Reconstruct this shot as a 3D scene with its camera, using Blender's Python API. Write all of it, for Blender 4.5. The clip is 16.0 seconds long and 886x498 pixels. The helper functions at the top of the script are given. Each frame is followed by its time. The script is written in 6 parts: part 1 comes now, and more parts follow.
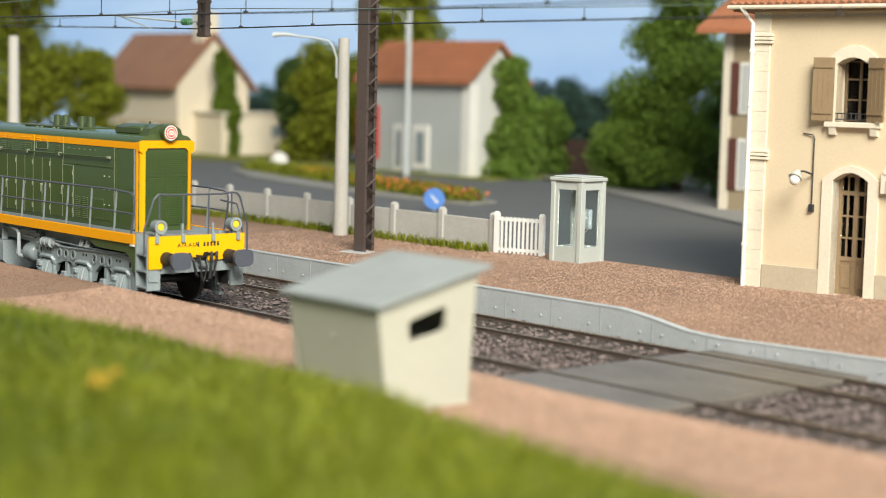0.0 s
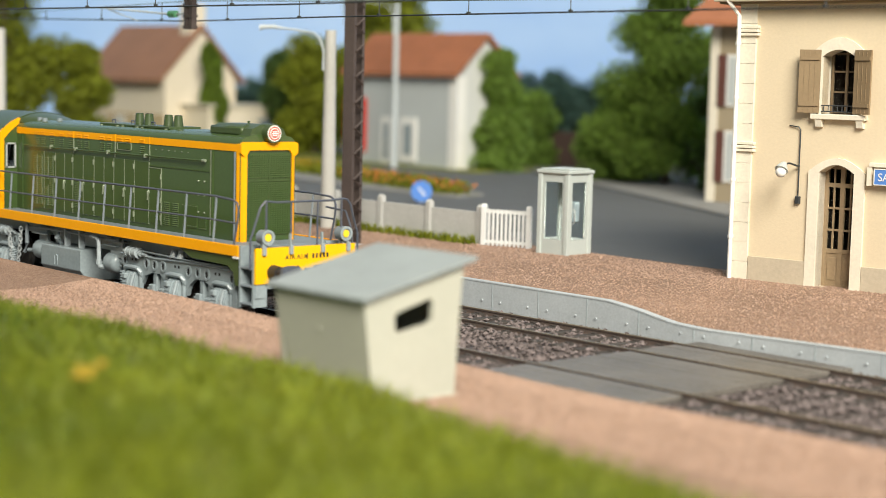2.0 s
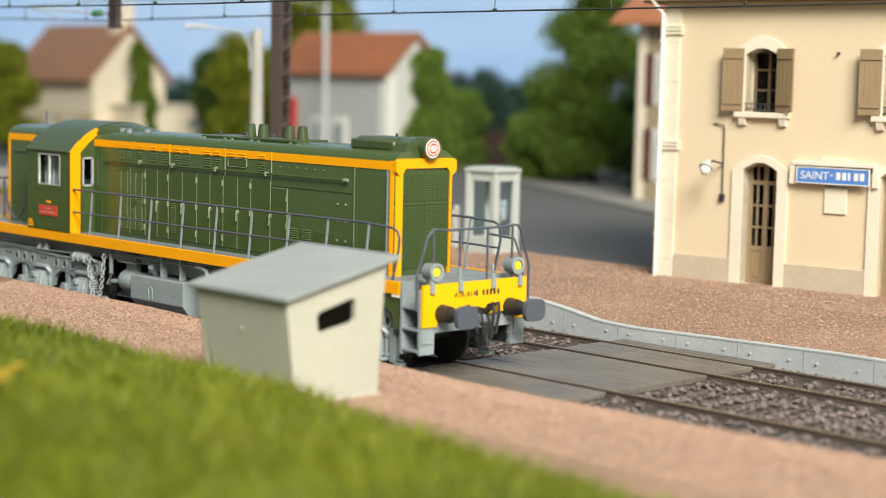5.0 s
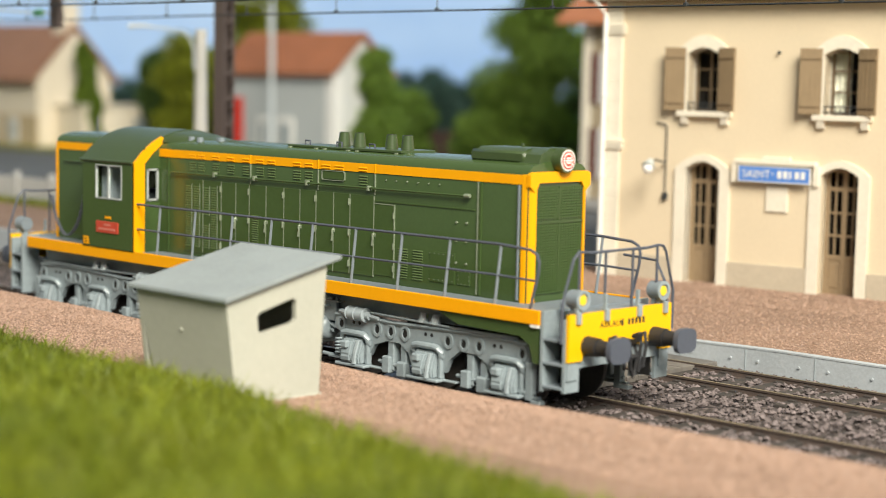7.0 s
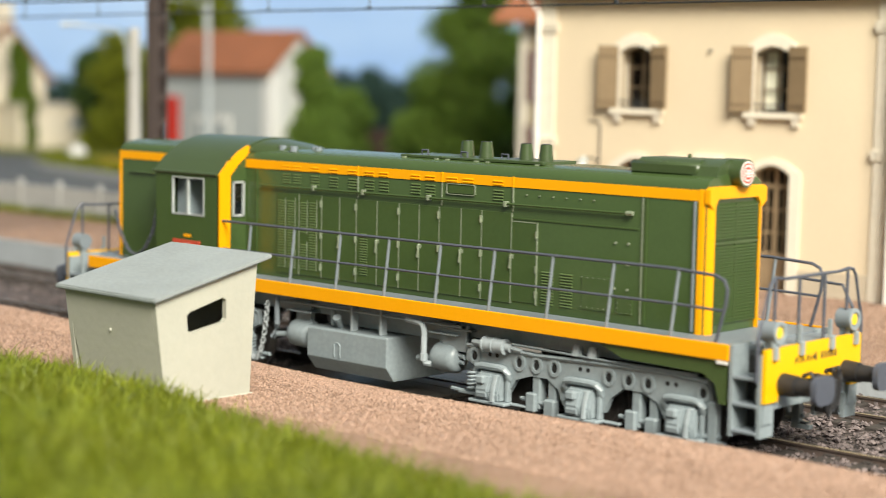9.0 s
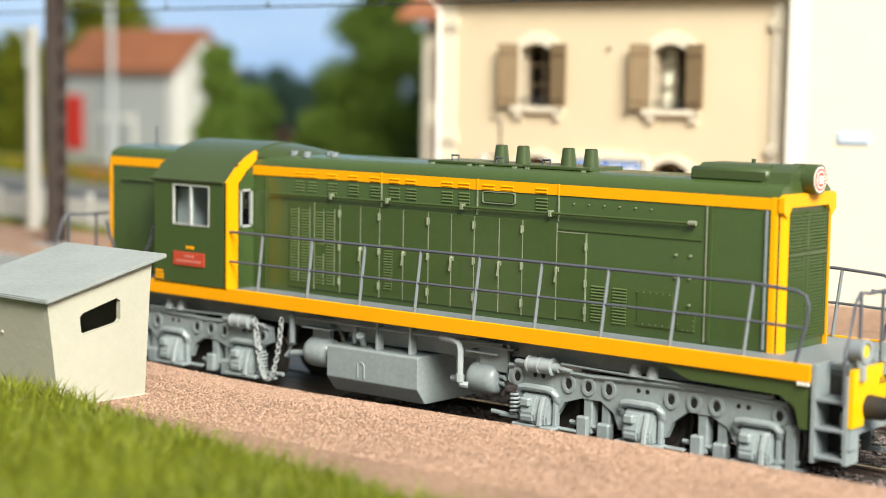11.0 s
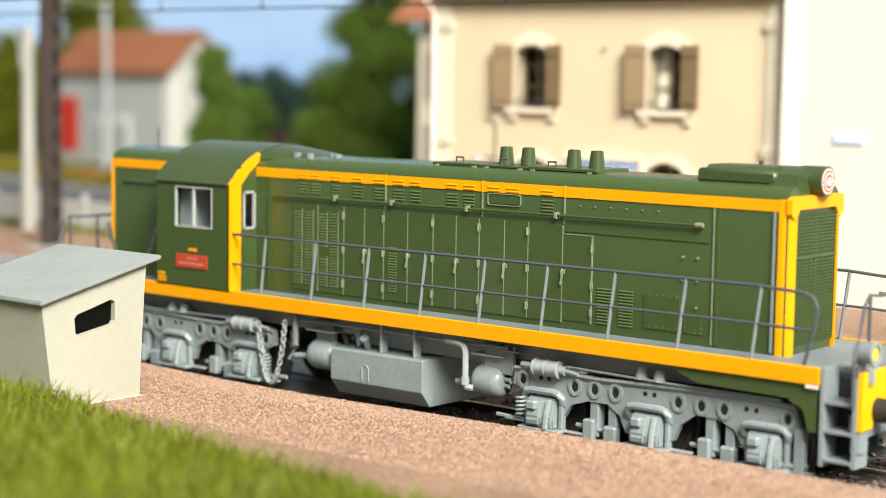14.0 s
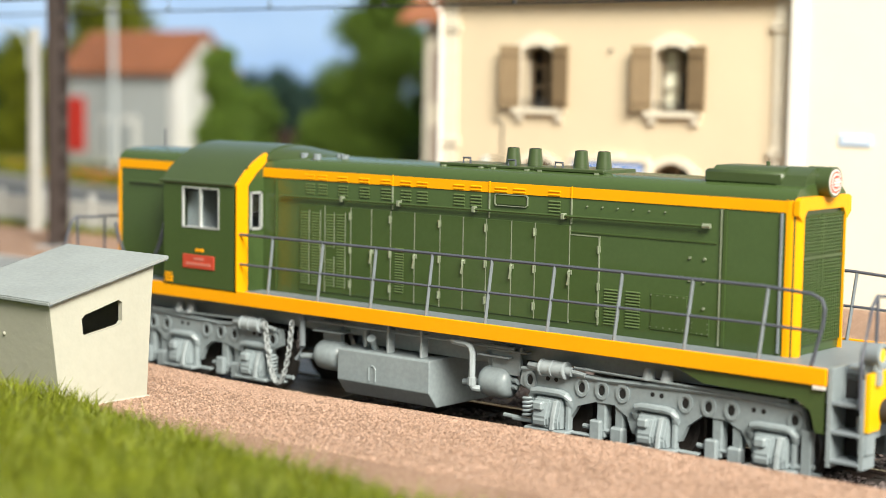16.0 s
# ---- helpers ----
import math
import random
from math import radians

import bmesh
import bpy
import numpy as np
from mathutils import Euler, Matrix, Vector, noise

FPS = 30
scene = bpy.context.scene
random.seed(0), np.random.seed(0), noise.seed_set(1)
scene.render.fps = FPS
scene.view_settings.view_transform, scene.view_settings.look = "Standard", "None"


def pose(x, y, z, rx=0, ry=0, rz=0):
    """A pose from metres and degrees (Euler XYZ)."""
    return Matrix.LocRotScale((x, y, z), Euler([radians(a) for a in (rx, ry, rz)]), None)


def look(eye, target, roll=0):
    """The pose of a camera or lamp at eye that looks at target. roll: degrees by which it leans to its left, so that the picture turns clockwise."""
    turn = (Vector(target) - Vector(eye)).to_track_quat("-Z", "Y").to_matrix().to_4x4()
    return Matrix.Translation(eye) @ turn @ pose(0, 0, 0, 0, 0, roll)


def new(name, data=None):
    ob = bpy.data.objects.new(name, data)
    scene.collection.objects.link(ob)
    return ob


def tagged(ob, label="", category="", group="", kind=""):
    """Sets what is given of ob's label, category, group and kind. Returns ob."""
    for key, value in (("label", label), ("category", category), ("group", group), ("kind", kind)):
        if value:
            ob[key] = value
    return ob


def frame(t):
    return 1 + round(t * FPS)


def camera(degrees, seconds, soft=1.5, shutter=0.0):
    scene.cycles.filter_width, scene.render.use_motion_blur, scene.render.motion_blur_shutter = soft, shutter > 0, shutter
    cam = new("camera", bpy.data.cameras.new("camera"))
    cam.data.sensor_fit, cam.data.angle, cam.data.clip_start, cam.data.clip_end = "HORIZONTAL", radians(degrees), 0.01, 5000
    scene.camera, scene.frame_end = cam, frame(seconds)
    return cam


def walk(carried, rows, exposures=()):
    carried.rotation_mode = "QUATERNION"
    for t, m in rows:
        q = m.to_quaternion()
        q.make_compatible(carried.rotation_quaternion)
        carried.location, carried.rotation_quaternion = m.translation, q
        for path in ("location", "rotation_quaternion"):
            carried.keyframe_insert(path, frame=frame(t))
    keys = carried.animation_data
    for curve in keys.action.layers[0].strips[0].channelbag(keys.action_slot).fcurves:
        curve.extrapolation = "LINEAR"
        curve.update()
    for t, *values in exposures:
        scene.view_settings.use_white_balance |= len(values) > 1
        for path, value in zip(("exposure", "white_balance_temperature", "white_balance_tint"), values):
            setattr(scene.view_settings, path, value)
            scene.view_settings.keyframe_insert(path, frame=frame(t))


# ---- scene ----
K = 1 / 87.0          # the layout is built to HO scale; sizes below are in metres of the prototype
cam = camera(29.22, 16.0, soft=0.6, shutter=0.5)
cam.data.dof.use_dof = True
cam.data.dof.focus_distance = 30.0 * K
cam.data.dof.aperture_fstop = 17.5


def axes_pose(eye, yaw, pitch, roll):
    """Camera on a tripod head: yaw to the right of +Y, pitch down, roll, in radians."""
    cy, sy, cp, sp = math.cos(yaw), math.sin(yaw), math.cos(pitch), math.sin(pitch)
    fwd, right = Vector((sy * cp, cy * cp, -sp)), Vector((cy, -sy, 0))
    up = right.cross(fwd)
    cr, sr = math.cos(roll), math.sin(roll)
    r, u = cr * right + sr * up, -sr * right + cr * up
    m = Matrix((r, u, -fwd)).transposed().to_4x4()
    return Matrix.Translation(Vector(eye) * K) @ m


# seconds, yaw, pitch of the tripod head
PAN = [(0.0, -0.85319, 0.09617), (0.5, -0.84824, 0.09755), (1.0, -0.84733, 0.09904), (1.5, -0.84683, 0.10001), (2.0, -0.84612, 0.10045), (2.5, -0.84593, 0.10083), (3.0, -0.84564, 0.10082), (3.5, -0.84540, 0.10081), (4.0, -0.84029, 0.10067), (4.5, -0.82635, 0.10052), (4.7, -0.81778, 0.10031), (6.8, -0.78183, 0.09956), (7.0, -0.77770, 0.09956), (7.5, -0.76890, 0.09980), (8.0, -0.75739, 0.09977), (8.5, -0.74866, 0.09980), (9.0, -0.74291, 0.09980), (9.5, -0.73746, 0.09944), (10.0, -0.71610, 0.09927), (12.5, -0.68400, 0.10018), (13.0, -0.68505, 0.10035), (13.5, -0.68656, 0.09953), (14.0, -0.68827, 0.09920), (14.5, -0.68968, 0.09888), (15.0, -0.69011, 0.09888), (15.5, -0.69138, 0.09888), (16.0, -0.69188, 0.09888)]
ARM, HEIGHT, YAW0 = 4.6737, 5.2341, -0.75769


def pan_row(t, yaw, pitch):
    eye = (ARM * (math.sin(yaw) - math.sin(YAW0)), ARM * (math.cos(yaw) - math.cos(YAW0)), HEIGHT)
    return t, axes_pose(eye, yaw, pitch, 0.01968 + -0.05195 * (yaw - YAW0))


walk(cam, [pan_row(*row) for row in PAN], [(0.0, 0.22), (4.5, 0.20), (7.0, 0.20), (9.0, 0.28), (10.0, 0.40), (12.5, 0.40), (16.0, 0.40)])

# ---- light: a bright room, one large soft lamp above the front of the layout ----
world = bpy.data.worlds.new("room")
scene.world = world
world.use_nodes = True
wn = world.node_tree.nodes["Background"]
wn.inputs["Color"].default_value = (0.96, 1.0, 0.95, 1)
wn.inputs["Strength"].default_value = 0.25
lamp = bpy.data.lights.new("ceiling_lamp", "AREA")
lamp.shape, lamp.size, lamp.size_y, lamp.energy = "RECTANGLE", 0.80, 0.66, 52.5
lamp.color = (1.0, 0.942, 0.82)
new("ceiling_lamp", lamp).matrix_world = look((0.85, -0.32, 1.02), (-0.28, 0.30, 0.02))


# ---- materials ----
def mat(name, col, rough=0.5, metal=0.0, var=0.12, big=1.5, fine=14.0, bump=0.15, hue=None, spec=0.5, island=0.0):
    """Painted or cast surface: colour drifts at a large and a small scale, fine relief. Scales per prototype metre."""
    m = bpy.data.materials.new(name)
    m.use_nodes = True
    nt = m.node_tree
    N, L = nt.nodes, nt.links
    b = N["Principled BSDF"]
    tc = N.new("ShaderNodeTexCoord")
    n1, n2 = N.new("ShaderNodeTexNoise"), N.new("ShaderNodeTexNoise")
    n1.inputs["Scale"].default_value, n2.inputs["Scale"].default_value = big / K, fine / K
    n1.inputs["Detail"].default_value, n2.inputs["Detail"].default_value = 4, 3
    L.new(tc.outputs["Object"], n1.inputs["Vector"])
    L.new(tc.outputs["Object"], n2.inputs["Vector"])
    add = N.new("ShaderNodeMath")
    add.operation = "ADD"
    L.new(n1.outputs["Fac"], add.inputs[0])
    L.new(n2.outputs["Fac"], add.inputs[1])
    ramp = N.new("ShaderNodeMapRange")
    ramp.inputs["From Min"].default_value, ramp.inputs["From Max"].default_value = 0.6, 1.4
    L.new(add.outputs[0], ramp.inputs["Value"])
    mix = N.new("ShaderNodeMix")
    mix.data_type = "RGBA"
    lo = [c * (1 - var) for c in col]
    hi = [min(1, c * (1 + var)) for c in (hue or col)]
    mix.inputs["A"].default_value, mix.inputs["B"].default_value = (*lo, 1), (*hi, 1)
    L.new(ramp.outputs["Result"], mix.inputs["Factor"])
    out = mix.outputs["Result"]
    if island:
        geo, hsv, mr = N.new("ShaderNodeNewGeometry"), N.new("ShaderNodeHueSaturation"), N.new("ShaderNodeMapRange")
        mr.inputs["To Min"].default_value, mr.inputs["To Max"].default_value = 1 - island, 1 + island
        L.new(geo.outputs["Random Per Island"], mr.inputs["Value"])
        L.new(mr.outputs["Result"], hsv.inputs["Value"])
        L.new(out, hsv.inputs["Color"])
        out = hsv.outputs["Color"]
    L.new(out, b.inputs["Base Color"])
    b.inputs["Roughness"].default_value, b.inputs["Metallic"].default_value = rough, metal
    b.inputs["Specular IOR Level"].default_value = spec
    if bump:
        bp = N.new("ShaderNodeBump")
        bp.inputs["Strength"].default_value, bp.inputs["Distance"].default_value = bump, 0.02 * K
        L.new(n2.outputs["Fac"], bp.inputs["Height"])
        L.new(bp.outputs["Normal"], b.inputs["Normal"])
    return m


def granular(name, a, b, c, cell, bump):
    """Sand or grit glued on a base: coloured grains of the given cell size."""
    m = bpy.data.materials.new(name)
    m.use_nodes = True
    nt = m.node_tree
    N, L = nt.nodes, nt.links
    bs = N["Principled BSDF"]
    tc, vo, no = N.new("ShaderNodeTexCoord"), N.new("ShaderNodeTexVoronoi"), N.new("ShaderNodeTexNoise")
    vo.inputs["Scale"].default_value = 1 / (cell * K)
    no.inputs["Scale"].default_value, no.inputs["Detail"].default_value = 0.5 / K, 5
    L.new(tc.outputs["Object"], vo.inputs["Vector"])
    L.new(tc.outputs["Object"], no.inputs["Vector"])
    sep, cr = N.new("ShaderNodeSeparateColor"), N.new("ShaderNodeValToRGB")
    L.new(vo.outputs["Color"], sep.inputs["Color"])
    e = cr.color_ramp.elements
    e[0].position, e[0].color = 0.05, (*a, 1)
    e[1].position, e[1].color = 0.95, (*c, 1)
    mid = cr.color_ramp.elements.new(0.5)
    mid.color = (*b, 1)
    L.new(sep.outputs["Red"], cr.inputs["Fac"])
    mx = N.new("ShaderNodeMix")
    mx.data_type, mx.blend_type = "RGBA", "MULTIPLY"
    mr = N.new("ShaderNodeMapRange")
    mr.inputs["From Min"].default_value, mr.inputs["From Max"].default_value = 0.3, 0.7
    mr.inputs["To Min"].default_value, mr.inputs["To Max"].default_value = 0.82, 1.08
    L.new(no.outputs["Fac"], mr.inputs["Value"])
    mx.inputs["Factor"].default_value = 1.0
    L.new(cr.outputs["Color"], mx.inputs["A"])
    L.new(mr.outputs["Result"], mx.inputs["B"])
    L.new(mx.outputs["Result"], bs.inputs["Base Color"])
    bs.inputs["Roughness"].default_value = 0.85
    bp = N.new("ShaderNodeBump")
    bp.inputs["Strength"].default_value, bp.inputs["Distance"].default_value = bump, cell * 0.7 * K
    bp.invert = True
    L.new(vo.outputs["Distance"], bp.inputs["Height"])
    L.new(bp.outputs["Normal"], bs.inputs["Normal"])
    return m


def glass_mat(name, tint, rough=0.05):
    m = bpy.data.materials.new(name)
    m.use_nodes = True
    b = m.node_tree.nodes["Principled BSDF"]
    b.inputs["Base Color"].default_value = (*tint, 1)
    b.inputs["Roughness"].default_value = rough
    b.inputs["Transmission Weight"].default_value = 1.0
    b.inputs["IOR"].default_value = 1.1
    return m


def leafy(m, share):
    """Lets part of the light through, as thin blades and leaves do."""
    N, L = m.node_tree.nodes, m.node_tree.links
    b, out = N["Principled BSDF"], N["Material Output"]
    tr, mx = N.new("ShaderNodeBsdfTranslucent"), N.new("ShaderNodeMixShader")
    src = b.inputs["Base Color"].links[0].from_socket
    L.new(src, tr.inputs["Color"])
    mx.inputs["Fac"].default_value = share
    L.new(b.outputs["BSDF"], mx.inputs[1])
    L.new(tr.outputs["BSDF"], mx.inputs[2])
    L.new(mx.outputs["Shader"], out.inputs["Surface"])
    return m


GREEN = mat("loco_green", (0.052, 0.088, 0.028), 0.24, var=0.08, big=0.8, bump=0.05)
# glints on raised edges and small fittings are put into this pale green
EDGEGLINT = mat("edge_glint_green", (0.30, 0.35, 0.25), 0.18, metal=0.35, var=0.25, big=3, fine=20, bump=0.0)
# hood green lightened, so the ribs look lit from above by colour
LOUVRELIT = mat("louvre_lit_green", (0.10, 0.15, 0.055), 0.25, var=0.15, bump=0.0)
ROOFGREEN = mat("roof_green", (0.046, 0.072, 0.026), 0.36, var=0.1, bump=0.05)
YELLOW = mat("signal_yellow", (0.86, 0.37, 0.002), 0.42, var=0.03, bump=0.02, spec=0.2)
BEAMY = mat("beam_yellow", (0.86, 0.47, 0.004), 0.42, var=0.03, bump=0.02, spec=0.2)
GREY = mat("chassis_grey", (0.268, 0.318, 0.338), 0.34, var=0.14, big=2.0, bump=0.1)
PALEGREY = mat("pale_grey", (0.34, 0.39, 0.41), 0.34, var=0.14, big=2.0, bump=0.1)
DECK = mat("deck_grey", (0.20, 0.235, 0.26), 0.55, var=0.1, bump=0.1)
RAILGREY = mat("handrail_grey", (0.075, 0.085, 0.11), 0.45, var=0.1, bump=0.0)
# near-black that stands for the shade in holes and gaps
DARK = mat("recess_shade", (0.012, 0.012, 0.012), 0.7, var=0.2, bump=0.0)
BLACK = mat("black_rubber", (0.02, 0.02, 0.022), 0.55, var=0.2, bump=0.05)
RED = mat("plate_red", (0.50, 0.06, 0.03), 0.45, var=0.1, bump=0.05)
WHITE = mat("white_paint", (0.8, 0.79, 0.75), 0.5, var=0.05, bump=0.05)
SILVER = mat("bare_metal", (0.6, 0.6, 0.58), 0.3, metal=0.9, var=0.1, bump=0.03)
CHAIN = mat("chain_steel", (0.30, 0.33, 0.34), 0.65, metal=0.0, var=0.15, bump=0.03)
WINFRAME = mat("window_frame_alloy", (0.50, 0.53, 0.53), 0.35, metal=0.3, var=0.06, bump=0.0)
LENSY = mat("yellow_lens", (0.85, 0.6, 0.03), 0.2, var=0.05, bump=0.0)
WHEEL = mat("wheel_steel", (0.09, 0.085, 0.08), 0.45, metal=0.5, var=0.2)
RAILSIDE = mat("rail_rust", (0.085, 0.062, 0.052), 0.7, var=0.25, big=2, fine=25)
RAILTOP = mat("rail_head", (0.30, 0.25, 0.16), 0.33, metal=0.6, var=0.2)
SLEEPER = mat("sleeper", (0.05, 0.042, 0.037), 0.8, var=0.3, big=2, fine=20, bump=0.4)
BALLAST = mat("ballast", (0.15, 0.122, 0.118), 0.9, var=0.3, big=1.5, fine=20, bump=0.3, island=0.45)
BALLASTBED = granular("ballast_bed", (0.03, 0.022, 0.02), (0.085, 0.066, 0.06), (0.16, 0.13, 0.125), 0.12, 1.0)
SAND = granular("pink_sand", (0.235, 0.14, 0.092), (0.295, 0.182, 0.124), (0.385, 0.265, 0.195), 0.034, 0.9)
GRAIN = mat("sand_grain", (0.37, 0.245, 0.18), 0.5, var=0.15, big=3, fine=20, bump=0.0, island=0.32)
CONCRETE = mat("concrete_grey", (0.43, 0.465, 0.49), 0.75, var=0.12, big=1.2, fine=18, bump=0.25)
BOARD = mat("crossing_boards", (0.14, 0.127, 0.112), 0.48, var=0.34, big=0.9, fine=9, bump=0.4)
HUTWALL = mat("hut_cream", (0.43, 0.43, 0.36), 0.65, var=0.05, big=1.0, fine=9, bump=0.25)
HUTROOF = mat("hut_roof_grey", (0.27, 0.30, 0.30), 0.6, var=0.12, big=1.4, fine=16, bump=0.3)
STUCCO = mat("station_stucco", (0.68, 0.57, 0.405), 0.8, var=0.05, big=0.7, fine=14, bump=0.2)
STONE = mat("station_stone", (0.74, 0.68, 0.56), 0.75, var=0.08, big=1.0, fine=12, bump=0.25)
PLINTH = mat("plinth_stone", (0.50, 0.43, 0.325), 0.8, var=0.1, big=1.0, fine=12, bump=0.3)
SHUTTER = mat("shutter_brown", (0.25, 0.178, 0.10), 0.6, var=0.1, big=2, fine=12, bump=0.15)
WINWOOD = mat("window_bar_brown", (0.17, 0.12, 0.07), 0.6, var=0.12, big=2, fine=12, bump=0.1)
DOORWOOD = mat("door_brown", (0.27, 0.195, 0.115), 0.6, var=0.12, big=2, fine=12, bump=0.15)
INSIDE = mat("interior_shade", (0.03, 0.022, 0.016), 0.8, var=0.2, bump=0.0)
# paint whitened to stand for the stronger light on the wing
WINGWALL = mat("wing_lightened_white", (0.80, 0.755, 0.62), 0.75, var=0.03, bump=0.15)
TILE = mat("roof_tile", (0.40, 0.155, 0.075), 0.75, var=0.2, big=0.8, fine=6, bump=0.3)
TILE2 = mat("roof_tile_brown", (0.34, 0.17, 0.10), 0.75, var=0.18, big=0.6, fine=6, bump=0.3)
SIGNBLUE = mat("sign_blue", (0.09, 0.23, 0.62), 0.4, var=0.05, bump=0.0)
PALEBLUE = mat("sign_pale_blue", (0.45, 0.62, 0.85), 0.5, var=0.05, bump=0.0)
BOOTH = mat("booth_grey", (0.47, 0.51, 0.49), 0.5, var=0.06, bump=0.1)
PANE = glass_mat("pane", (0.9, 0.95, 0.95))
FENCEW = mat("fence_white", (0.72, 0.73, 0.72), 0.6, var=0.08, bump=0.2)
FENCEC = mat("fence_concrete", (0.50, 0.50, 0.48), 0.75, var=0.12, bump=0.25)
MASTBROWN = mat("mast_brown", (0.075, 0.056, 0.05), 0.6, var=0.2, big=1.5, bump=0.2)
MASTGREY = mat("mast_concrete", (0.55, 0.54, 0.50), 0.7, var=0.1, big=0.8, bump=0.25)
LAMPGREY = mat("lamp_post_grey", (0.55, 0.60, 0.62), 0.45, var=0.08)
WIRE = mat("wire", (0.05, 0.055, 0.06), 0.5, metal=0.4, var=0.1, bump=0.0)
WIREGREEN = mat("carrier_wire_bronze", (0.16, 0.22, 0.19), 0.5, metal=0.2, var=0.1, bump=0.0)
INSUL = mat("insulator_green", (0.10, 0.32, 0.16), 0.2, var=0.1, bump=0.0)
ASPHALT = mat("road_asphalt", (0.115, 0.12, 0.122), 0.85, var=0.12, big=0.3, fine=10, bump=0.3)
KERB = mat("kerb_stone", (0.36, 0.36, 0.34), 0.8, var=0.12)
PAVING = mat("pavement", (0.27, 0.265, 0.25), 0.85, var=0.12, big=0.5, fine=9)
TURF = mat("turf", (0.13, 0.18, 0.012), 0.9, var=0.35, big=0.4, fine=6, bump=0.6, hue=(0.2, 0.2, 0.03))
GRASSMAT = mat("grass_fibre", (0.11, 0.182, 0.009), 0.6, var=0.3, big=0.45, fine=5, bump=0.0, hue=(0.225, 0.235, 0.015), island=0.42)
GRASSLONG = mat("grass_stalk", (0.085, 0.165, 0.009), 0.5, var=0.35, big=0.3, fine=5, bump=0.0, hue=(0.25, 0.28, 0.02), island=0.45)
HOUSEGREY = mat("house_grey_render", (0.47, 0.50, 0.495), 0.8, var=0.06, big=0.5)
HOUSEWHITE = mat("house_white_render", (0.62, 0.63, 0.61), 0.8, var=0.05, big=0.5)
HOUSECREAM = mat("house_cream_render", (0.82, 0.73, 0.58), 0.8, var=0.06, big=0.5)
# villa cream darkened: the station's shade on it is put into the colour
VILLASHADED = mat("villa_shaded_render", (0.33, 0.27, 0.18), 0.8, var=0.08, big=0.5)
LIMESTONE = mat("limestone_base", (0.56, 0.44, 0.27), 0.8, var=0.2, big=1.5)
DOORRED = mat("door_red", (0.62, 0.035, 0.02), 0.5, var=0.08)
BROWNFENCE = mat("brown_fence", (0.085, 0.05, 0.04), 0.8, var=0.2)
SHUTRED = mat("shutter_oxblood", (0.11, 0.04, 0.03), 0.6, var=0.1)
BARK = mat("bark", (0.08, 0.055, 0.035), 0.9, var=0.3, bump=0.5)
LEAF = mat("leaf_green", (0.18, 0.27, 0.03), 0.7, var=0.3, big=0.6, fine=3, bump=0.0, island=0.5)
LEAFY = mat("leaf_yellow_green", (0.25, 0.28, 0.02), 0.7, var=0.3, big=0.6, fine=3, bump=0.0, island=0.45)
LEAFD = mat("leaf_dark", (0.095, 0.16, 0.035), 0.75, var=0.3, big=0.6, fine=3, bump=0.0, island=0.4)
LEAFM = mat("leaf_mid_green", (0.16, 0.25, 0.035), 0.75, var=0.3, big=0.6, fine=3, bump=0.0, island=0.5)
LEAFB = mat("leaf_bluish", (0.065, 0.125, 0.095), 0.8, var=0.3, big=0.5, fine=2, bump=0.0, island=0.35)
LEAFL = mat("leaf_light", (0.20, 0.31, 0.05), 0.7, var=0.3, big=0.6, fine=3, bump=0.0, island=0.4)
FLOWER = mat("flower_orange", (0.65, 0.20, 0.05), 0.7, var=0.4, bump=0.0, island=0.4)
FLOWY = mat("flower_yellow", (0.38, 0.25, 0.012), 0.7, var=0.3, bump=0.0)

for m in (GRASSMAT, GRASSLONG, LEAF, LEAFY, LEAFD, LEAFM, LEAFB, LEAFL):
    leafy(m, 0.45)


def sky_mat():
    m = bpy.data.materials.new("painted_sky")
    m.use_nodes = True
    N, L = m.node_tree.nodes, m.node_tree.links
    b = N["Principled BSDF"]
    tc, mp, no = N.new("ShaderNodeTexCoord"), N.new("ShaderNodeMapping"), N.new("ShaderNodeTexNoise")
    mp.inputs["Scale"].default_value = (1, 1, 2.2)
    no.inputs["Scale"].default_value, no.inputs["Detail"].default_value = 0.045 / K, 5
    L.new(tc.outputs["Object"], mp.inputs["Vector"])
    L.new(mp.outputs["Vector"], no.inputs["Vector"])
    cr = N.new("ShaderNodeValToRGB")
    e = cr.color_ramp.elements
    e[0].position, e[0].color = 0.38, (0.33, 0.50, 0.78, 1)
    e[1].position, e[1].color = 0.68, (0.48, 0.64, 0.86, 1)
    L.new(no.outputs["Fac"], cr.inputs["Fac"])
    L.new(cr.outputs["Color"], b.inputs["Base Color"])
    b.inputs["Roughness"].default_value = 0.9
    L.new(cr.outputs["Color"], b.inputs["Emission Color"])
    b.inputs["Emission Strength"].default_value = 0.215
    return m


SKY = sky_mat()


# ---- mesh tools, all in prototype metres ----
def box(bm, x0, x1, y0, y1, z0, z1, bev=0.0):
    v = [bm.verts.new(p) for p in ((x0, y0, z0), (x1, y0, z0), (x1, y1, z0), (x0, y1, z0), (x0, y0, z1), (x1, y0, z1), (x1, y1, z1), (x0, y1, z1))]
    f = [bm.faces.new([v[i] for i in q]) for q in ((3, 2, 1, 0), (4, 5, 6, 7), (0, 1, 5, 4), (1, 2, 6, 5), (2, 3, 7, 6), (3, 0, 4, 7))]
    if bev:
        es = list({e for q in f for e in q.edges})
        bmesh.ops.bevel(bm, geom=es, offset=bev, segments=1, affect="EDGES", profile=0.5)
    return bm


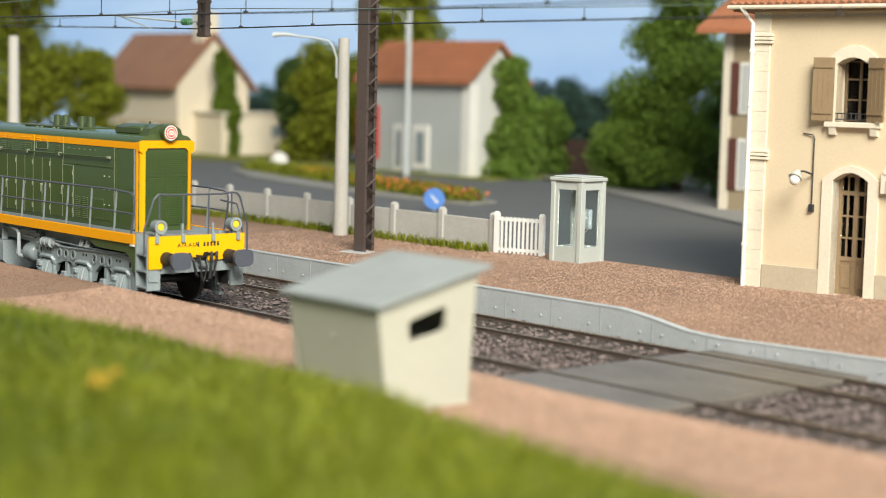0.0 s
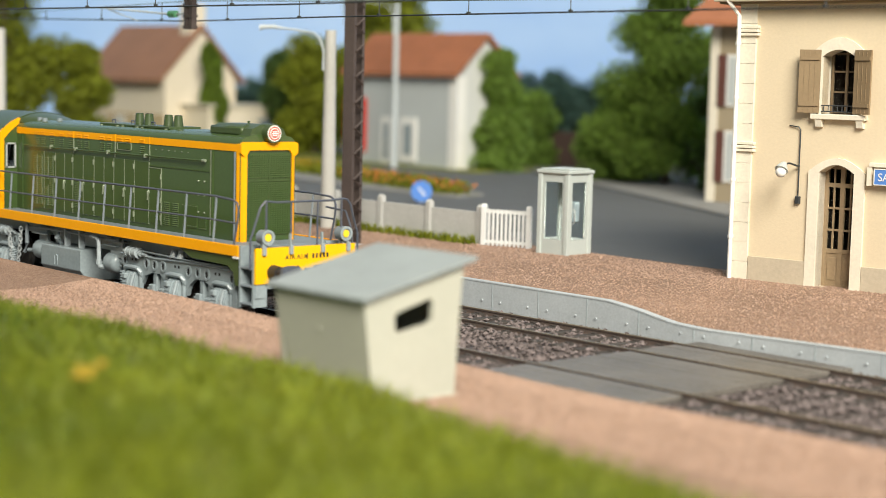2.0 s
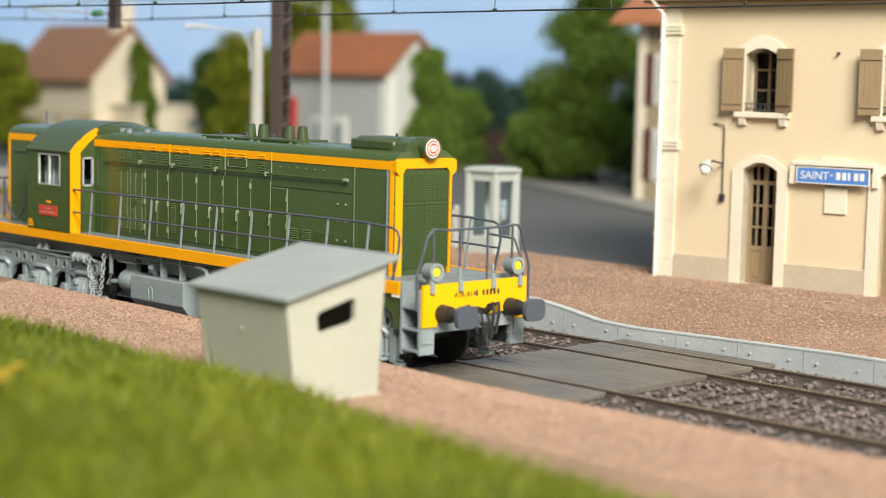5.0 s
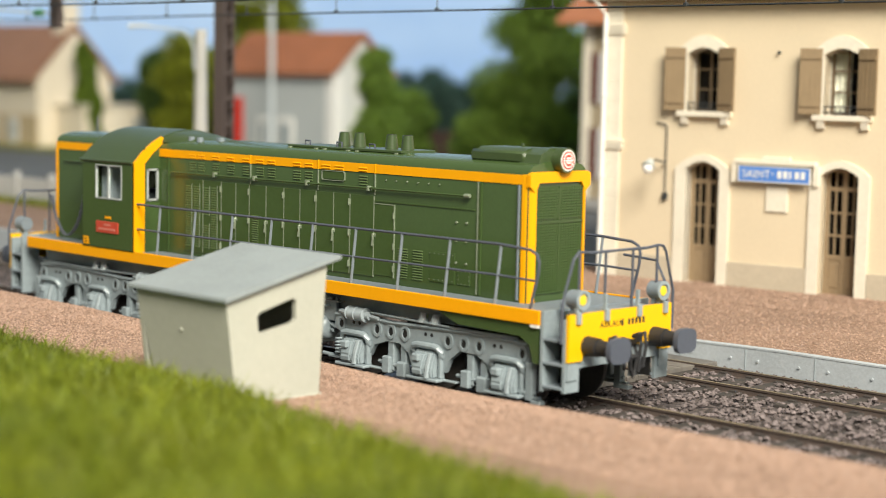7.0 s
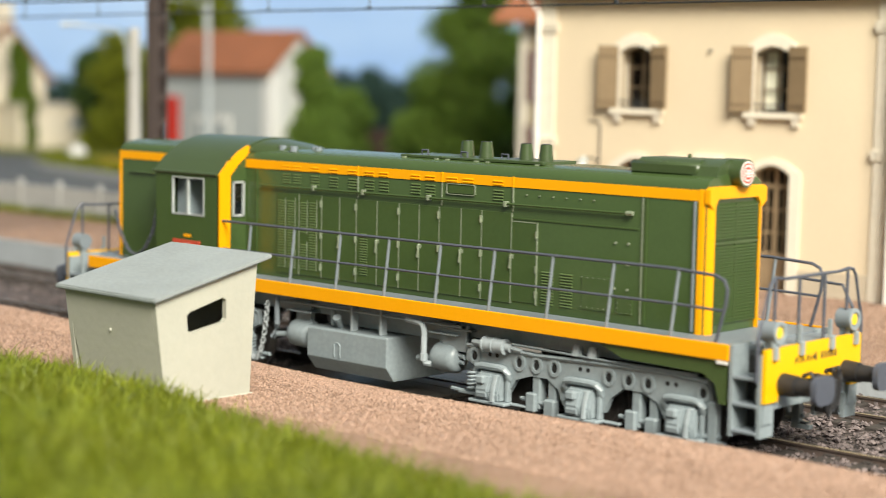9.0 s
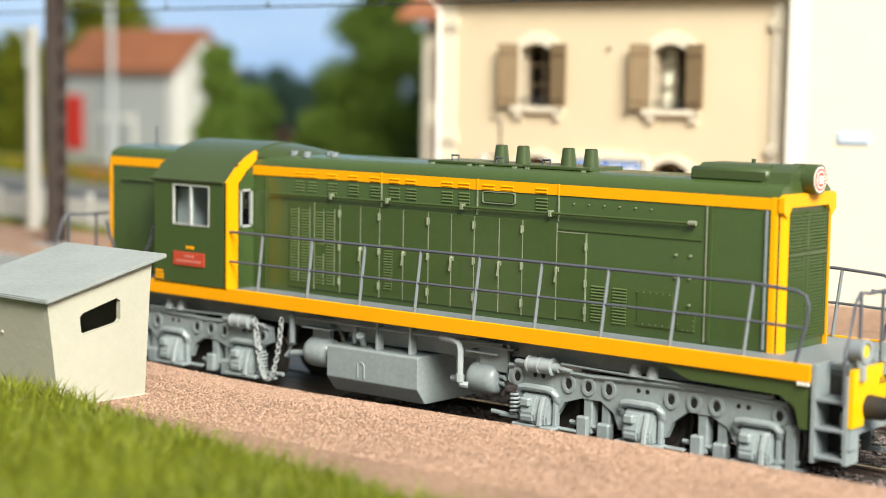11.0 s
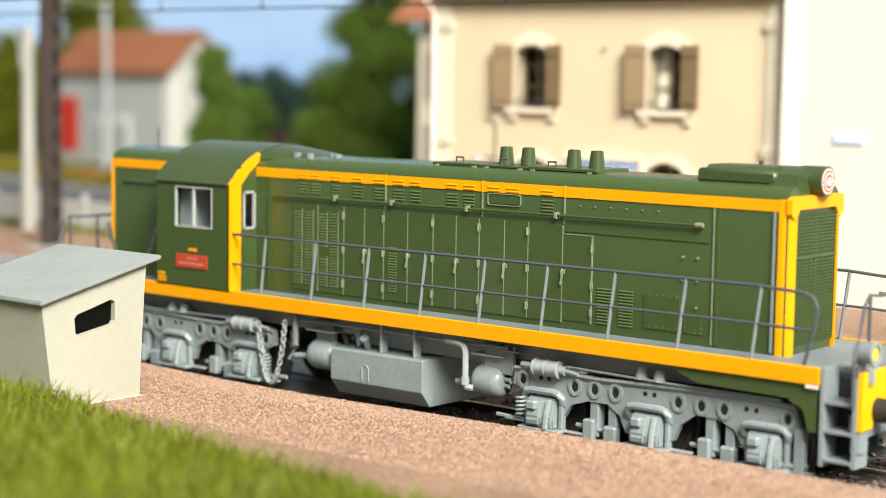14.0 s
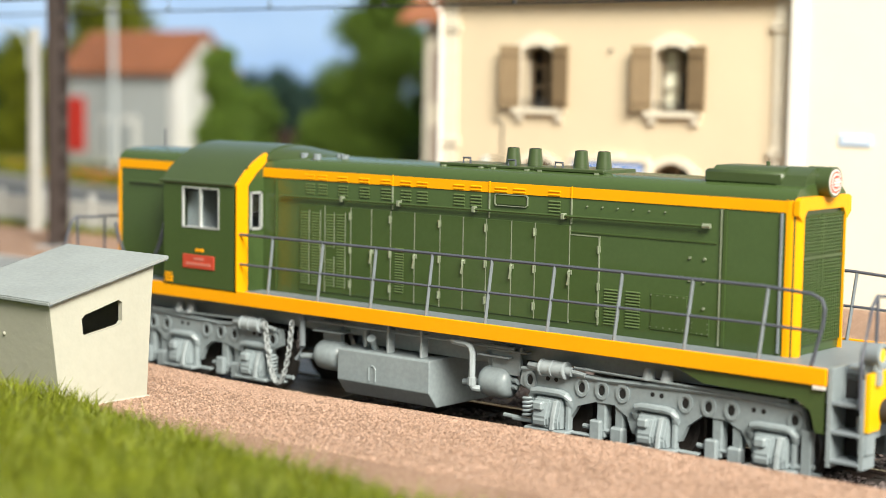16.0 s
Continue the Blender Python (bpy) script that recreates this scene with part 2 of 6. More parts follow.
def tube(bm, pts, r, n=6, r1=None, cap=True):
    """A round bar along pts."""
    pts = [Vector(p) for p in pts]
    rings = []
    for i, p in enumerate(pts):
        d = (pts[min(i + 1, len(pts) - 1)] - pts[max(i - 1, 0)]).normalized()
        a = d.cross(Vector((0, 0, 1)) if abs(d.z) < 0.95 else Vector((1, 0, 0))).normalized()
        b = d.cross(a)
        rr = r if r1 is None else r + (r1 - r) * i / (len(pts) - 1)
        rings.append([bm.verts.new(p + rr * (math.cos(t) * a + math.sin(t) * b)) for t in (2 * math.pi * k / n for k in range(n))])
    for p, q in zip(rings, rings[1:]):
        for k in range(n):
            bm.faces.new((p[k], p[(k + 1) % n], q[(k + 1) % n], q[k]))
    if cap:
        bm.faces.new(rings[0][::-1])
        bm.faces.new(rings[-1])
    return bm


def prism(bm, poly, axis, a, b):
    """A polygon drawn in the plane across axis, run from a to b along it."""
    def at(p, s):
        return (s, p[0], p[1]) if axis == "x" else (p[0], s, p[1]) if axis == "y" else (p[0], p[1], s)
    v0, v1 = [bm.verts.new(at(p, a)) for p in poly], [bm.verts.new(at(p, b)) for p in poly]
    bm.faces.new(v0[::-1])
    bm.faces.new(v1)
    n = len(poly)
    for i in range(n):
        bm.faces.new((v0[i], v0[(i + 1) % n], v1[(i + 1) % n], v1[i]))
    return bm


def band(bm, outer, inner, axis, a, b, closed=True):
    """A ring between two outlines of equal count, with thickness from a to b."""
    def at(p, s):
        return (s, p[0], p[1]) if axis == "x" else (p[0], s, p[1]) if axis == "y" else (p[0], p[1], s)
    o0, o1 = [bm.verts.new(at(p, a)) for p in outer], [bm.verts.new(at(p, b)) for p in outer]
    i0, i1 = [bm.verts.new(at(p, a)) for p in inner], [bm.verts.new(at(p, b)) for p in inner]
    n = len(outer)
    for k in range(n if closed else n - 1):
        j = (k + 1) % n
        for q in ((o0[k], o0[j], i0[j], i0[k]), (o1[k], i1[k], i1[j], o1[j]), (o0[k], o1[k], o1[j], o0[j]), (i0[k], i0[j], i1[j], i1[k])):
            bm.faces.new(q)
    if not closed:
        for k in (0, n - 1):
            bm.faces.new((o0[k], i0[k], i1[k], o1[k]))
    return bm


def B():
    return bmesh.new()


def part(name, bm, material, parent=None, label="", smooth=False, at=None, raw=False):
    """Links a bmesh as one mesh object, under a thing or a part."""
    bmesh.ops.recalc_face_normals(bm, faces=bm.faces)
    for v in bm.verts:
        v.co *= K
    me = bpy.data.meshes.new(name)
    bm.to_mesh(me)
    bm.free()
    me.materials.append(material)
    if smooth:
        me.polygons.foreach_set("use_smooth", [True] * len(me.polygons))
        me.set_sharp_from_angle(angle=radians(38))
    ob = new(name, me)
    if parent is not None:
        ob.parent = parent
    if at is not None:
        ob.location = Vector(at) * K
    if label:
        ob["label"] = label
    return ob


def again(name, ob, parent, at, rz=0.0):
    """Another object on the mesh of ob."""
    o = new(name, ob.data)
    o.parent = parent
    o.matrix_basis = pose(at[0] * K, at[1] * K, at[2] * K, 0, 0, rz)
    return o


def thing(name, label, category, at=(0, 0, 0), rz=0.0, group="", kind=""):
    e = tagged(new(name), label, category, group, kind)
    e.empty_display_size = 0.01
    e.matrix_basis = pose(at[0] * K, at[1] * K, at[2] * K, 0, 0, rz)
    return e


def scatter(name, material, verts, faces, **tags):
    """Many small pieces in one mesh, from arrays in prototype metres."""
    me = bpy.data.meshes.new(name)
    me.from_pydata((verts * K).tolist(), [], faces)
    me.materials.append(material)
    return tagged(new(name, me), **tags)


def stones(rng, pts, size, flat=0.7):
    """Irregular six-cornered stones at pts."""
    n = len(pts)
    base = np.array([(1, 0, 0), (0, 1, 0), (-1, 0, 0), (0, -1, 0), (0, 0, 1), (0, 0, -1)], float)
    v = base[None] * rng.uniform(0.55, 1.1, (n, 6, 1)) * (size * rng.uniform(0.6, 1.3, n))[:, None, None]
    v[:, :, 2] *= flat
    a = rng.uniform(0, 6.28, n)
    c, s = np.cos(a)[:, None], np.sin(a)[:, None]
    x, y = v[:, :, 0] * c - v[:, :, 1] * s, v[:, :, 0] * s + v[:, :, 1] * c
    t = rng.uniform(-0.6, 0.6, n)[:, None]
    v[:, :, 0], v[:, :, 1], v[:, :, 2] = x * np.cos(t) - v[:, :, 2] * np.sin(t), y, x * np.sin(t) + v[:, :, 2] * np.cos(t)
    v = (v + pts[:, None, :]).reshape(-1, 3)
    tri = np.array([(0, 1, 4), (1, 2, 4), (2, 3, 4), (3, 0, 4), (1, 0, 5), (2, 1, 5), (3, 2, 5), (0, 3, 5)])
    f = (tri[None] + 6 * np.arange(n)[:, None, None]).reshape(-1, 3).tolist()
    return v, f


RNG = np.random.default_rng(7)
TRACK1, TRACK2, WALLY, RAILZ = 21.53, 25.8, 27.2, -0.12


# ---- ground and large structure ----
def sheet(name, material, x0, x1, y0, y1, nx, ny, height, label, category):
    xs, ys = np.linspace(x0, x1, nx), np.linspace(y0, y1, ny)
    v = np.array([(x, y, height(x, y)) for y in ys for x in xs])
    f = [(j * nx + i, j * nx + i + 1, (j + 1) * nx + i + 1, (j + 1) * nx + i) for j in range(ny - 1) for i in range(nx - 1)]
    ob = scatter(name, material, v, f, label=label, category=category, kind="structure")
    ob.data.polygons.foreach_set("use_smooth", [True] * len(ob.data.polygons))
    return ob


def lerp(x, xs, zs):
    return float(np.interp(x, xs, zs))


def edge_height(x):
    """Top of the kerb along the far platform: it dips at the crossing."""
    return lerp(x, (-200, -25.8, -25.0, -23.9, -23.0, -20.8, -18, 0), (0.37, 0.37, 0.29, 0.11, 0.07, 0.12, 0.18, 0.2))


def far_height(x, y):
    u = min(1, max(0, (y - WALLY) / 3.4))
    return edge_height(x) * (1 - u) + 0.5 * u + 0.012 * noise.noise((x * 0.7, y * 0.7, 0))


def near_edge(x):
    """Uneven sanded edge of the near platform along the track."""
    return lerp(x, (-40, -32, -29, -26, -23, -20, -18, -16, -14, -12), (0.56, 0.52, 0.51, 0.46, 0.37, 0.31, 0.31, 0.35, 0.38, 0.41))


def near_height(x, y):
    u = min(1, max(0, (y - 17.2) / 1.8)) ** 1.5
    return 0.4 * (1 - u) + near_edge(x) * u + 0.012 * noise.noise((x * 0.6, y * 0.6, 3)) * (1 - u)


def bank_height(x, y):
    """The grassed bank before the near platform."""
    edge = 0.2 * noise.noise((x * 0.3, 0, 5)) + lerp(x, (-60, -40, -30.6, -22.0, -18.5, -14.4, -10.9, 0), (15.3, 15.1, 15.0, 15.2, 15.0, 14.3, 14.0, 13.6))
    u = (edge - y) / 5.0
    z = 0.36 + 0.9 * min(1, max(0, u)) ** 0.9 if u > 0 else 0.36 + u * 1.2
    return z + (0.10 * noise.noise((x * 0.45, y * 0.45, 1)) if u > 0 else 0)


sheet("ground", TURF, -185, 140, -40, 165, 30, 30, lambda x, y: -0.9 if y < 36 else -0.05, "dull green base board reaching to the backdrop", "ground")
sheet("track_bed", BALLASTBED, -130, 30, 19.3, 27.3, 200, 12, lambda x, y: -0.27 + 0.02 * noise.noise((x * 2, y * 2, 0)), "dark brown ballast bed under two tracks", "ballast")
sheet("platform_near", SAND, -130, 30, 12.0, 19.02, 220, 20, near_height, "near platform surfaced with pink sand", "platform")
sheet("platform_far", SAND, -130, 30, WALLY + 0.1, 33.9, 260, 18, far_height, "far platform surfaced with coarse pink sand", "platform")
sheet("grass_bank", TURF, -75, 30, -2, 16.4, 210, 80, bank_height, "low bank of tall green grass beside the platform", "grass")
bm = B()
rings = []
for x in np.concatenate([[-130.0], np.linspace(-44, -8, 90), [30.0]]):
    e = near_edge(x)
    rings.append([bm.verts.new((x, y, z)) for y, z in ((19.02, -0.4), (19.16, -0.4), (19.16, e - 0.02), (19.11, e + 0.006), (19.02, e + 0.006))])
for p, q in zip(rings, rings[1:]):
    for k in range(5):
        bm.faces.new((p[k], p[(k + 1) % 5], q[(k + 1) % 5], q[k]))
bm.faces.new(rings[0])
bm.faces.new(rings[-1])
tagged(part("platform_edge", bm, SAND), "sand-covered low edge of the near platform", "platform edge", kind="structure")

# road behind the station, with its kerb and pavement
bm = B()
box(bm, -150, 40, 33.75, 34.1, -0.3, 0.42, 0.02)
tagged(part("kerb", bm, KERB), "grey kerb along the back of the platform", "kerb", kind="structure")
sheet("road", ASPHALT, -160, 60, 34.1, 125, 60, 40, lambda x, y: 0.3, "dark grey asphalt road with a wide bend", "road")
bm = B()
prism(bm, [(-20, 40.5), (-28, 43.4), (-40.5, 49.4), (-55.2, 57.9), (-66, 64), (-66, 90), (20, 90), (20, 40)], "z", 0.2, 0.42)
tagged(part("pavement", bm, PAVING), "pale pavement along the far side of the road", "pavement", kind="structure")
bm = B()
prism(bm, [(-66, 59.8), (-66, 66), (-150, 68), (-150, 57.6), (-90, 57.2), (-78, 59.0)], "z", 0.2, 0.40)
tagged(part("verge", bm, TURF), "mown grass verge in front of the houses", "verge", kind="structure")

# painted sky behind everything
bm = B()
cx, cy, rad = -20.0, 10.0, 140.0
pts = [(cx + rad * math.cos(a), cy + rad * math.sin(a)) for a in (radians(20 + 9 * i) for i in range(20))]
band(bm, pts, [(p[0] + 0.03 * (cx - p[0]) / 4, p[1] + 0.03 * (cy - p[1]) / 4) for p in pts], "z", -1.0, 75, closed=False)
tagged(part("backdrop", bm, SKY, smooth=True), "painted blue sky board with pale clouds", "backdrop", kind="structure")

# retaining wall of the far platform in cast panels
wall = thing("retaining_wall", "low grey concrete wall of cast panels along the far platform", "retaining wall", kind="structure")
XS = np.arange(-62, 6, 1.55)
for k, x in enumerate(XS):
    bm = B()
    za, zb = edge_height(x) + 0.03, edge_height(x + 1.53) + 0.03
    steps = [x + 1.53 * j / 3 for j in range(4)]
    prism(bm, [(x, -0.45), (x + 1.53, -0.45)] + [(s, edge_height(s) + 0.03) for s in reversed(steps)], "y", WALLY - 0.07, WALLY + 0.1)
    for bx in (0.28, 1.2):
        tube(bm, [(x + bx, WALLY - 0.095, -0.02), (x + bx, WALLY - 0.06, -0.02)], 0.026, 8)
    part("panel", bm, CONCRETE, wall)
    bm = B()
    zj = edge_height(x + 1.54)
    prism(bm, [(x + 1.531, -0.44), (x + 1.549, -0.44), (x + 1.549, zj + 0.028), (x + 1.531, zj + 0.028)], "y", WALLY - 0.078, WALLY + 0.05)
    part("joint_strip", bm, PALEGREY, wall)
bm = B()
cop = [(x, edge_height(x) + 0.032) for x in np.linspace(-62, 6, 140)]
prism(bm, cop + [(x, z + 0.03) for x, z in reversed(cop)], "y", WALLY - 0.079, WALLY + 0.12)
part("coping", bm, CONCRETE, wall, "thin pale coping strip")


# ---- tracks ----
def rail_mesh(x0, x1, y):
    bm = B()
    prism(bm, [(y - 0.075, -0.28), (y + 0.075, -0.28), (y + 0.03, -0.25), (y + 0.018, -0.165), (y + 0.036, -0.155), (y + 0.036, -0.128), (y - 0.036, -0.128), (y - 0.036, -0.155), (y - 0.018, -0.165), (y - 0.03, -0.25)], "x", x0, x1)
    return bm


def make_track(yc, name_label):
    tr = thing("railway_track", name_label, "railway track", kind="structure")
    for s in (-0.7175, 0.7175):
        rail = part("rail", rail_mesh(-130, 30, yc + s), RAILSIDE, tr, "weathered brown steel rail")
        bm = B()
        box(bm, -130, 30, yc + s - 0.03, yc + s + 0.03, -0.127, RAILZ)
        part("rail_head", bm, RAILTOP, rail, "worn bright running surface")
    bm = B()
    box(bm, -0.13, 0.13, -1.25, 1.25, -0.3, -0.215, 0.015)
    for s in (-0.7175, 0.7175):
        for o in (-0.13, 0.13):
            box(bm, -0.07, 0.07, s + o - 0.045, s + o + 0.045, -0.22, -0.185)
    first = part("sleeper", bm, SLEEPER, tr, at=(-62, yc, 0))
    for k in range(1, 108):
        x = -62 + 0.62 * k
        again("sleeper", first, tr, (x, yc + 0.01 * math.sin(k * 3.7), 0.004 * math.sin(k * 1.9)), 0.6 * math.sin(k * 2.3))
    return tr


make_track(TRACK1, "near railway track with brown rails on dark sleepers")
make_track(TRACK2, "far railway track with brown rails beside the platform wall")

n = 26000
px, py = RNG.uniform(-58, 0, n), RNG.uniform(19.4, 27.05, n)
px[:9000] = RNG.uniform(-28, -8, 9000)
onsl = (np.abs(((px + 62) / 0.62 + 0.5) % 1 - 0.5) * 0.62 < 0.15)
rail_d = np.min(np.abs(py[:, None] - np.array([TRACK1 - .7175, TRACK1 + .7175, TRACK2 - .7175, TRACK2 + .7175])[None]), 1)
cross = (px > -23.3) & (px < -19.1)
keep = (rail_d > 0.13) & ~cross & ~(onsl & (RNG.uniform(0, 1, n) < 0.75))
px, py = px[keep], py[keep]
v, f = stones(RNG, np.stack([px, py, -0.25 + RNG.uniform(0, 0.045, len(px))], 1), 0.064)
scatter("ballast_stones", BALLAST, v, f, label="loose dark brown ballast stones between the sleepers", category="ballast", kind="stuff")

# boarded crossing for passengers, four strips of planks
crossing = thing("track_crossing", "weathered grey timber crossing laid flush between the rails", "crossing", kind="structure")
for ya, yb in ((19.35, 20.68), (20.93, 22.12), (22.36, 24.95), (25.2, 26.4), (26.62, 27.1)):
    w = 0.30
    m = int((yb - ya) / w)
    for k in range(m):
        bm = B()
        y0 = ya + (yb - ya) * k / m
        dx = 0.02 * math.sin(k * 5.1 + ya)
        box(bm, -23.1 + dx, -19.25 + dx, y0 + 0.0015, y0 + (yb - ya) / m - 0.0015, -0.26, RAILZ - 0.016 - 0.004 * (k % 3 == 1), 0.012)
        part("plank", bm, BOARD, crossing)

# sand grains on both platforms
n = 62000
px, py = RNG.uniform(-34, -6, n), RNG.uniform(16.0, 19.05, n)
py[:12000] = RNG.uniform(18.2, 19.1, 12000)
pz = np.array([near_height(a, b) for a, b in zip(px, py)]) + 0.005
v1, f1 = stones(RNG, np.stack([px, py, pz], 1), 0.021, 0.8)
n2 = 30000
qx, qy = RNG.uniform(-44, -14, n2), RNG.uniform(27.35, 33.7, n2)
qz = np.array([far_height(a, b) for a, b in zip(qx, qy)]) + 0.006
v2, f2 = stones(RNG, np.stack([qx, qy, qz], 1), 0.026, 0.8)
scatter("sand_grains", GRAIN, v1, f1, label="loose pink grit on the near platform", category="grit", kind="stuff")
scatter("sand_grains", GRAIN, v2, f2, label="loose pink grit on the far platform", category="grit", kind="stuff")


# ---- grass ----
def blades(rng, n, xr, yr, lo, hi, height, width=0.017):
    x, y = rng.uniform(*xr, n), rng.uniform(*yr, n)
    z = np.array([height(a, b) for a, b in zip(x, y)])
    ok = z > 0.32
    x, y, z = x[ok], y[ok], z[ok]
    n = len(x)
    ln, a = rng.uniform(lo, hi, n), rng.uniform(0, 6.28, n)
    lean, da = rng.uniform(0.1, 0.75, n), rng.uniform(0, 6.28, n)
    wx, wy = np.cos(a) * width, np.sin(a) * width
    lx, ly = np.cos(da) * lean * ln, np.sin(da) * lean * ln
    v = np.empty((n, 5, 3))
    v[:, 0], v[:, 1] = np.stack([x - wx, y - wy, z - 0.03], 1), np.stack([x + wx, y + wy, z - 0.03], 1)
    v[:, 2], v[:, 3] = np.stack([x - wx * 0.7 + lx * 0.35, y - wy * 0.7 + ly * 0.35, z + ln * 0.6], 1), np.stack([x + wx * 0.7 + lx * 0.35, y + wy * 0.7 + ly * 0.35, z + ln * 0.6], 1)
    v[:, 4] = np.stack([x + lx, y + ly, z + ln * 0.95], 1)
    i = 5 * np.arange(n)[:, None]
    f = (i + np.array([[0, 1, 3, 2]])).tolist() + (i + np.array([[2, 3, 4]])).tolist()
    return v.reshape(-1, 3), f


v, f = blades(RNG, 270000, (-46, -3), (4.5, 15.6), 0.2, 0.46, bank_height, 0.0125)
scatter("grass_blades", GRASSMAT, v, f, label="dense tall green grass with yellowish tips", category="grass", kind="stuff")
v, f = blades(RNG, 60000, (-46, -3), (4.5, 15.5), 0.34, 0.62, bank_height, 0.015)
scatter("grass_blades", GRASSLONG, v, f, label="longer dark green grass stalks in the bank", category="grass", kind="stuff")
for fx, fy in ((-17.85, 9.85), (-17.51, 9.52), (-17.62, 9.42), (-17.09, 9.23), (-17.18, 9.16)):
    fl = thing("wild_flower", "small yellow wild flower in the grass", "flower", (fx, fy, bank_height(fx, fy)), group="wild flowers")
    bm = B()
    tube(bm, [(0, 0, 0), (0.03, 0, 0.3), (0.02, 0.03, 0.5)], 0.015, 5)
    part("stem", bm, GRASSMAT, fl)
    bm = B()
    vv = bmesh.ops.create_icosphere(bm, subdivisions=1, radius=0.08, matrix=Matrix.Translation((0.02, 0.03, 0.52)))["verts"]
    for q in vv:
        q.co.z = 0.52 + (q.co.z - 0.52) * 0.5
    part("blossom", bm, FLOWY, fl)


# ---- hut on the near platform ----
def make_hut():
    h = thing("trackside_hut", "small cream concrete hut with a sloping grey slab roof", "hut", (0, 0, 0))
    X1, X0 = -19.4, -21.62
    zb, za, zc = 0.40, 1.95, 2.40
    # outline of the side wall in y and z: it widens upwards
    sy0, sy1, ty0, ty1 = 15.32, 16.92, 15.12, 17.06
    win = [(15.72, 1.48), (15.70, 1.70), (15.76, 1.755), (16.38, 1.92), (16.45, 1.88), (16.45, 1.60), (16.40, 1.545), (15.78, 1.44)]
    for x, name in ((X1, "side_wall"), (X0 + 0.1, "side_wall")):
        bm = B()
        # eight-point outer ring that matches the window's eight corners
        o = [(15.255, 0.9), (15.19, 1.4), (ty0, za), (ty1, zc), (17.02, 2.0), (16.96, 1.1), (sy1, zb), (sy0, zb)]
        band(bm, o, win, "x", x - 0.09, x)
        part(name, bm, HUTWALL, h, "cream side wall with a slanted window opening")
    for (yb, yt, zt) in ((sy0, ty0, za), (sy1, ty1, zc)):
        bm = B()
        off = 0.09 if yb == sy0 else -0.09
        poly = [(yb, zb), (yt, zt), (yt + off, zt), (yb + off, zb)]
        x_in0, x_in1 = X0 + 0.105, X1 - 0.092
        v0 = [bm.verts.new((X0 + 0.28 if z == zb else X0 + 0.012, y, z)) for y, z in poly]
        v1 = [bm.verts.new((x_in1, y, z)) for y, z in poly]
        bm.faces.new(v0), bm.faces.new(v1)
        for k in range(4):
            bm.faces.new((v0[k], v0[(k + 1) % 4], v1[(k + 1) % 4], v1[k]))
        if yb == sy0:
            bmesh.ops.create_uvsphere(bm, u_segments=8, v_segments=6, radius=0.03, matrix=Matrix.Translation((-20.55, 15.19, 1.42)))
        part("rear_wall" if yb == sy0 else "front_wall", bm, HUTWALL, h)
    bm = B()
    def rz(y):
        return za + 0.01 + (zc - za) * (y - ty0) / (ty1 - ty0)
    q = [(15.04, rz(15.04)), (17.28, rz(17.28)), (17.28, rz(17.28) + 0.07), (15.04, rz(15.04) + 0.07)]
    prism(bm, q, "x", X0 - 0.14, X1 + 0.10)
    bmesh.ops.bevel(bm, geom=list(bm.edges), offset=0.018, segments=2, affect="EDGES")
    part("roof", bm, HUTROOF, h, "grey painted slab roof", smooth=True)
    bm = B()
    box(bm, X0 + 0.30, X1 + 0.02, sy0 - 0.015, sy1 + 0.05, 0.37, 0.42, 0.01)
    part("base_slab", bm, HUTWALL, h)
    return h


make_hut()


# ---- station ----
SW = 8.94
st = thing("station_building", "cream two-storey country station with brown shutters and stone trim", "station", (-26.735, 32.69, 0), math.degrees(0.1491))
Z0, ZT = 0.45, 7.2
OPEN = []
for o in (0.0, 3.4655):
    OPEN += [(2.20 + o, 3.03 + o, 4.60, 6.12), (2.23 + o, 3.14 + o, Z0, 3.42)]


def wall_with_openings():
    xs = sorted({0.0, SW} | {v for q in OPEN for v in q[:2]})
    zs = sorted({Z0, ZT} | {v for q in OPEN for v in q[2:]})
    bm = B()
    for xa, xb in zip(xs, xs[1:]):
        run = None
        for za, zb in zip(zs, zs[1:]):
            c = ((xa + xb) / 2, (za + zb) / 2)
            if any(q[0] < c[0] < q[1] and q[2] < c[1] < q[3] for q in OPEN):
                if run:
                    box(bm, xa, xb, 0, 0.3, *run)
                run = None
            else:
                run = (run[0], zb) if run else (za, zb)
        if run:
            box(bm, xa, xb, 0, 0.3, *run)
    bmesh.ops.remove_doubles(bm, verts=bm.verts, dist=0.001)
    return bm


part("wall", wall_with_openings(), STUCCO, st, "cream stucco front wall")
bm = B()
box(bm, 0, 0.3, 0.3, 8.5, Z0, ZT)
part("wall", bm, STUCCO, st, "cream stucco end wall")
bm = B()
box(bm, SW - 0.3, SW, 0.3, 8.5, Z0, ZT)
box(bm, 0, SW, 8.2, 8.5, Z0, ZT)
part("wall", bm, STUCCO, st, "cream stucco rear wall")
# near-black sheets behind the openings; the rooms' shade is in their colour
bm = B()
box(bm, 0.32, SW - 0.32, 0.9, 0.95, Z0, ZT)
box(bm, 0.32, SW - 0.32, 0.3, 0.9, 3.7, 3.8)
part("shade_backing", bm, INSIDE, st)


def arch(x0, x1, zb, zs, rise, n=9):
    """Opening outline from the lower left over a flat arch to the lower right."""
    p = [(x0, zb)]
    for k in range(n):
        u = k / (n - 1)
        p.append((x0 + (x1 - x0) * u, zs + rise * math.sin(math.pi * u) ** 0.9))
    return p + [(x1, zb)]


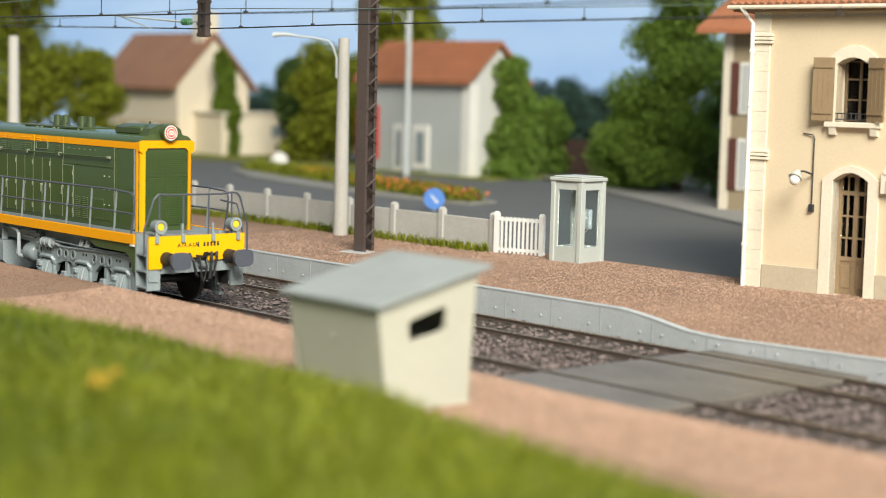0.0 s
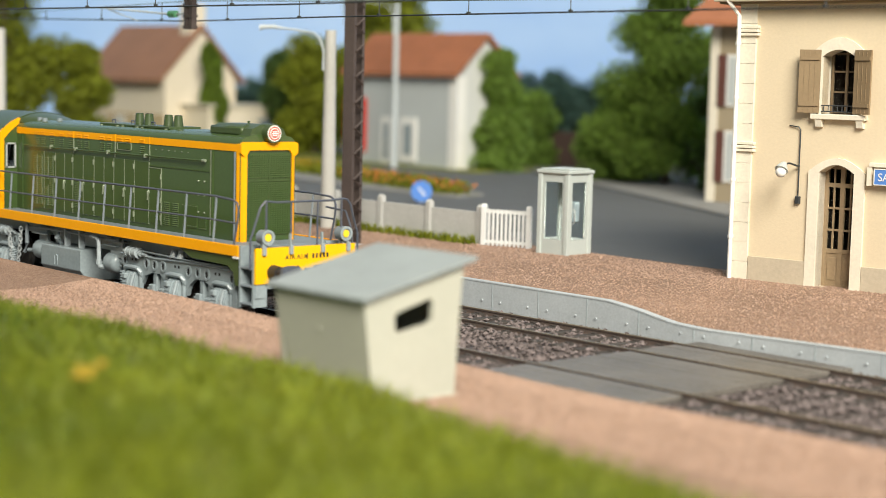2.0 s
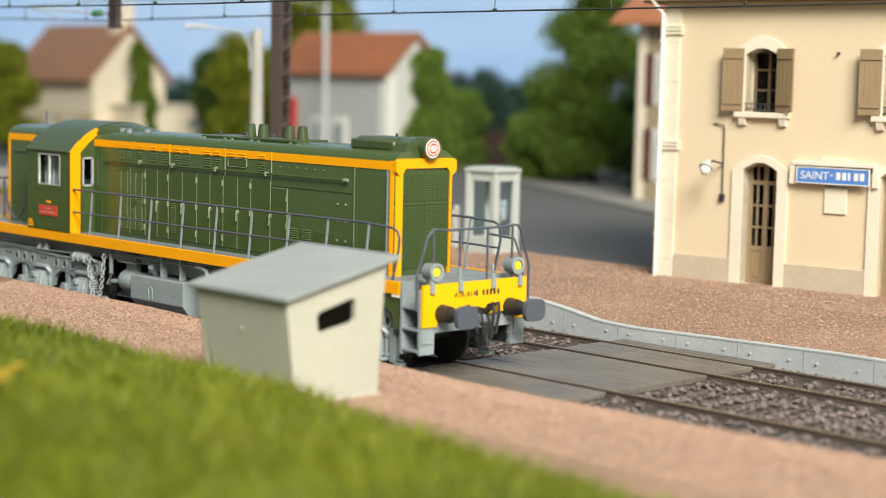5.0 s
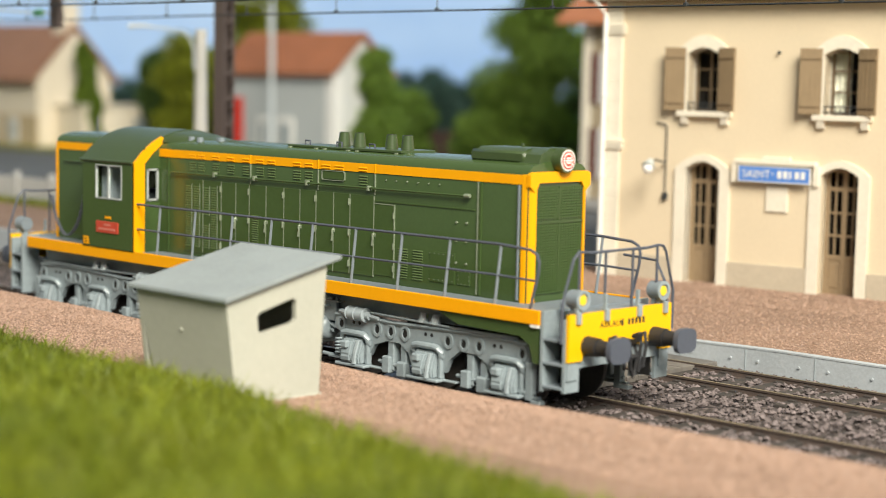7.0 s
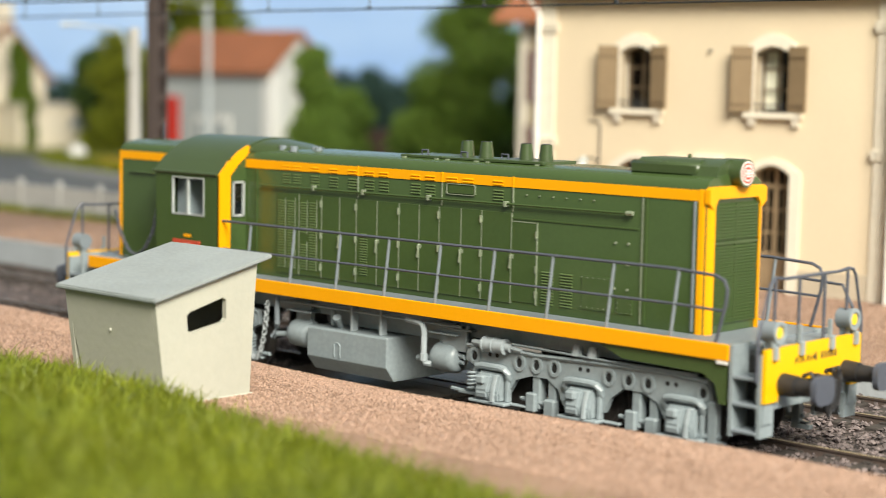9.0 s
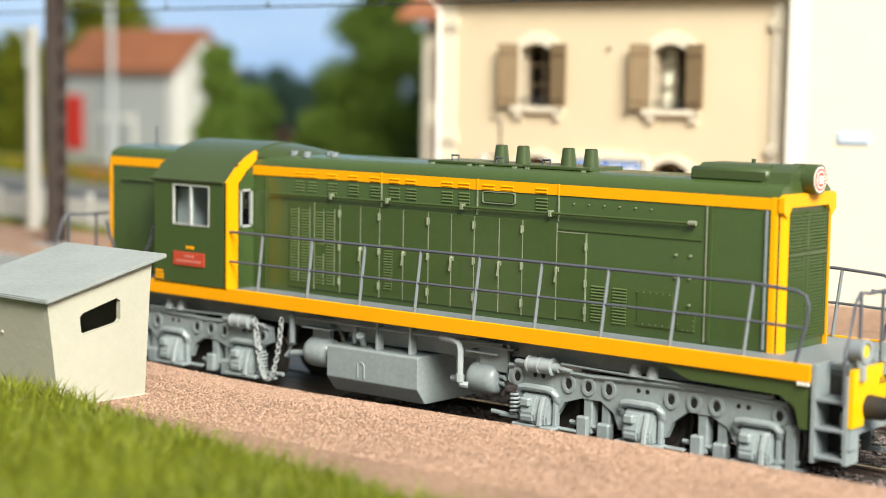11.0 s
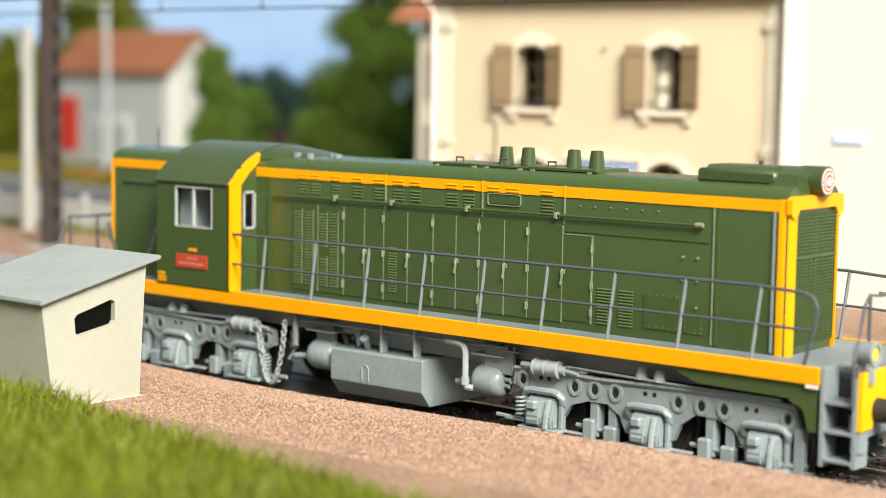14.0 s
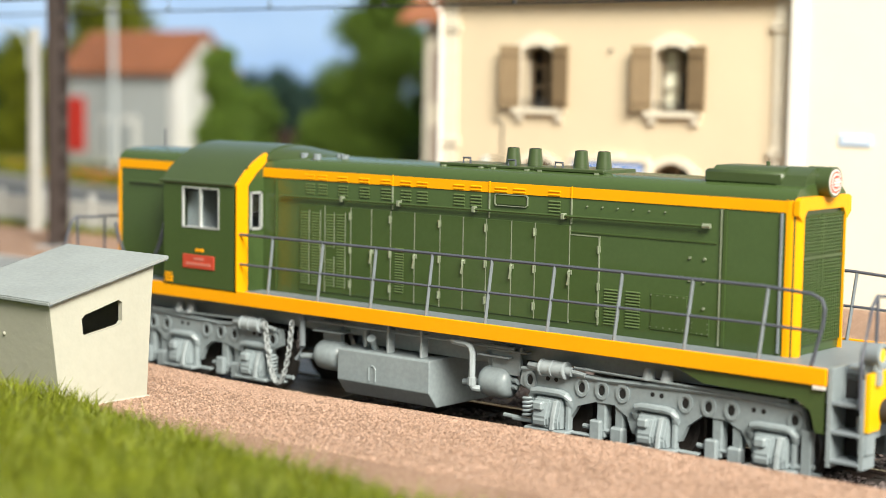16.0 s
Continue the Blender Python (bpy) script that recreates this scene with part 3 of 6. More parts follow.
def shutter(parent, hinge, sgn, z0, z1, angle):
    """A louvred and braced shutter that stands a little off the wall."""
    e = part("shutter", box(B(), 0, sgn * 0.5, -0.045, 0, 0, z1 - z0 - 0.06, 0.0), SHUTTER, parent, "brown ledged timber shutter")
    bm = B()
    for k in range(1, 4):
        box(bm, sgn * 0.125 * k - 0.006, sgn * 0.125 * k + 0.006, -0.053, -0.045, 0.02, z1 - z0 - 0.1)
    part("groove_strip", bm, SHUTTER, e)
    for zz in (0.16, z1 - z0 - 0.3):
        bm = B()
        box(bm, 0.02 * sgn, 0.48 * sgn, -0.075, -0.046, zz, zz + 0.09)
        part("ledge", bm, SHUTTER, e)
    e.matrix_basis = pose(hinge * K, -0.075 * K, (z0 + 0.02) * K, 0, 0, angle)


for k, o in enumerate((0.0, 3.4655)):
    x0, x1, z0, z1 = OPEN[2 * k]
    w = part("window", band(B(), arch(x0 - 0.2, x1 + 0.2, z0, z1 - 0.02, 0.30), arch(x0, x1, z0, z1 - 0.17, 0.16), "y", -0.055, 0.46, closed=False), STONE, st, "white stone surround of an arched window")
    bm = B()
    box(bm, x0 - 0.22, x1 + 0.36, -0.16, 0.2, z0 - 0.13, z0, 0.015)
    part("sill", bm, STONE, w)
    for bx in (x0 - 0.10, x1 + 0.12):
        bm = B()
        prism(bm, [(-0.14, z0 - 0.13), (0.0, z0 - 0.13), (0.0, z0 - 0.32), (-0.10, z0 - 0.30)], "x", bx, bx + 0.17)
        part("sill_bracket", bm, STONE, w)
    bm = B()
    fz = z1 - 0.02
    for xa in (x0 + 0.02, (x0 + x1) / 2 - 0.03, x1 - 0.08):
        box(bm, xa, xa + 0.06, 0.38, 0.43, z0, fz)
    for zz in (z0 + 0.02, z0 + 0.5, z0 + 0.98, z1 - 0.12):
        box(bm, x0 + 0.02, x1 - 0.02, 0.385, 0.425, zz, zz + 0.04)
    part("window_frame", bm, WINWOOD, w, "brown glazing bars")
    bm = B()
    box(bm, x0, x1, 0.402, 0.408, z0, fz)
    part("pane", bm, PANE, w).visible_shadow = False
    bm = B()
    for zz in (z0 + 0.06, z0 + 0.2):
        tube(bm, [(x0, -0.02, zz), (x1, -0.02, zz)], 0.014, 5)
    for j in range(7):
        xx = x0 + (x1 - x0) * (j + 0.5) / 7
        tube(bm, [(xx, -0.02, z0 + 0.06), (xx, -0.02, z0 + 0.2)], 0.012, 4)
    part("guard_rail", bm, WIRE, w, "small black iron guard rail")
    if k == 1:
        bm = B()
        for j in range(6):
            tube(bm, [(x0 + 0.05 + 0.07 * j, 0.52 + 0.02 * (j % 2), z0 + 0.02), (x0 + 0.05 + 0.07 * j, 0.52 + 0.02 * (j % 2), fz)], 0.04, 8)
        part("curtain", bm, WINGWALL, w, "drawn cream curtain behind one casement", smooth=True)
    shutter(st, x0 - 0.03, -1, z0, z1 + 0.02, 16)
    shutter(st, x1 + 0.03, 1, z0, z1 + 0.02, -16)
    x0, x1, z0, z1 = OPEN[2 * k + 1]
    d = part("door", band(B(), arch(x0 - 0.27, x1 + 0.27, z0, z1 - 0.18, 0.34), arch(x0, x1, z0, z1 - 0.20, 0.2), "y", -0.06, 0.40, closed=False), STONE, st, "white stone surround of an arched doorway")
    bm = B()
    for xa in (x0, (x0 + x1) / 2 - 0.055, x1 - 0.09):
        box(bm, xa, xa + (0.09 if xa != (x0 + x1) / 2 - 0.055 else 0.11), 0.30, 0.37, z0, z1)
    for zz in (z0, z0 + 0.85, z0 + 1.38, z0 + 1.90, z0 + 2.42, z0 + 2.85):
        box(bm, x0 + 0.09, x1 - 0.09, 0.305, 0.365, zz, zz + (0.10 if zz < z0 + 1 or zz > z0 + 2.2 else 0.045))
    for xa in (x0 + 0.22, x1 - 0.26):
        box(bm, xa, xa + 0.035, 0.31, 0.36, z0 + 0.9, z0 + 2.85)
    part("door_frame", bm, DOORWOOD, d, "brown glazed double door")
    bm = B()
    box(bm, x0 + 0.08, x1 - 0.08, 0.325, 0.35, z0 + 0.1, z0 + 0.86)
    for xa in (x0 + 0.13, (x0 + x1) / 2 + 0.09):
        box(bm, xa, xa + 0.22, 0.31, 0.325, z0 + 0.2, z0 + 0.75, 0.008)
    part("door_panel", bm, DOORWOOD, d)
    bm = B()
    box(bm, x0 + 0.08, x1 - 0.08, 0.334, 0.338, z0 + 0.95, z1)
    part("pane", bm, PANE, d).visible_shadow = False
    bm = B()
    box(bm, x0 - 0.03, x1 + 0.03, -0.10, 0.3, Z0 - 0.1, Z0 + 0.05, 0.01)
    part("step", bm, PLINTH, d)

# plinth between the openings, corner stones, bands, ledges
for xa, xb in ((0.42, 1.95), (3.42, 5.41), (6.89, SW - 0.42)):
    bm = B()
    box(bm, xa, xb, -0.05, 0.0, Z0 - 0.1, 1.08, 0.008)
    part("plinth", bm, PLINTH, st, "pale stone plinth")
for xa, xb in ((-0.05, 0.40), (SW - 0.40, SW + 0.05)):
    for k in range(14):
        za = Z0 + k * (ZT - Z0) / 14
        bm = B()
        box(bm, xa, xb, -0.06, 0.32, za - (0.1 if k == 0 else 0), za + (ZT - Z0) / 14 - 0.005, 0.004)
        part("corner_stone", bm, STONE, st)
    for zz in (3.62, 6.42):
        for j in range(3):
            bm = B()
            box(bm, xa - 0.05 - 0.02 * (j == 1), xb + 0.08, -0.12 - 0.02 * (j == 1), 0.33, zz + 0.085 * j, zz + 0.085 * j + 0.07, 0.01)
            part("band_moulding", bm, STONE, st)
bm = B()
tube(bm, [(-0.02, -0.16, Z0), (-0.02, -0.16, 6.9), (-0.25, -0.4, 7.3)], 0.055, 8)
dp = part("downpipe", bm, WHITE, st, "white painted downpipe")
for zz in (1.5, 2.9, 4.9, 6.2):
    bm = B()
    tube(bm, [(-0.02, -0.16, zz), (-0.02, -0.16, zz + 0.07)], 0.075, 8)
    part("pipe_collar", bm, WHITE, dp)
# eaves and tiled roof
bm = B()
prism(bm, [(-0.33, ZT + 0.06), (0.0, ZT - 0.02), (8.5, ZT - 0.02), (8.83, ZT + 0.06), (4.25, ZT + 3.2)], "x", -0.55, SW + 0.3)
roof = part("roof", bm, TILE, st, "orange clay tile roof")
bm = B()
box(bm, -0.5, SW + 0.25, -0.30, 0.0, ZT - 0.02, ZT + 0.03)
part("soffit", bm, SHUTTER, roof)
bm = B()
tube(bm, [(-0.6, -0.38, ZT + 0.08), (SW + 0.3, -0.38, ZT + 0.08)], 0.05, 8)
part("gutter", bm, STONE, roof)
for k in range(46):
    bm = B()
    x = -0.5 + k * 0.21
    tube(bm, [(x, -0.38, ZT + 0.13), (x, 0.5, ZT + 0.72)], 0.085, 7)
    part("tile_row", bm, TILE, roof)
# sign, ledge and plaque between the doors
bm = B()
box(bm, 3.55, 5.60, -0.16, 0.0, 3.42, 3.52, 0.01)
box(bm, 3.50, 3.62, -0.14, 0.0, 2.98, 3.42)
box(bm, 5.55, 5.67, -0.14, 0.0, 2.98, 3.42)
box(bm, 4.25, 4.95, -0.13, 0.0, 3.52, 3.60, 0.01)
part("sign_ledge", bm, STONE, st)
bm = B()
box(bm, 4.35, 4.90, -0.05, 0.0, 2.32, 2.92, 0.015)
part("plaque", bm, STONE, st)
sg = thing("station_sign", "blue enamel station name sign with white letters", "sign", (-26.735, 32.69, 0), math.degrees(0.1491))
bm = B()
box(bm, 3.72, 5.48, -0.19, -0.165, 3.02, 3.38)
part("board", bm, SIGNBLUE, sg)
bm = B()
for xa, xb, za, zb in ((3.70, 5.50, 3.37, 3.39), (3.70, 5.50, 3.01, 3.03), (3.70, 3.72, 3.03, 3.37), (5.48, 5.50, 3.03, 3.37)):
    box(bm, xa, xb, -0.197, -0.162, za, zb)
part("border", bm, WHITE, sg)


def words(text, size, material, parent, m, name="lettering"):
    cu = bpy.data.curves.new(name, "FONT")
    cu.body, cu.size, cu.extrude = text, size * K, 0.004 * K
    tmp = bpy.data.objects.new(name, cu)
    scene.collection.objects.link(tmp)
    me = bpy.data.meshes.new_from_object(tmp.evaluated_get(bpy.context.evaluated_depsgraph_get()))
    bpy.data.objects.remove(tmp)
    me.materials.clear()
    me.materials.append(material)
    ob = new(name, me)
    ob.parent = parent
    ob.matrix_basis = m
    return ob


words("SAINT", 0.26, WHITE, sg, pose(3.80 * K, -0.196 * K, 3.11 * K, 90, 0, 0))
bm = B()
for k, wd in enumerate((0.05, 0.10, 0.10, 0.05, 0.10, 0.10)):
    xx = 4.55 + 0.145 * k
    box(bm, xx, xx + wd, -0.199, -0.19, 3.20 if k == 0 else 3.12, 3.23 if k == 0 else 3.29)
part("letter_bar", bm, WHITE, sg)
# wall lamp with conduit
lp = thing("wall_lamp", "enamelled wall lamp with a white reflector on a dark conduit", "wall lamp", (-26.735, 32.69, 0), math.degrees(0.1491))
bm = B()
tube(bm, [(1.40, -0.03, 4.30), (1.66, -0.05, 4.27), (1.70, -0.04, 4.2), (1.70, -0.04, 2.5)], 0.016, 6)
part("conduit", bm, WIRE, lp)
bm = B()
tube(bm, [(1.70, -0.04, 3.33), (1.67, -0.45, 3.42), (1.65, -0.74, 3.40)], 0.024, 6)
part("arm", bm, WIRE, lp)
bm = B()
tube(bm, [(1.65, -0.66, 3.42), (1.65, -0.74, 3.35), (1.65, -0.80, 3.27)], 0.06, 12, r1=0.17)
sh = part("shade", bm, BOOTH, lp, "grey-green enamel shade", smooth=True)
bm = B()
bmesh.ops.create_uvsphere(bm, u_segments=12, v_segments=8, radius=0.13, matrix=Matrix.Translation((1.65, -0.82, 3.22)))
part("bulb_globe", bm, WHITE, lp, "white glass globe", smooth=True)
bm = B()
box(bm, 1.64, 1.76, -0.09, 0, 2.44, 2.62, 0.01)
part("switch_box", bm, WIRE, lp)
bm = B()
tube(bm, [(4.55, 0.0, 6.0), (4.55, -0.09, 6.0)], 0.032, 8)
tagged(part("wall_hook", bm, WIRE), "small dark iron hook on the station wall", "hook").matrix_basis = pose(-26.735 * K, 32.69 * K, 0, 0, 0, math.degrees(0.1491))

# wing that continues the station, its strong light put into the paint
wing = thing("station_wing", "rendered station wing, its paint whitened as if brightly lit", "building", (-26.735, 32.69, 0), math.degrees(0.1491))
bm = B()
box(bm, SW + 0.08, SW + 16, -0.35, 0.0, Z0 - 0.1, 9.0)
box(bm, SW + 0.08, SW + 16, 0.0, 8.0, Z0 - 0.1, 9.0)
part("wall", bm, WINGWALL, wing)
bm = B()
prism(bm, [(-0.9, 8.95), (8.5, 8.95), (3.8, 12.0)], "x", SW - 0.1, SW + 16.4)
part("roof", bm, TILE, wing)
bm = B()
box(bm, SW + 0.09, SW + 0.45, -0.42, -0.351, Z0 - 0.1, 8.9, 0.01)
part("corner_strip", bm, WHITE, wing)
sg2 = thing("wall_sign", "small pale blue sign on the whitened wing wall", "sign", (-26.735, 32.69, 0), math.degrees(0.1491))
bm = B()
box(bm, SW + 1.25, SW + 1.95, -0.40, -0.355, 3.98, 4.22, 0.01)
part("board", bm, PALEBLUE, sg2)
bm = B()
box(bm, SW + 1.32, SW + 1.88, -0.407, -0.4, 4.06, 4.14)
part("letter_bar", bm, WHITE, sg2)


# ---- platform furniture ----
def make_booth():
    b = thing("phone_booth", "pale grey glazed telephone booth on a concrete base", "phone booth", (-33.0, 33.1, 0.36), 6)
    w, t = 0.47, 2.35
    bm = B()
    box(bm, -w - 0.12, w + 0.12, -w - 0.12, w + 0.12, -0.05, 0.06, 0.01)
    part("base", bm, CONCRETE, b)
    for sx in (-1, 1):
        for sy in (-1, 1):
            bm = B()
            box(bm, sx * w - 0.07, sx * w + 0.07, sy * w - 0.07, sy * w + 0.07, 0.06, t, 0.012)
            part("post", bm, BOOTH, b)
    for sx, sy in ((0, -1), (1, 0), (0, 1), (-1, 0)):
        bm = B()
        def pl(u0, u1, z0, z1, th=0.03):
            if sx:
                box(bm, sx * w - th, sx * w + th, u0, u1, z0, z1)
            else:
                box(bm, u0, u1, sy * w - th, sy * w + th, z0, z1)
        pl(-w + 0.07, w - 0.07, 0.06, 0.55)
        pl(-w + 0.07, w - 0.07, 2.12, t)
        pl(-w + 0.07, -w + 0.16, 0.55, 2.12)
        pl(w - 0.16, w - 0.07, 0.55, 2.12)
        pan = part("side_panel", bm, BOOTH, b)
        bm = B()
        pl(-w + 0.16, w - 0.16, 0.55, 2.12, 0.006)
        part("pane", bm, PANE, pan).visible_shadow = False
    bm = B()
    box(bm, -w - 0.10, w + 0.10, -w - 0.10, w + 0.10, t, t + 0.10, 0.02)
    box(bm, -w - 0.02, w + 0.02, -w - 0.02, w + 0.02, t + 0.10, t + 0.14, 0.02)
    part("roof", bm, BOOTH, b, "flat pale roof")
    bm = B()
    box(bm, -0.16, 0.16, 0.28, 0.46, 1.0, 1.55, 0.02)
    part("telephone", bm, GREY, b, "grey telephone set")
    bm = B()
    tube(bm, [(w + 0.06, -0.3, 1.0), (w + 0.12, -0.3, 1.05), (w + 0.12, -0.3, 1.35), (w + 0.06, -0.3, 1.4)], 0.02, 6)
    part("handle", bm, SILVER, b)


make_booth()

fence = thing("concrete_fence", "pale concrete panel fence along the road", "fence")
bm = B()
prism(bm, [(-0.09, 0), (0.09, 0), (0.09, 1.15), (0, 1.22), (-0.09, 1.15)], "x", -0.09, 0.09)
fx = [-36.0 - 2.25 * k for k in range(15)]
post = part("post", bm, FENCEC, fence, at=(fx[0], 32.75, 0.42))
for x in fx[1:]:
    again("post", post, fence, (x, 32.75, 0.42))
bm = B()
box(bm, -2.14, -0.11, -0.035, 0.035, 0, 1.0, 0.01)
pan = part("panel", bm, FENCEC, fence, at=(fx[0], 32.75, 0.42))
for x in fx[1:-1]:
    again("panel", pan, fence, (x, 32.75, 0.42))
gate = thing("picket_gate", "white picket gate at the end of the fence", "gate", (-35.75, 32.65, 0.45), 20)
for x in (0.0, 1.42):
    bm = B()
    prism(bm, [(-0.07, 0), (0.07, 0), (0.07, 1.16), (0, 1.24), (-0.07, 1.16)], "x", x - 0.07, x + 0.07)
    part("post", bm, FENCEW, gate)
for z in (0.12, 0.98):
    bm = B()
    box(bm, 0.07, 1.35, -0.03, 0.03, z, z + 0.09)
    part("rail", bm, FENCEW, gate)
bm = B()
box(bm, 0, 0.07, -0.05, -0.03, 0.06, 1.1)
pk = part("picket", bm, FENCEW, gate, at=(0.14, 0, 0))
for k in range(1, 9):
    again("picket", pk, gate, (0.14 + 0.135 * k, 0, 0))
# tufts along the fence
v, f = blades(RNG, 2600, (-66, -36), (32.2, 32.7), 0.1, 0.32, lambda x, y: 0.5, 0.03)
scatter("grass_tufts", GRASSMAT, v, f, label="thin green grass along the fence foot", category="grass", kind="stuff")


def lattice_mast(x, y):
    m = thing("catenary_mast", "brown steel lattice catenary mast on a concrete footing", "catenary mast", (x, y, 0.42), 102)
    bm = B()
    box(bm, -0.55, 0.55, -0.45, 0.45, 0, 0.05, 0.02)
    part("footing", bm, CONCRETE, m)
    for s in (-1, 1):
        bm = B()
        a, b = s * 0.235, s * 0.13
        prism(bm, [(a, -0.18), (b, -0.18), (b, -0.155), (a - s * 0.025, -0.155), (a - s * 0.025, 0.155), (b, 0.155), (b, 0.18), (a, 0.18)], "z", 0.05, 9.0)
        part("channel", bm, MASTBROWN, m)
    for q in (-0.185, 0.185):
        for k in range(12):
            z = 0.45 + 0.72 * k
            bm = B()
            tube(bm, [(0.2, q, z - 0.2), (-0.17, q, z), (0.2, q, z + 0.2)], 0.042, 4)
            part("lacing_bar", bm, MASTBROWN, m)
    return m


lattice_mast(-38.14, 29.70)
# crossbeam above both tracks, with the hanging support
beam = thing("catenary_crossbeam", "brown steel crossbeam over the tracks with a hanging post", "crossbeam")
bm = B()
for dz in (7.95, 8.5):
    for dx in (-0.2, 0.2):
        box(bm, -39.0 + dx - 0.04, -39.0 + dx + 0.04, 18.0, 29.9, dz, dz + 0.08)
part("chord", bm, MASTBROWN, beam)
for k in range(16):
    bm = B()
    y = 18.2 + 0.72 * k
    tube(bm, [(-38.8, y, 8.0), (-38.8, y + 0.36, 8.52), (-38.8, y + 0.72, 8.0)], 0.035, 4)
    part("lacing_bar", bm, MASTBROWN, beam)
bm = B()
box(bm, -40.75, -40.6, 25.72, 25.88, 6.40, 8.6)
box(bm, -40.5, -40.35, 25.72, 25.88, 6.40, 8.6)
box(bm, -40.75, -38.9, 25.7, 25.9, 8.45, 8.6)
hp = part("hanging_post", bm, MASTBROWN, beam)
for k in range(6):
    bm = B()
    box(bm, -40.77, -40.33, 25.70, 25.90, 6.42 + 0.3 * k, 6.50 + 0.3 * k)
    part("batten", bm, MASTBROWN, hp)


def overhead(y, zc, zm, name_label, arm_x):
    """Contact wire, carrier wire and droppers over one track, with its pull-off arm."""
    o = thing("overhead_line", name_label, "overhead wire", kind="structure")
    xs = np.linspace(-75, 8, 40)
    def zig(x):
        return y + 0.18 * math.cos((x + 40.5) / 48 * math.pi * 2)
    def zcar(x):
        u = ((x + 40.5) / 46) % 1
        return zm - 0.28 * 4 * u * (1 - u) + 0.05
    bm = B()
    tube(bm, [(x, zig(x), zc(x)) for x in xs], 0.019, 5)
    part("contact_wire", bm, WIRE, o)
    bm = B()
    tube(bm, [(x, zig(x), zcar(x)) for x in xs], 0.012, 5)
    part("carrier_wire", bm, WIREGREEN, o)
    for k in range(24):
        x = -72 + 3.3 * k
        bm = B()
        tube(bm, [(x, zig(x), zc(x)), (x, zig(x), zcar(x))], 0.014, 4)
        bx = bmesh.ops.create_cube(bm, size=0.07, matrix=Matrix.Translation((x, zig(x), zc(x) + 0.02)))
        part("dropper", bm, WIRE, o)
    if arm_x is None:
        return
    arm = part("pull_off_arm", tube(B(), [(arm_x - 4.2, y - 0.2, zc(arm_x) + 0.42), (arm_x - 0.5, y - 0.05, zc(arm_x) + 0.18), (arm_x, y, zc(arm_x) + 0.2)], 0.03, 6), LAMPGREY, o, "grey steel tube arm")
    part("stay", tube(B(), [(arm_x - 4.0, y - 0.2, zc(arm_x) + 0.42), (arm_x - 2.4, y, zc(arm_x) + 0.02)], 0.018, 5), LAMPGREY, arm)
    bm = B()
    for j in range(4):
        tube(bm, [(arm_x - 0.62 + 0.09 * j, y - 0.05, zc(arm_x) + 0.19), (arm_x - 0.56 + 0.09 * j, y - 0.05, zc(arm_x) + 0.19)], 0.10, 10)
    part("insulator", bm, INSUL, arm, "green glass insulator discs")


overhead(TRACK2, lambda x: lerp(x, (-75, -53, -40.7, -34.4, -22, 8), (6.9, 6.83, 6.63, 6.68, 6.68, 6.7)), 7.15, "thin dark contact and carrier wires over the far track", -40.9)
overhead(TRACK1, lambda x: lerp(x, (-75, -44, -30, -20, 8), (6.85, 6.82, 6.72, 6.74, 6.8)), 7.25, "thin dark contact and carrier wires over the near track", None)


def lamp_post(x, y, z, top, r, arm, material, label):
    l = thing("street_lamp", label, "street lamp", (x, y, z))
    bm = B()
    tube(bm, [(0, 0, 0), (0, 0, top * 0.5), (0, 0, top)], r * 1.2, 10, r1=r * 0.85)
    part("post", bm, material, l, smooth=True)
    ax, ay = arm
    bm = B()
    tube(bm, [(-0.03, -r * 1.25, top * 0.80), (-0.03, -r * 1.25, top * 0.9), (ax * 0.1, ay * 0.1 - r, top * 0.955), (ax * 0.28, ay * 0.28, top * 0.985), (ax * 0.6, ay * 0.6, top * 1.0), (ax, ay, top * 1.012)], 0.032, 7)
    a = part("arm", bm, LAMPGREY, l)
    bm = B()
    tube(bm, [(ax * 0.86, ay * 0.86, top * 1.008), (ax, ay, top * 1.014), (ax * 1.2, ay * 1.2, top * 1.012), (ax * 1.25, ay * 1.25, top * 1.008)], 0.045, 8, r1=0.085)
    part("lamp_head", bm, LAMPGREY, a, "grey lamp head")
    return l


lamp_post(-42.2, 31.98, 0.45, 6.15, 0.20, (-1.6, -1.0), MASTGREY, "pale concrete street lamp with a curved arm")
lamp_post(-71.0, 58.6, 0.3, 8.9, 0.14, (-2.2, -0.6), LAMPGREY, "pale grey street lamp at the far pavement")
lamp_post(-98.0, 46.5, 0.3, 11.0, 0.3, (3.0, -0.5), LAMPGREY, "tall pale blue street lamp beside the trees")
bm = B()
tube(bm, [(0, 0, 0), (0, 0, 6.4)], 0.25, 10, r1=0.2)
ps = thing("concrete_post", "pale grey concrete post beside the road", "post", (-64.7, 32.3, 0.4))
part("shaft", bm, MASTGREY, ps)

# road sign and traffic island
rs = thing("road_sign", "round blue road sign on a short post", "road sign", (-51.0, 43.4, 0.3), 50)
bm = B()
tube(bm, [(0, 0, 0), (0, 0, 0.72)], 0.045, 7)
part("post", bm, LAMPGREY, rs)
bm = B()
tube(bm, [(0, -0.03, 0.46), (0, -0.06, 0.46)], 0.42, 24)
dsc = part("disc", bm, SIGNBLUE, rs)
bm = B()
prism(bm, [(-0.15, 0.58), (-0.10, 0.62), (0.09, 0.40), (0.12, 0.47), (0.15, 0.29), (0.0, 0.34), (0.05, 0.37)], "y", -0.072, -0.062)
part("arrow", bm, WHITE, dsc)
rb = thing("bollard", "white round-topped bollard on the traffic island", "bollard", (-75.5, 53.4, 0.3))
bm = B()
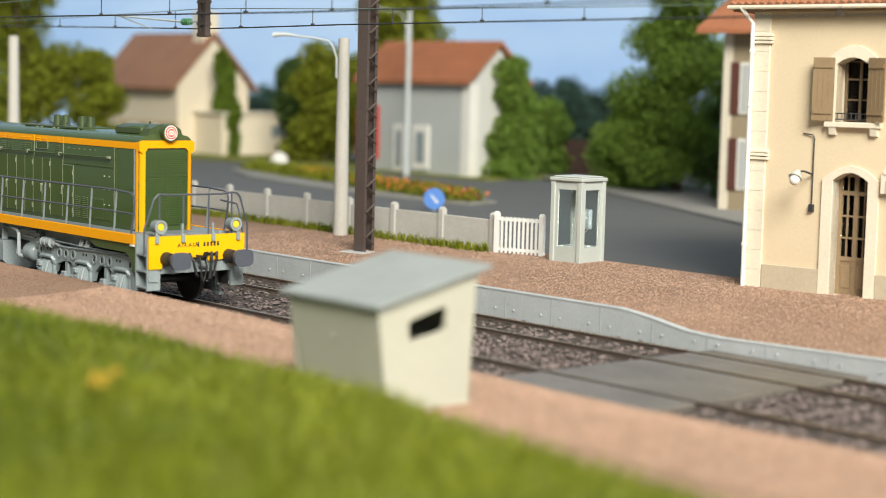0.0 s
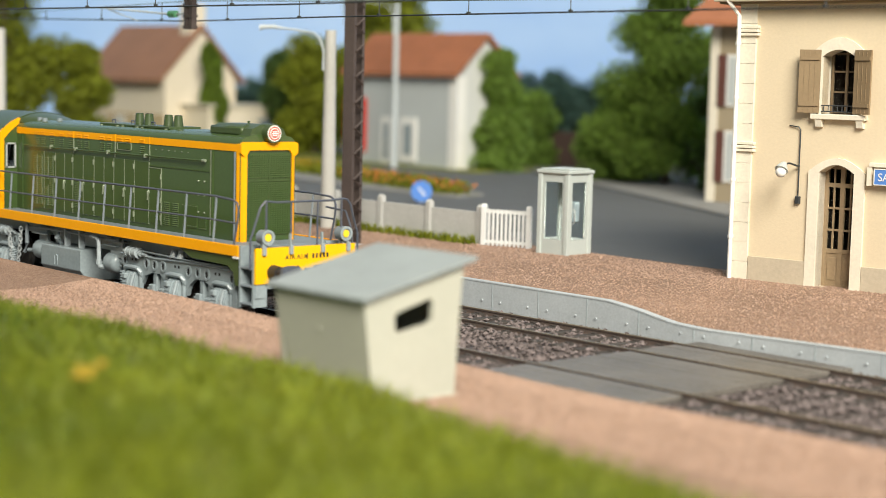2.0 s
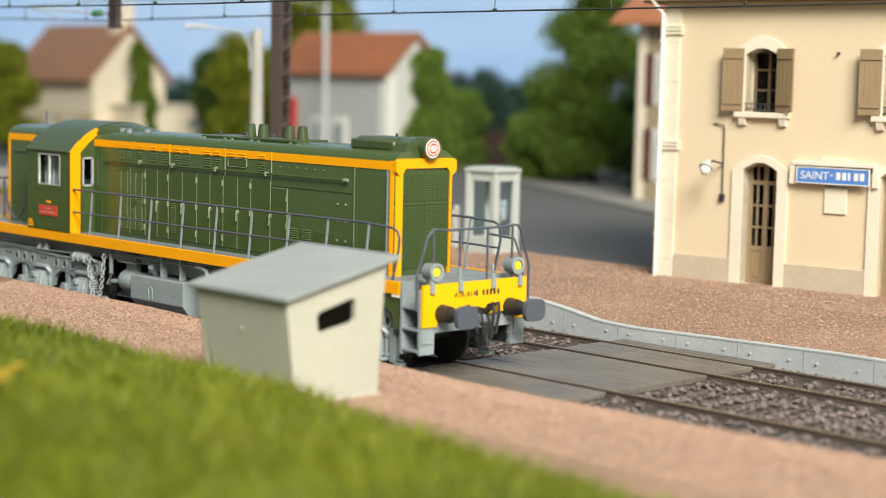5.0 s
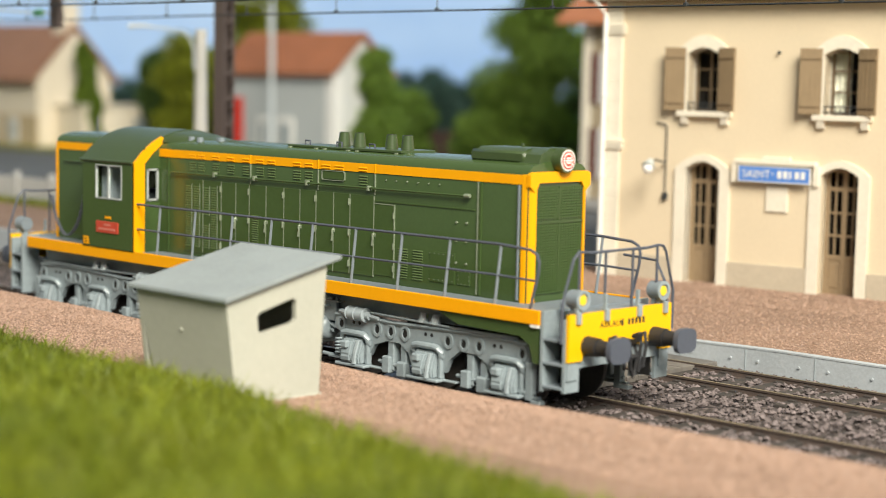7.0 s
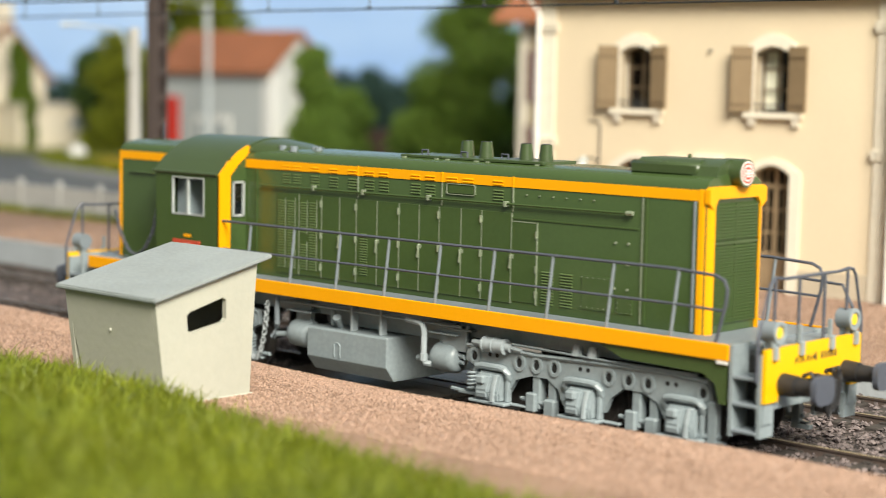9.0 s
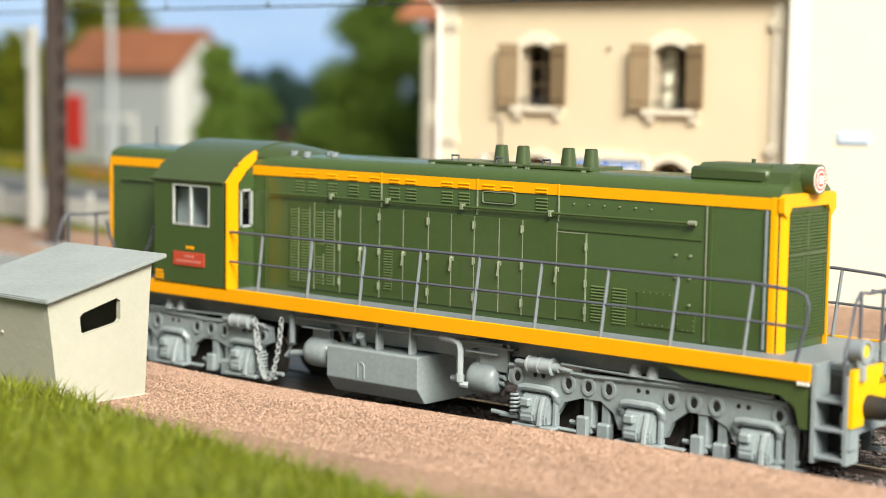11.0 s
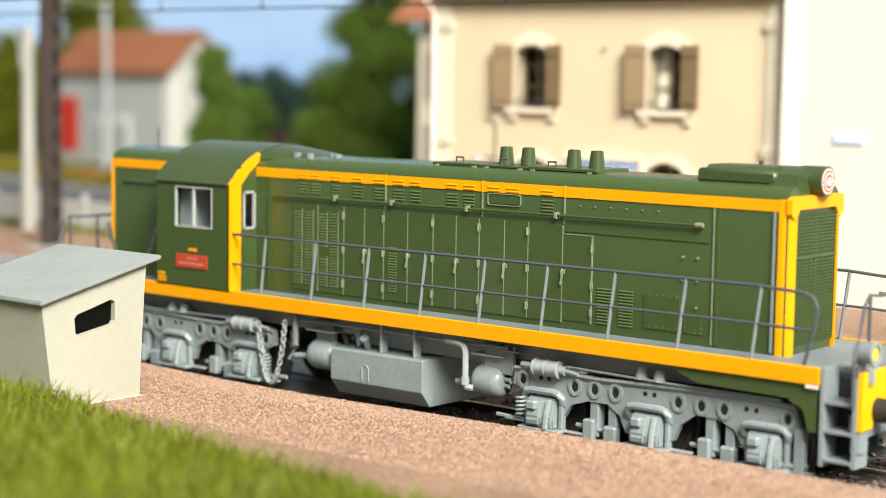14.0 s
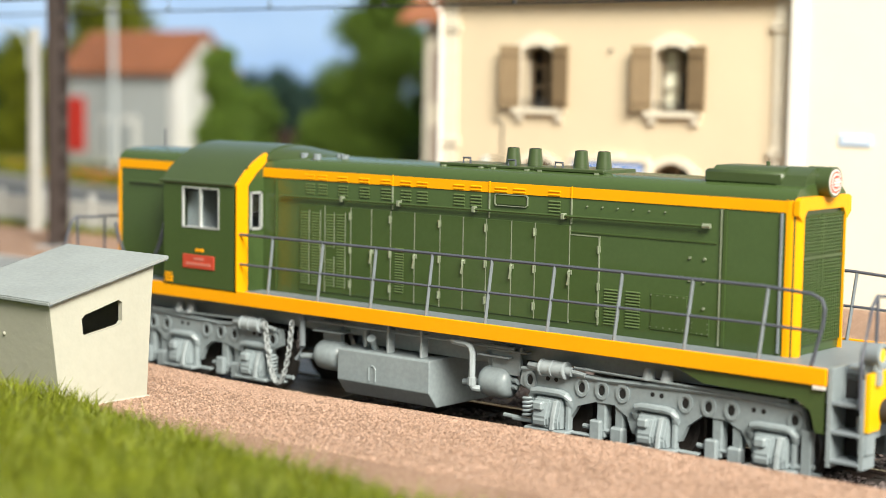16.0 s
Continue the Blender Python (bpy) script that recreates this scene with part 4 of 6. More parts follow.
tube(bm, [(0, 0, 0), (0, 0, 0.35)], 0.2, 10)
bmesh.ops.create_uvsphere(bm, u_segments=14, v_segments=8, radius=0.52, matrix=Matrix.Translation((0, 0, 0.6)))
part("globe", bm, WHITE, rb, smooth=True)

bm = B()
island = [(-52.5, 46.6), (-60, 46.4), (-72, 49.0), (-79, 52.5), (-78, 54.2), (-70, 54.0), (-60, 51.5), (-53, 48.6)]
prism(bm, island, "z", 0.25, 0.38)
tagged(part("traffic_island", bm, PAVING), "low kerbed traffic island with flower beds", "traffic island", kind="structure")


def leaf_cloud(rng, centres, radii, n, size):
    """Small crossed leaves strewn through and over lumps."""
    centres, radii = np.array(centres, float), np.array(radii, float)
    w = radii.prod(1) ** (2 / 3)
    pick = rng.choice(len(centres), n, p=w / w.sum())
    d = rng.normal(size=(n, 3))
    d /= np.linalg.norm(d, axis=1)[:, None]
    p = centres[pick] + d * radii[pick] * (0.35 + 1.15 * rng.uniform(0, 1, n) ** 0.8)[:, None]
    u, t = rng.normal(size=(n, 3)), rng.normal(size=(n, 3))
    u /= np.linalg.norm(u, axis=1)[:, None]
    t -= (t * u).sum(1)[:, None] * u
    t /= np.linalg.norm(t, axis=1)[:, None]
    s = (size * rng.uniform(0.5, 1.4, n))[:, None]
    v = np.stack([p - u * s, p + t * s * 0.6, p + u * s, p - t * s * 0.6 + np.cross(u, t) * s * 0.4], 1).reshape(-1, 3)
    i = 4 * np.arange(n)[:, None]
    return v, (i + np.array([[0, 1, 2]])).tolist() + (i + np.array([[0, 2, 3]])).tolist()


def tree(label, x, y, z, trunk_h, trunk_r, lumps, n, size, material, group="trees"):
    """lumps: centre and radii relative to the foot."""
    t = thing("tree", label, "tree", (x, y, z), group=group)
    bm = B()
    tube(bm, [(0, 0, 0), (0.1, 0.05, trunk_h * 0.5), (0, 0.1, trunk_h)], trunk_r, 8, r1=trunk_r * 0.45)
    for k, (c, r) in enumerate(lumps[:8]):
        tube(bm, [(0.03, 0.05, trunk_h * (0.35 + 0.06 * (k % 6))), ((c[0]) * 0.6, c[1] * 0.6, c[2] - r[2] * 0.2), c], trunk_r * 0.4, 5, r1=trunk_r * 0.08)
    part("trunk", bm, BARK, t)
    v, f = leaf_cloud(RNG, [c for c, r in lumps], [r for c, r in lumps], int(n * 2.2), size * 0.75)
    me = bpy.data.meshes.new("crown")
    me.from_pydata((v * K).tolist(), [], f)
    me.materials.append(material)
    cr = new("crown", me)
    cr.parent = t
    return t


def lumps(rng, w, h0, h1, n, r, taper=0.6):
    out = []
    for k in range(n):
        u = (k + 0.5) / n
        z = h0 + (h1 - h0) * u
        wd = w * (1 - taper * u) * rng.uniform(0.2, 1.0)
        a = rng.uniform(0, 6.28)
        q = r * rng.uniform(0.6, 1.25) * (1 - 0.35 * u)
        out.append(((wd * math.cos(a), wd * math.sin(a), z), (q, q, q * 0.75)))
    return out


def ray_xy(u, D):
    """Plan point D metres off in the direction that the first view shows at u (-1 left to 1 right)."""
    yaw = -0.8532
    a, b = math.sin(yaw), math.cos(yaw)
    return -0.33 + D * (a + 0.2607 * u * b), -0.3 + D * (b - 0.2607 * u * a)


def tree_at(u, D, label, h0, h1, w, n, r, leaves, size, material, taper=0.6, z=0.2):
    x, y = ray_xy(u, D)
    return tree(label, x, y, z, h1 * 0.85, 0.018 * h1, lumps(RNG, w, h0, h1, n, r, taper), leaves, size, material)


tree_at(0.525, 82, "tall dense green broadleaf tree with uneven outline", 0.8, 13.2, 3.9, 70, 1.1, 30000, 0.125, LEAFM, 0.85)
tree_at(0.43, 84, "light green spreading bush below a tall tree", 0.5, 4.2, 2.3, 16, 0.95, 9000, 0.12, LEAFL, 0.35)
tree_at(0.66, 78, "dark green shrub beside the villa", 0.3, 5.5, 1.6, 12, 0.9, 3000, 0.2, LEAFD, 0.3)
tree_at(0.145, 92, "climbing green bush against the grey house", 0.3, 6.2, 0.9, 22, 0.9, 9000, 0.18, LEAFL, 0.55)
tree_at(0.215, 99, "green garden bush behind the grey house", 0.3, 3.9, 1.4, 14, 1.0, 6000, 0.2, LEAFL, 0.3)
tree_at(-0.27, 104, "yellow-green tree between the houses", 0.6, 6.8, 1.8, 14, 1.2, 4500, 0.24, LEAFY, 0.4)
tree_at(-0.335, 112, "dark green tree behind the lawn", 0.3, 6.2, 1.2, 12, 1.1, 3000, 0.24, LEAFD, 0.4)
tree_at(-0.14, 112, "broad yellow-green tree rising behind the grey house", 3.0, 12.5, 3.6, 18, 1.8, 5000, 0.3, LEAFY, 0.3)
tree_at(-0.97, 112, "large yellow-green tree behind the cream house", 3.0, 14.0, 4.2, 20, 2.0, 6000, 0.3, LEAFY, 0.2)
tree_at(-0.80, 100, "yellow-green garden tree beside the cream house", 1.0, 6.0, 1.5, 12, 1.0, 3500, 0.22, LEAFY, 0.35)
tree_at(-1.02, 96, "low green garden tree at the edge of the lawn", 0.5, 4.5, 1.6, 10, 1.0, 2500, 0.22, LEAFY, 0.3)
tree_at(-1.25, 100, "tall green tree beyond the lawn", 1.0, 12.0, 3.2, 16, 1.7, 4000, 0.3, LEAF, 0.3)
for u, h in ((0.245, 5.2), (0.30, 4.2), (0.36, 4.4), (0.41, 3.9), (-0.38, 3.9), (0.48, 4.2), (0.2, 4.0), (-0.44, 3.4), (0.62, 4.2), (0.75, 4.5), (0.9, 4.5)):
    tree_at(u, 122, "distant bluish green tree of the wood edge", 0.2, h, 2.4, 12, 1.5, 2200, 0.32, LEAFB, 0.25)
ivy = [((RNG.normal(0, 0.5), RNG.normal(0, 0.1), z), (0.75 - 0.05 * z, 0.35, 0.7)) for z in np.linspace(0.5, 6.0, 10)]
x, y = ray_xy(-0.497, 110.4)
tree("dark green ivy climbing the cream gable", x, y, 0.2, 5.0, 0.1, ivy, 7000, 0.2, LEAF)
bm = B()
xa, ya = ray_xy(0.17, 100)
xb, yb = ray_xy(0.50, 95)
fd = thing("garden_fence", "dark brown boarded garden fence", "fence")
for k in range(26):
    u0, u1 = k / 26, (k + 0.93) / 26
    bm = B()
    prism(bm, [(xa + (xb - xa) * u0, ya + (yb - ya) * u0), (xa + (xb - xa) * u1, ya + (yb - ya) * u1), (xa + (xb - xa) * u1 + 0.1, ya + (yb - ya) * u1 + 0.1), (xa + (xb - xa) * u0 + 0.1, ya + (yb - ya) * u0 + 0.1)], "z", 0.2, 2.25 + 0.05 * (k % 2))
    part("board", bm, BROWNFENCE, fd)

# flower beds and lawn edges on the island
cs = [(x, y, 0.5) for x, y in zip(np.linspace(-54, -64, 14), np.linspace(47.6, 49.6, 14))]
v, f = leaf_cloud(RNG, cs, [(0.9, 0.6, 0.35)] * len(cs), 4500, 0.10)
scatter("flower_bed_leaves", LEAFY, v, f, label="low green planting of the traffic island", category="flower bed", kind="stuff")
v, f = leaf_cloud(RNG, [(x, y, z + 0.22) for x, y, z in cs], [(0.9, 0.6, 0.2)] * len(cs), 650, 0.09)
scatter("flower_bed_blossoms", FLOWER, v, f, label="orange blossoms on the traffic island", category="flowers", kind="stuff")
cs = [(x, y, 0.5) for x, y in zip(np.linspace(-66, -77, 14), np.linspace(50.5, 53.2, 14))]
v, f = leaf_cloud(RNG, cs, [(1.0, 0.7, 0.3)] * len(cs), 4500, 0.11)
scatter("flower_bed_leaves", LEAFY, v, f, label="yellow-green planting of the traffic island", category="flower bed", kind="stuff")
v, f = leaf_cloud(RNG, [(-70, 51.6, 0.75), (-68.5, 51.1, 0.75)], [(0.9, 0.5, 0.18)] * 2, 350, 0.10)
scatter("flower_bed_blossoms", FLOWY, v, f, label="yellow blossoms on the traffic island", category="flowers", kind="stuff")


# ---- houses across the road ----
def house_grey():
    h = thing("house", "grey rendered house with an orange tile roof and a red door", "house")
    x0, x1, y0, y1, ze, zr = -76.9, -67.75, 60.2, 64.0, 5.45, 7.45
    ym = 62.1
    bm = B()
    box(bm, x0, x1, y0, y0 + 0.3, 0.2, ze)
    part("wall", bm, HOUSEGREY, h, "grey render front")
    bm = B()
    prism(bm, [(y0 + 0.3, 0.2), (y1, 0.2), (y1, ze), (ym, zr - 0.1), (y0 + 0.3, ze)], "x", x1 - 0.3, x1)
    part("gable_wall", bm, HOUSEWHITE, h, "pale gable wall")
    bm = B()
    prism(bm, [(y0 + 0.3, 0.2), (y1, 0.2), (y1, ze), (ym, zr - 0.1), (y0 + 0.3, ze)], "x", x0, x0 + 0.3)
    part("gable_wall", bm, HOUSEWHITE, h)
    bm = B()
    box(bm, x0 + 0.3, x1 - 0.3, y1 - 0.3, y1, 0.2, ze)
    part("wall", bm, HOUSEGREY, h)
    bm = B()
    prism(bm, [(y0 - 0.45, ze - 0.18), (ym, zr), (y1 + 0.45, ze - 0.18), (y1 + 0.45, ze + 0.02), (ym, zr + 0.22), (y0 - 0.45, ze + 0.02)], "x", x0 - 0.4, x1 + 0.35)
    r = part("roof", bm, TILE, h, "orange tile roof")
    for k in range(9):
        bm = B()
        u = k / 9
        yy, zz = y0 - 0.45 + (ym - y0 + 0.45) * u, ze + 0.03 + (zr + 0.2 - ze) * u
        tube(bm, [(x0 - 0.4, yy, zz), (x1 + 0.35, yy, zz)], 0.05, 5)
        part("tile_course", bm, TILE, r)
    bm = B()
    box(bm, x1 - 0.62, x1 + 0.03, y0 - 0.05, y0 + 0.6, 0.2, ze - 0.1)
    part("corner_pier", bm, WHITE, h, "white corner pier")
    for xa, w, z0, z1, mt, nm in ((-77.3, 1.9, 1.0, 4.0, DOORRED, "door"), (-74.0, 1.0, 0.3, 3.0, WHITE, "window"), (-72.3, 1.3, 0.6, 3.0, WHITE, "window")):
        bm = B()
        box(bm, xa, xa + w, y0 - 0.12, y0 + 0.02, z0, z1)
        d = part(nm, bm, mt, h, "tall bright red door" if nm == "door" else "white window surround")
        if nm == "window":
            bm = B()
            box(bm, xa + 0.3, xa + w - 0.3, y0 - 0.14, y0 - 0.121, z0 + 0.35, z1 - 0.35)
            part("pane", bm, GREY, d)


def house_cream():
    h = thing("house", "cream house with a brown tile roof and stone base", "house")
    x0, x1, y0, y1, ze, zr = -105.06, -95.36, 59.43, 64.93, 4.8, 8.05
    ym = (y0 + y1) / 2
    bm = B()
    prism(bm, [(y0, 0.2), (y1, 0.2), (y1, ze), (ym, zr - 0.15), (y0, ze)], "x", x0, x1)
    part("wall", bm, HOUSECREAM, h, "cream render walls")
    bm = B()
    box(bm, x0 + 0.2, x1 + 0.06, y0 - 0.08, y0, 0.2, 2.4)
    part("stone_base", bm, LIMESTONE, h, "ochre stone base")
    bm = B()
    prism(bm, [(y0 - 0.6, ze - 0.35), (ym, zr), (y1 + 0.6, ze - 0.35), (y1 + 0.6, ze - 0.12), (ym, zr + 0.25), (y0 - 0.6, ze - 0.12)], "x", x0 - 0.4, x1 + 0.3)
    r = part("roof", bm, TILE2, h, "brown tile roof")
    bm = B()
    box(bm, x1 - 1.6, x1 - 0.4, ym - 0.6, ym + 0.6, zr - 0.6, zr + 1.6)
    part("chimney", bm, HOUSECREAM, r)
    for xa in (-103.96, -101.36, -98.76):
        bm = B()
        box(bm, xa, xa + 1.2, y0 - 0.14, y0 - 0.081, 0.6, 2.2)
        w = part("window", bm, WHITE, h, "white framed window")
        bm = B()
        box(bm, xa + 0.2, xa + 1.0, y0 - 0.15, y0 - 0.141, 0.8, 2.0)
        part("pane", bm, HOUSEGREY, w)
    g = thing("garage", "low cream garage beside the cream house", "garage")
    bm = B()
    box(bm, -95.35, -92.1, 60.7, 66.9, 0.2, 3.0)
    part("wall", bm, HOUSECREAM, g)
    bm = B()
    box(bm, -95.35, -91.9, 60.5, 67.1, 3.0, 3.15)
    part("roof", bm, STONE, g)
    bm = B()
    box(bm, -92.1, -92.0, 64.6, 65.7, 1.6, 2.3)
    part("window", bm, GREY, g)


def villa():
    vl = thing("villa", "cream villa with oxblood shutters behind the station", "house", (-45.75, 54.5, 0.35), 8)
    bm = B()
    box(bm, 0, 9, 0, 8, -0.1, 7.3)
    part("wall", bm, VILLASHADED, vl)
    bm = B()
    prism(bm, [(-0.9, 7.25), (4, 10.0), (8.9, 7.25), (8.9, 7.45), (4, 10.2), (-0.9, 7.45)], "x", -0.9, 9.9)
    part("roof", bm, TILE, vl, "orange hipped tile roof")
    bm = B()
    box(bm, -0.05, 0.35, -0.06, 0.0, -0.1, 7.25)
    part("corner_pier", bm, STONE, vl)
    for z in (0.9, 4.0):
        bm = B()
        box(bm, 0.75, 1.75, -0.08, 0.0, z, z + 2.1)
        w = part("window", bm, WHITE, vl)
        bm = B()
        box(bm, 0.85, 1.65, -0.1, -0.081, z + 0.1, z + 2.0)
        part("pane", bm, HOUSEGREY, w)
        for xa in (0.35, 1.8):
            bm = B()
            box(bm, xa, xa + 0.38, -0.12, -0.02, z, z + 2.1)
            part("shutter", bm, SHUTRED, w, "oxblood shutter")


house_grey()
house_cream()
villa()


# ---- the locomotive, in its own space: x forward, z up from the datum, y = 0 on the track's centre ----
def build_loco():
    lo = thing("diesel_locomotive", "olive green diesel locomotive with orange stripes and grey bogies", "locomotive", (0, TRACK1, 0))
    HW, FW = 0.735, 1.374
    # long hood
    bm = B()
    prof = [(-HW, 1.56), (HW, 1.56), (HW, 3.68), (HW - 0.03, 3.77), (HW - 0.12, 3.84), (0.35, 3.90), (-0.35, 3.90), (-HW + 0.12, 3.84), (-HW + 0.03, 3.77), (-HW, 3.68)]
    prism(bm, prof, "x", -3.5, 6.80)
    hood = part("hood", bm, GREEN, lo, "long olive green engine hood", smooth=True)
    # rear hood
    bm = B()
    prism(bm, [(y, z if z > 2 else z) for y, z in prof], "x", -7.24, -5.2)
    rear = part("rear_hood", bm, GREEN, lo, "short olive green rear hood", smooth=True)
    bm = B()
    for s in (-1, 1):
        box(bm, -7.25, -5.27, s * HW - 0.012 * (s < 0), s * HW + 0.012 * (s > 0), 3.53, 3.69)
        box(bm, -7.26, -7.18, s * HW - 0.014 * (s < 0), s * HW + 0.014 * (s > 0), 1.56, 3.53)
    part("stripe", bm, YELLOW, rear)
    bm = B()
    tube(bm, [(-6.9, -HW - 0.03, 3.28), (-5.6, -HW - 0.03, 3.28)], 0.02, 5)
    part("grab_rail", bm, GREEN, rear)
    bm = B()
    tube(bm, [(-6.9, 0.1, 3.88), (-6.9, 0.1, 4.25)], 0.018, 5)
    part("antenna", bm, RAILGREY, rear)
    # stripes on the long hood
    for s in (-1, 1):
        a, b = (-HW - 0.012, -HW + 0.002) if s < 0 else (HW - 0.002, HW + 0.012)
        bm = B()
        box(bm, -3.4, 6.68, a, b, 3.53, 3.69)
        part("stripe", bm, YELLOW, hood, "orange stripe under the roof edge")
        bm = B()
        rim = [(6.70 + 0.17 * math.sin(q), s * (HW + 0.016 - 0.15 * (1 - math.cos(q)))) for q in (math.pi / 2 * k / 7 for k in range(8))]
        prism(bm, [(6.67, s * (HW + 0.016))] + rim + [(6.80, s * (HW - 0.134)), (6.67, s * (HW - 0.134))], "z", 1.56, 3.70)
        part("corner_strip", bm, YELLOW, hood, "rounded yellow corner strip", smooth=True)
        bm = B()
        box(bm, 6.59, 6.62, s * (HW + 0.012) - 0.015, s * (HW + 0.012) + 0.015, 1.6, 3.52)
        part("corner_moulding", bm, DECK, hood)
    bm = B()
    prism(bm, [(-HW - 0.03, 3.50), (-HW + 0.09, 3.40), (-HW + 0.20, 3.56), (HW - 0.20, 3.56), (HW - 0.09, 3.40), (HW + 0.03, 3.50), (HW + 0.03, 3.70), (HW - 0.05, 3.74), (-HW + 0.05, 3.74), (-HW - 0.03, 3.70)], "x", 6.79, 6.87)
    part("front_band", bm, YELLOW, hood, "yellow band over the radiator")
    # radiator shutters
    bm = B()
    box(bm, 6.79, 6.815, -HW + 0.06, HW - 0.06, 1.57, 3.56)
    rad = part("radiator", bm, GREEN, hood, "green radiator front with rows of slats")
    sl = None
    for j in range(38):
        z = 1.72 + 0.0465 * j
        if 25 <= j <= 26:
            continue
        for y in (-0.625, 0.015):
            if sl is None:
                sl = part("slat", prism(B(), [(0.0, 0.0), (0.028, -0.012), (0.028, 0.006), (0.0, 0.030)], "y", 0, 0.61), GREEN, rad, at=(6.815, y, z))
            else:
                again("slat", sl, rad, (6.815, y, z))
    bm = B()
    box(bm, 6.81, 6.85, -0.64, 0.64, 2.88, 2.92)
    box(bm, 6.81, 6.85, -0.012, 0.012, 1.7, 3.5)
    for s in (-1, 1):
        box(bm, 6.81, 6.85, s * 0.645 - 0.012, s * 0.645 + 0.012, 1.66, 3.5)
    part("slat_frame", bm, GREEN, rad)
    mw = None
    for y in np.concatenate([np.linspace(-0.58, -0.06, 9), np.linspace(0.06, 0.58, 9)]):
        if mw is None:
            mw = part("mesh_wire", box(B(), 0.0, 0.012, -0.006, 0.006, 1.70, 3.50), GREEN, rad, at=(6.838, y, 0))
        else:
            again("mesh_wire", mw, rad, (6.838, y, 0))
    # roof fittings
    bm = B()
    box(bm, 0.28, 1.27, -0.42, 0.42, 3.89, 3.935, 0.01)
    part("roof_plate", bm, ROOFGREEN, hood)
    bm = B()
    box(bm, 1.30, 2.16, -0.42, 0.42, 3.89, 3.928, 0.01)
    part("roof_plate", bm, ROOFGREEN, hood)
    bm = B()
    box(bm, 2.19, 3.46, -0.44, 0.44, 3.89, 3.94, 0.01)
    part("roof_plate", bm, ROOFGREEN, hood)
    for x in (0.4, 1.15, 1.4, 2.05, 2.3, 3.35):
        bm = B()
        box(bm, x - 0.03, x + 0.03, -0.47, -0.40, 3.87, 3.90)
        part("plate_clip", bm, EDGEGLINT, hood)
    for x in (1.45, 1.88, 2.75, 3.17):
        bm = B()
        tube(bm, [(x, 0, 3.93), (x, 0, 4.2)], 0.125, 14, r1=0.095)
        ex = part("exhaust_pipe", bm, ROOFGREEN, hood, smooth=True)
        # flat dark disc on top paints the shade inside the pipe
        bm = B()
        tube(bm, [(x, 0, 4.19), (x, 0, 4.206)], 0.075, 12)
        part("mouth_shade_disc", bm, DARK, ex)
    for x in (0.75, 1.65, 2.55):
        bm = B()
        tube(bm, [(x - 0.07, -0.3, 3.93), (x - 0.07, -0.3, 4.02), (x + 0.07, -0.3, 4.02), (x + 0.07, -0.3, 3.93)], 0.018, 5)
        part("lifting_eye", bm, RAILGREY, hood)
    bm = B()
    box(bm, 5.2, 6.45, -0.48, 0.48, 3.86, 4.06, 0.04)
    prism(bm, [(-0.40, 4.055), (0.40, 4.055), (0.3, 4.11), (-0.3, 4.11)], "x", 5.3, 6.4)
    hb = part("headlight_box", bm, ROOFGREEN, hood, smooth=True)
    bm = B()
    prism(bm, [(-0.50, 3.82), (0.50, 3.82), (0.42, 4.02), (0.2, 4.12), (-0.2, 4.12), (-0.42, 4.02)], "x", 6.35, 6.78)
    part("lamp_housing", bm, ROOFGREEN, hood, smooth=True)
    bm = B()
    tube(bm, [(6.6, 0.03, 3.93), (6.98, 0.03, 3.93)], 0.21, 20)
    lampb = part("headlight", bm, ROOFGREEN, hood, smooth=True)
    for r0, x, mt, nm in ((0.18, 6.985, WHITE, "disc"), (0.155, 6.99, RED, "ring"), (0.125, 6.995, WHITE, "ring"), (0.10, 7.0, RED, "disc")):
        bm = B()
        tube(bm, [(6.97, 0.03, 3.93), (x, 0.03, 3.93)], r0, 20)
        part(nm, bm, mt, lampb)
    for za, yb in ((3.97, 0.06), (3.93, 0.085), (3.89, 0.06)):
        bm = B()
        box(bm, 6.995, 7.005, 0.03 - yb, 0.03 + yb, za - 0.014, za + 0.014)
        part("emblem_bar", bm, WHITE, lampb)
    bm = B()
    tube(bm, [(5.9, 0.1, 4.08), (5.9, 0.1, 4.17)], 0.03, 6)
    part("vent", bm, ROOFGREEN, hb)
    # hood doors, hinges, handles, louvres on both sides
    edges = [-2.52, -1.92, -1.33, -0.87, -0.45, 0.06, 0.59, 1.06, 1.52, 2.01, 2.46, 3.10]
    for s in (-1, 1):
        yy = s * HW
        for k, (xa, xb) in enumerate(zip(edges, edges[1:])):
            bm = B()
            box(bm, xa + 0.012, xb - 0.012, min(yy, yy + s * 0.018), max(yy, yy + s * 0.018), 1.66, 3.12, 0.006)
            d = part("engine_door", bm, GREEN, hood)
            if s > 0:
                continue
            # pale strip along the door's side carries a painted highlight
            bm = B()
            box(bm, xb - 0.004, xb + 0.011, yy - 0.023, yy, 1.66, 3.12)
            part("door_edge_glint", bm, EDGEGLINT, d, "raised door edge with its highlight painted in pale green")
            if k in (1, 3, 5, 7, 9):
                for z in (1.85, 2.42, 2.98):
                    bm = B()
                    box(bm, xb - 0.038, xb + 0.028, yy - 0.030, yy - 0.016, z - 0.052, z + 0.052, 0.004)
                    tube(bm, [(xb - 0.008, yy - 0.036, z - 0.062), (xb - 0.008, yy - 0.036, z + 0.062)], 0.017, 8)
                    part("hinge", bm, EDGEGLINT, d)
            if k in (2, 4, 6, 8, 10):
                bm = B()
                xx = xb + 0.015
